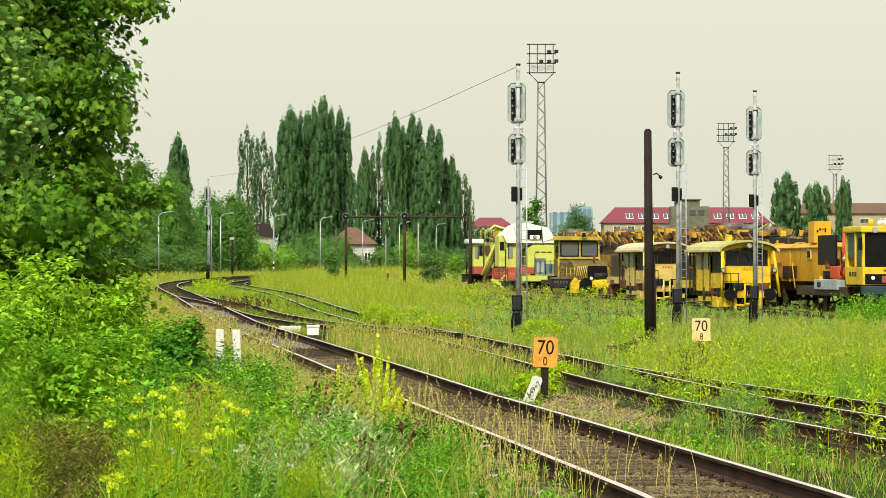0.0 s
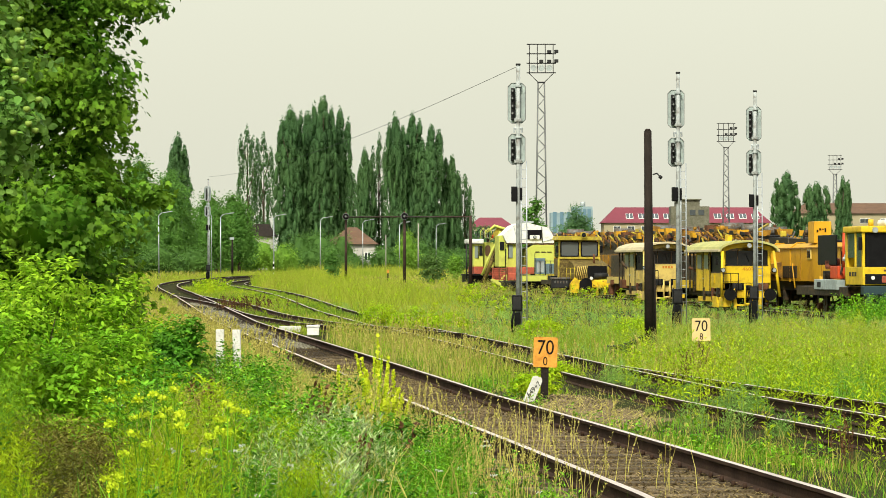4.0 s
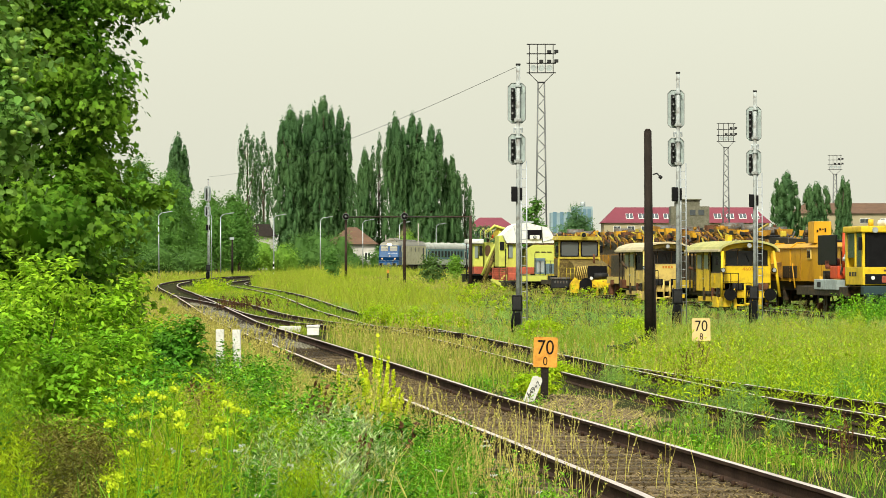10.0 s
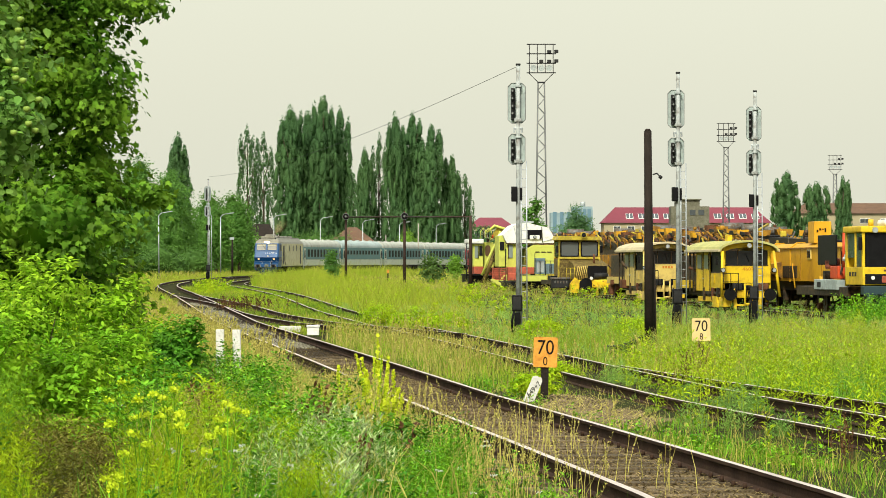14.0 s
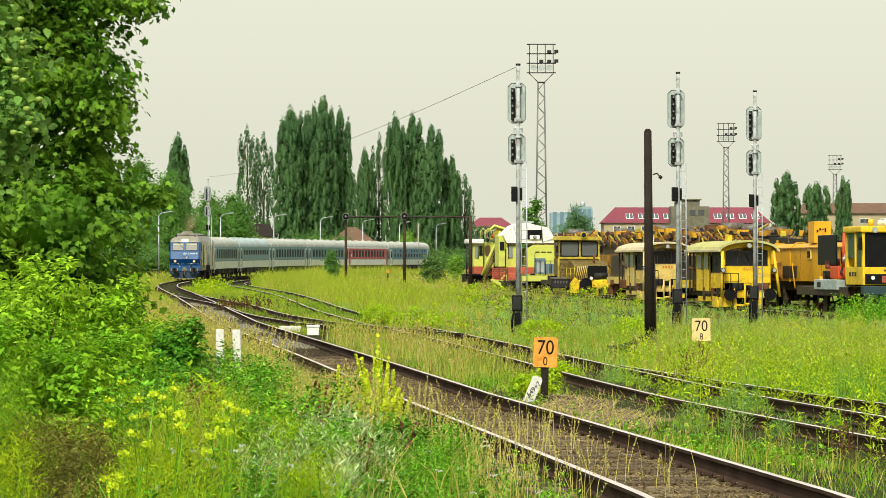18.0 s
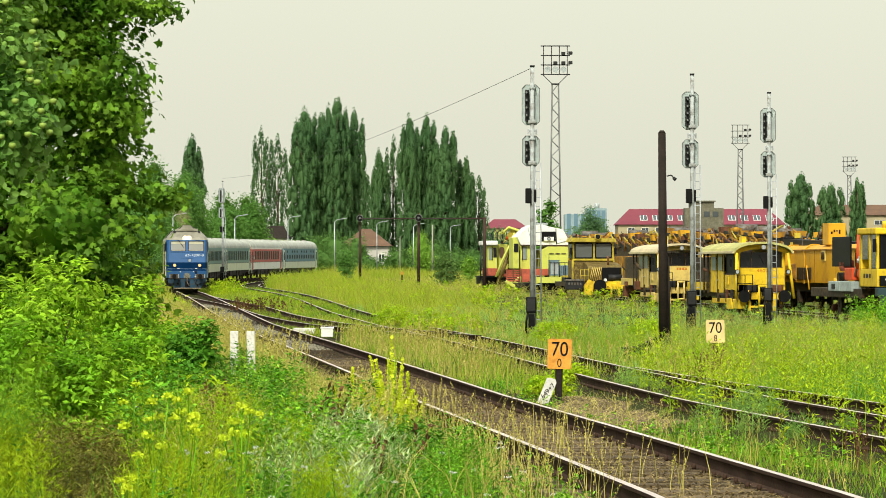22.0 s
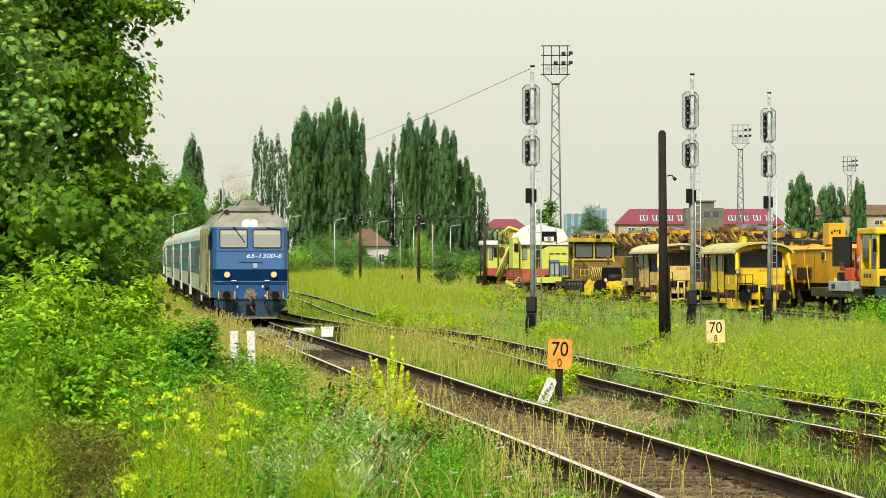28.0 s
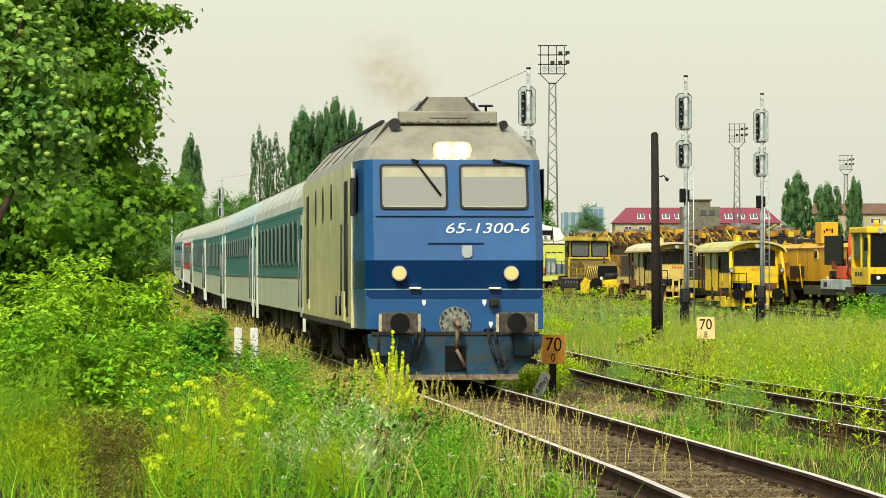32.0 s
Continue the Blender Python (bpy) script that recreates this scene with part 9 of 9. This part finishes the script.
def stalks(name, x, y, h, mat, label, seed, head=0.14, width=0.012, w=0.004):
    """Dry stems with a thicker seed head made of small scales."""
    rng = np.random.default_rng(seed)
    n = len(x)
    z = ground_z(x, y)
    lean = rng.normal(size=(n, 2)) * 0.16
    per = 12
    t = np.linspace(0, 1, per)[None] * np.ones((n, 1))
    hz = (1 - head + head * t) * h[:, None]
    bend = (hz / h[:, None]) ** 2
    c = np.stack([x[:, None] + lean[:, :1] * bend * h[:, None], y[:, None] + lean[:, 1:] * bend * h[:, None], z[:, None] + hz], -1)
    c = (c + rng.normal(size=c.shape) * width * 0.35).reshape(-1, 3)
    v, f = leaves_at(c, width * 2.4, 0.9, rng, 0.45)
    P0 = np.stack([x, y, z], -1)
    tip = np.stack([x + lean[:, 0] * h, y + lean[:, 1] * h, z + h], -1)
    mid = np.stack([x + lean[:, 0] * 0.25 * h, y + lean[:, 1] * 0.25 * h, z + h * 0.5], -1)
    W = np.array([w / 2, 0, 0])
    sv = np.stack([P0 - W, P0 + W, mid + W, mid - W, tip], 1).reshape(-1, 3)
    sf = (np.arange(n)[:, None, None] * 5 + np.array([(0, 1, 2), (0, 2, 3), (3, 2, 4)])[None]).reshape(-1, 3)
    V, F = joined([(sv, sf), (v, f)])
    return soup(name, V, F, mat, label, "dry grass")


x, y, r = patch(1500, -1.6, 1.2, 36, 56, 61, lambda x, y: (x < MAIN.at_y(y) - 0.9) & (x > MAIN.at_y(y) - 2.2) & (value(x, y, 1.5, 4) > 0.5))
stalks("seed_grass", x, y, r.uniform(0.45, 0.85, len(x)), STRAW, "tall golden seed grass along the rail", 62)
x, y, r = patch(330, -1.75, -0.75, 37, 44, 161, lambda x, y: x < MAIN.at_y(y) - 1.2)
stalks("rail_seed_grass", x, y, r.uniform(0.5, 0.9, len(x)), STRAW, "tall golden seed grass by the mulleins", 162, 0.2, 0.014, 0.006)
x, y, r = patch(760, -1.2, 1.3, 26, 39, 163, lambda x, y: (x < MAIN.at_y(y) - 1.12) & (x > MAIN.at_y(y) - 1.75))
stalks("edge_seed_grass", x, y, r.uniform(0.4, 0.9, len(x)), STRAW, "golden seed grass at the edge of the ballast", 164, 0.24, 0.010, 0.005)
rng_s = np.random.default_rng(63)
y = np.concatenate([rng_s.uniform(28, 52, 25), rng_s.normal(38.5, 1.6, 45), rng_s.normal(30.5, 0.9, 20)])
x = MAIN.at_y(y) + np.where(rng_s.random(90) < 0.7, rng_s.uniform(-0.68, 0.2, 90), rng_s.uniform(0.82, 1.1, 90))
stalks("track_stalks", x, y, rng_s.uniform(0.35, 0.75, 90), STRAW, "single golden stalks standing between the rails", 64, 0.26, 0.010, 0.006)
x, y, r = patch(5000, -12, -3, 62, 135, 65, lambda x, y: (x < MAIN.at_y(y) - 1.2) & (x > MAIN.at_y(y) - 4.2))
stalks("bank_seed_grass", x, y, r.uniform(0.5, 0.95, len(x)), STRAW, "golden seed grass on the inside of the track", 66, width=0.02, w=0.009)
x, y, r = patch(1200, -3, 9, 62, 125, 67, lambda x, y: (np.abs(x - SIDING.at_y(y)) < 2.6) & (value(x, y, 0.7, 1) > 0.45))
stalks("siding_seed_grass", x, y, r.uniform(0.4, 0.8, len(x)), STRAW, "golden seed grass round the siding", 68, width=0.02, w=0.009)
x, y, r = patch(1500, -4.5, 3.6, 68, 112, 165, lambda x, y: (x > MAIN.at_y(y) + 1.5) & (x < SIDING.at_y(y) - 0.9) & (value(x, y, 0.9, 6) > 0.46))
stalks("island_seed_grass", x, y, r.uniform(0.3, 0.7, len(x)), STRAW, "tall golden seed grass between the two tracks", 166, 0.25, 0.022, 0.010)
x, y, r = patch(60, -2.75, -2.3, 35.5, 39, 59)
stalks("bank_stalks", x, y, r.uniform(0.5, 0.75, len(x)), STRAW, "golden seed stalks in the weeds of the bank", 60, 0.25, 0.014, 0.007)
for k, (cx, cy, n, h) in enumerate(((-1.43, 35, 4, 0.84), (-1.25, 35, 5, 0.9), (-0.37, 33, 4, 0.6), (-2.45, 36, 14, 0.75), (-2.6, 38, 10, 0.8), (4.3, 62, 14, 0.75), (4.75, 66, 10, 0.8), (-1.3, 41, 8, 0.6), (-1.05, 44, 8, 0.6), (-0.75, 31, 5, 0.5), (-9.6, 165, 60, 0.8), (4.2, 37, 8, 0.6))):
    rk = np.random.default_rng(70 + k)
    s = 0.05 if n < 6 else 0.12 if cy < 100 else 0.9
    stalks("dock_stalks", cx + rk.normal(size=n) * s, cy + rk.normal(size=n) * s, h * rk.uniform(0.7, 1.1, n), BROWN_STALK, "dark brown dried dock stalks", 80 + k, 0.55, 0.03 if n < 6 else 0.02 if cy < 100 else 0.05, 0.008)


def build_mullein(x, y, h, spikes, seed):
    """A flowering mullein: leafy stem with dense yellow spikes."""
    rng = np.random.default_rng(seed)
    g = float(ground_z(x, y))
    T = thing("mullein", Matrix.Translation((x, y, g)), "yellow-flowering mullein beside the rail", "wild flower", "mulleins by the track")
    st, fl, lv = [], [], []
    for k in range(spikes):
        top = h * (1 if k == 0 else rng.uniform(0.6, 0.85))
        ox, oy = (0, 0) if k == 0 else rng.normal(size=2) * 0.17
        n = 190
        t = 0.24 + 0.76 * (np.arange(n) + rng.random(n)) / n
        c = np.stack([ox * t + np.clip(rng.normal(size=n), -1.4, 1.4) * 0.024 * (1.3 - t), oy * t + np.clip(rng.normal(size=n), -1.4, 1.4) * 0.024 * (1.3 - t), t * top], -1)
        fl.append(leaves_at(c, 0.036, 0.2, rng, 0.95))
        st.append(blades(np.array([0.0]), np.array([0.0]), np.array([top]), np.array([0.02]), np.array([0.05]), rng, np.array([-0.05])))
        n = 34
        t = rng.uniform(0.05, 0.55, n)
        c = np.stack([ox * t + rng.normal(size=n) * 0.08, oy * t + rng.normal(size=n) * 0.08, t * top], -1)
        lv.append(leaves_at(c, 0.13, 0.3, rng, 0.4))
    for v, f in fl:
        soup("flower_spike", v, f, YELLOW, parent=T)
    for v, f in st:
        soup("stem", v, f, WEED_LEAF, parent=T)
    v, f = joined(lv)
    soup("foliage", v, f, WEED_LEAF, parent=T)


for k, (x, y, h, n) in enumerate(((-1.2, 40.0, 1.0, 6), (-0.76, 40.5, 1.36, 7), (-0.88, 40.0, 0.95, 6), (-0.58, 40.8, 0.95, 6), (-0.74, 39.8, 1.05, 6), (-0.64, 40.0, 0.8, 5))):
    build_mullein(x, y, h, n, 90 + k)


def build_umbel_plant(x, y, h, seed):
    """A tall feathery weed with flat yellow flower heads."""
    rng = np.random.default_rng(seed)
    g = float(ground_z(x, y))
    T = thing("yellow_umbel_weed", Matrix.Translation((x, y, g)), "feathery weed with flat yellow flower heads", "wild flower", "yellow umbel weeds")
    st, fl, lv = [], [], []
    for k in range(int(rng.integers(2, 5))):
        ox, oy = rng.normal(size=2) * 0.12
        top = h * rng.uniform(0.75, 1.05)
        for (ax, ay, az), (bx, by, bz) in (((0, 0, 0), (ox * 0.6, oy * 0.6, top * 0.7)), ((ox * 0.6, oy * 0.6, top * 0.7), (ox, oy, top))):
            w = 0.004
            st.append((np.array([(ax - w, ay, az), (ax + w, ay, az), (bx + w * 0.7, by, bz), (bx - w * 0.7, by, bz)]), np.array([(0, 1, 2, 3)])))
        n = 46
        a, r = rng.uniform(0, 6.28, n), 0.042 * np.sqrt(rng.random(n))
        c = np.stack([ox + r * np.cos(a), oy + r * np.sin(a), top + 0.022 - r * 0.35 + rng.normal(size=n) * 0.012], -1)
        fl.append(leaves_at(c, 0.024, 0.3, rng, 0.9))
        for q in range(5):
            b = rng.uniform(0, 6.28)
            e = np.array([ox + 0.03 * math.cos(b), oy + 0.03 * math.sin(b), top])
            s = np.array([ox, oy, top - 0.05])
            st.append((np.array([s - (0.0015, 0, 0), s + (0.0015, 0, 0), e + (0.0015, 0, 0), e - (0.0015, 0, 0)]), np.array([(0, 1, 2, 3)])))
        n = 60
        t = rng.uniform(0.1, 0.85, n)
        c = np.stack([ox * t + rng.normal(size=n) * 0.06, oy * t + rng.normal(size=n) * 0.06, t * top], -1)
        lv.append(leaves_at(c, 0.05, 0.7, rng, 0.1))
    for v, f in fl:
        soup("flower_head", v, f, LIME_FLOWER, parent=T)
    for nm, pieces, mt in (("stem", st, WEED_LEAF), ("foliage", lv, LIME_LEAF)):
        v, f = joined(pieces)
        soup(nm, v, f, mt, parent=T)


rng_u = np.random.default_rng(17)
for k in range(12):
    yy = rng_u.uniform(22.5, 31)
    build_umbel_plant(rng_u.uniform(-0.1, -0.062) * yy, yy, rng_u.uniform(0.55, 1.0), 200 + k)


def white_heads():
    rng = np.random.default_rng(19)
    pieces = []
    for k in range(90):
        y = rng.uniform(25, 40)
        x = rng.uniform(-0.095, 0.028) * y
        if x > MAIN.at_y(y) - 1.2:
            continue
        n = 22
        h = rng.uniform(0.18, 0.5)
        r = 0.03 * np.sqrt(rng.random(n))
        a = rng.uniform(0, 6.28, n)
        c = np.stack([x + r * np.cos(a), y + r * np.sin(a), float(ground_z(x, y)) + h + rng.normal(size=n) * 0.006], -1)
        pieces.append(leaves_at(c, 0.013, 0.4, rng, 0.9))
    v, f = joined(pieces)
    soup("white_yarrow", v, f, WHITE_FLOWER, "small white yarrow heads in the weeds", "wild flower")


white_heads()

ELDER_LEAF = leafy("elder_leaves", (0.085, 0.26, 0.018), (0.17, 0.38, 0.03), 0.35, 1.3, jitter=0.5)
SUNNY_LEAF = leafy("sunny_leaves", (0.18, 0.40, 0.018), (0.38, 0.58, 0.028), 0.45, 1.3, jitter=0.5)
for k, (x, y, h, w) in enumerate(((-4.75, 38, 2.0, 0.5), (-4.25, 37, 2.1, 0.4), (-3.75, 39, 1.95, 0.42), (-3.6, 38, 1.3, 0.4), (-4.3, 33, 1.35, 0.45), (-3.6, 33.5, 1.1, 0.4), (-3.24, 42.5, 1.5, 0.30), (-3.95, 46, 1.35, 0.4))):
    broad_tree(x, y, ((0, 0, h * 0.55, w, w, h * 0.42), (w * 0.6, -0.1, h * 0.78, w * 0.5, w * 0.5, h * 0.2), (-w * 0.6, 0, h * 0.65, w * 0.55, w * 0.5, h * 0.28), (w * 0.2, -0.2, h * 0.3, w * 0.9, w * 0.7, h * 0.25)), SUNNY_LEAF if k != 6 else ELDER_LEAF, 230 if k != 6 else 420, 10, 0.07, 0.088, 350 + k,
               "leafy sapling with light green leaves on the bank", "bank_sapling", 0.02, "saplings on the bank", up=0.2, wide=0.42)
for k, (x, y, h, w, lf) in enumerate(((-3.15, 42, 0.85, 0.3, ELDER_LEAF), (-4.2, 52, 0.95, 0.4, WEED_DARK), (-5.2, 55, 1.2, 0.6, WEED_LEAF), (-6.2, 58, 1.5, 0.8, WEED_LEAF), (-4.5, 46, 1.0, 0.55, WEED_DARK), (-5.4, 50, 1.2, 0.7, LIME_LEAF), (-3.4, 42, 0.8, 0.4, WEED_LEAF),
                                      (-6.4, 64, 1.7, 1.0, MAPLE_LEAF), (-7.4, 72, 1.9, 1.0, MAPLE_LEAF))):
    broad_tree(x, y, ((0, 0, h * 0.5, w, w * 0.8, h * 0.5), (w * 0.5, 0, h * 0.35, w * 0.6, w * 0.6, h * 0.3), (-w * 0.5, 0, h * 0.6, w * 0.6, w * 0.6, h * 0.35)), lf, 200, 9, 0.1, 0.11, 300 + k,
               "leafy green bush on the bank", "bank_bush", 0.03, "bushes on the bank")
for k, (x, y, h, w) in enumerate(((2.95, 104, 0.9, 0.7), (-1.0, 125, 1.0, 0.9), (0.2, 122, 0.8, 0.8), (-2.4, 132, 1.1, 0.8), (2.2, 66, 0.4, 0.35), (6.3, 112, 0.8, 0.7), (1.55, 60, 0.35, 0.3))):
    broad_tree(x, y, ((0, 0, h * 0.5, w, w * 0.8, h * 0.5), (w * 0.5, 0, h * 0.35, w * 0.6, w * 0.6, h * 0.3), (-w * 0.5, 0, h * 0.4, w * 0.6, w * 0.6, h * 0.35)), LIME_LEAF, 190, 12, 0.1, 0.09 if y < 80 else 0.12, 330 + k,
               "low lime-green bush in the yard grass", "lime_bush", 0.02, "lime bushes in the yard", up=0.9, wide=0.3)
# ---- what moves: the train runs along the main track at about 70 km/h ----
FRONT = ((0.0, 645.0), (9.5, 478.0), (13.0, 411.0), (19.0, 303.0), (23.0, 223.0), (28.5, 120.6), (32.0, 51.6))


def vehicle_pose(s, a, b):
    """Pose of a vehicle whose front stands at s along the track and whose bogies ride a and b behind it."""
    x0, y0, z0 = MAIN.spot(s + a)
    x1, y1, z1 = MAIN.spot(s + b)
    d = Vector((x1 - x0, y1 - y0, z1 - z0))
    turn = math.atan2(-d.x, d.y)
    tip = math.atan2(d.z, math.hypot(d.x, d.y))
    m = Matrix.Translation((x0, y0, z0)) @ Euler((tip, 0, turn)).to_matrix().to_4x4()
    return m @ Matrix.Translation((0, -a, 0))


def motions():
    ts = [f[0] for f in FRONT]
    ss = [MAIN.s_of(f[1]) for f in FRONT]
    for ob, back, length, a, b in TRAIN:
        rows = []
        for k in range(65):
            t = k * 0.5
            s = float(np.interp(t, ts, ss)) + back
            rows.append((t, vehicle_pose(s, a, b)))
        walk(ob, rows)


motions()
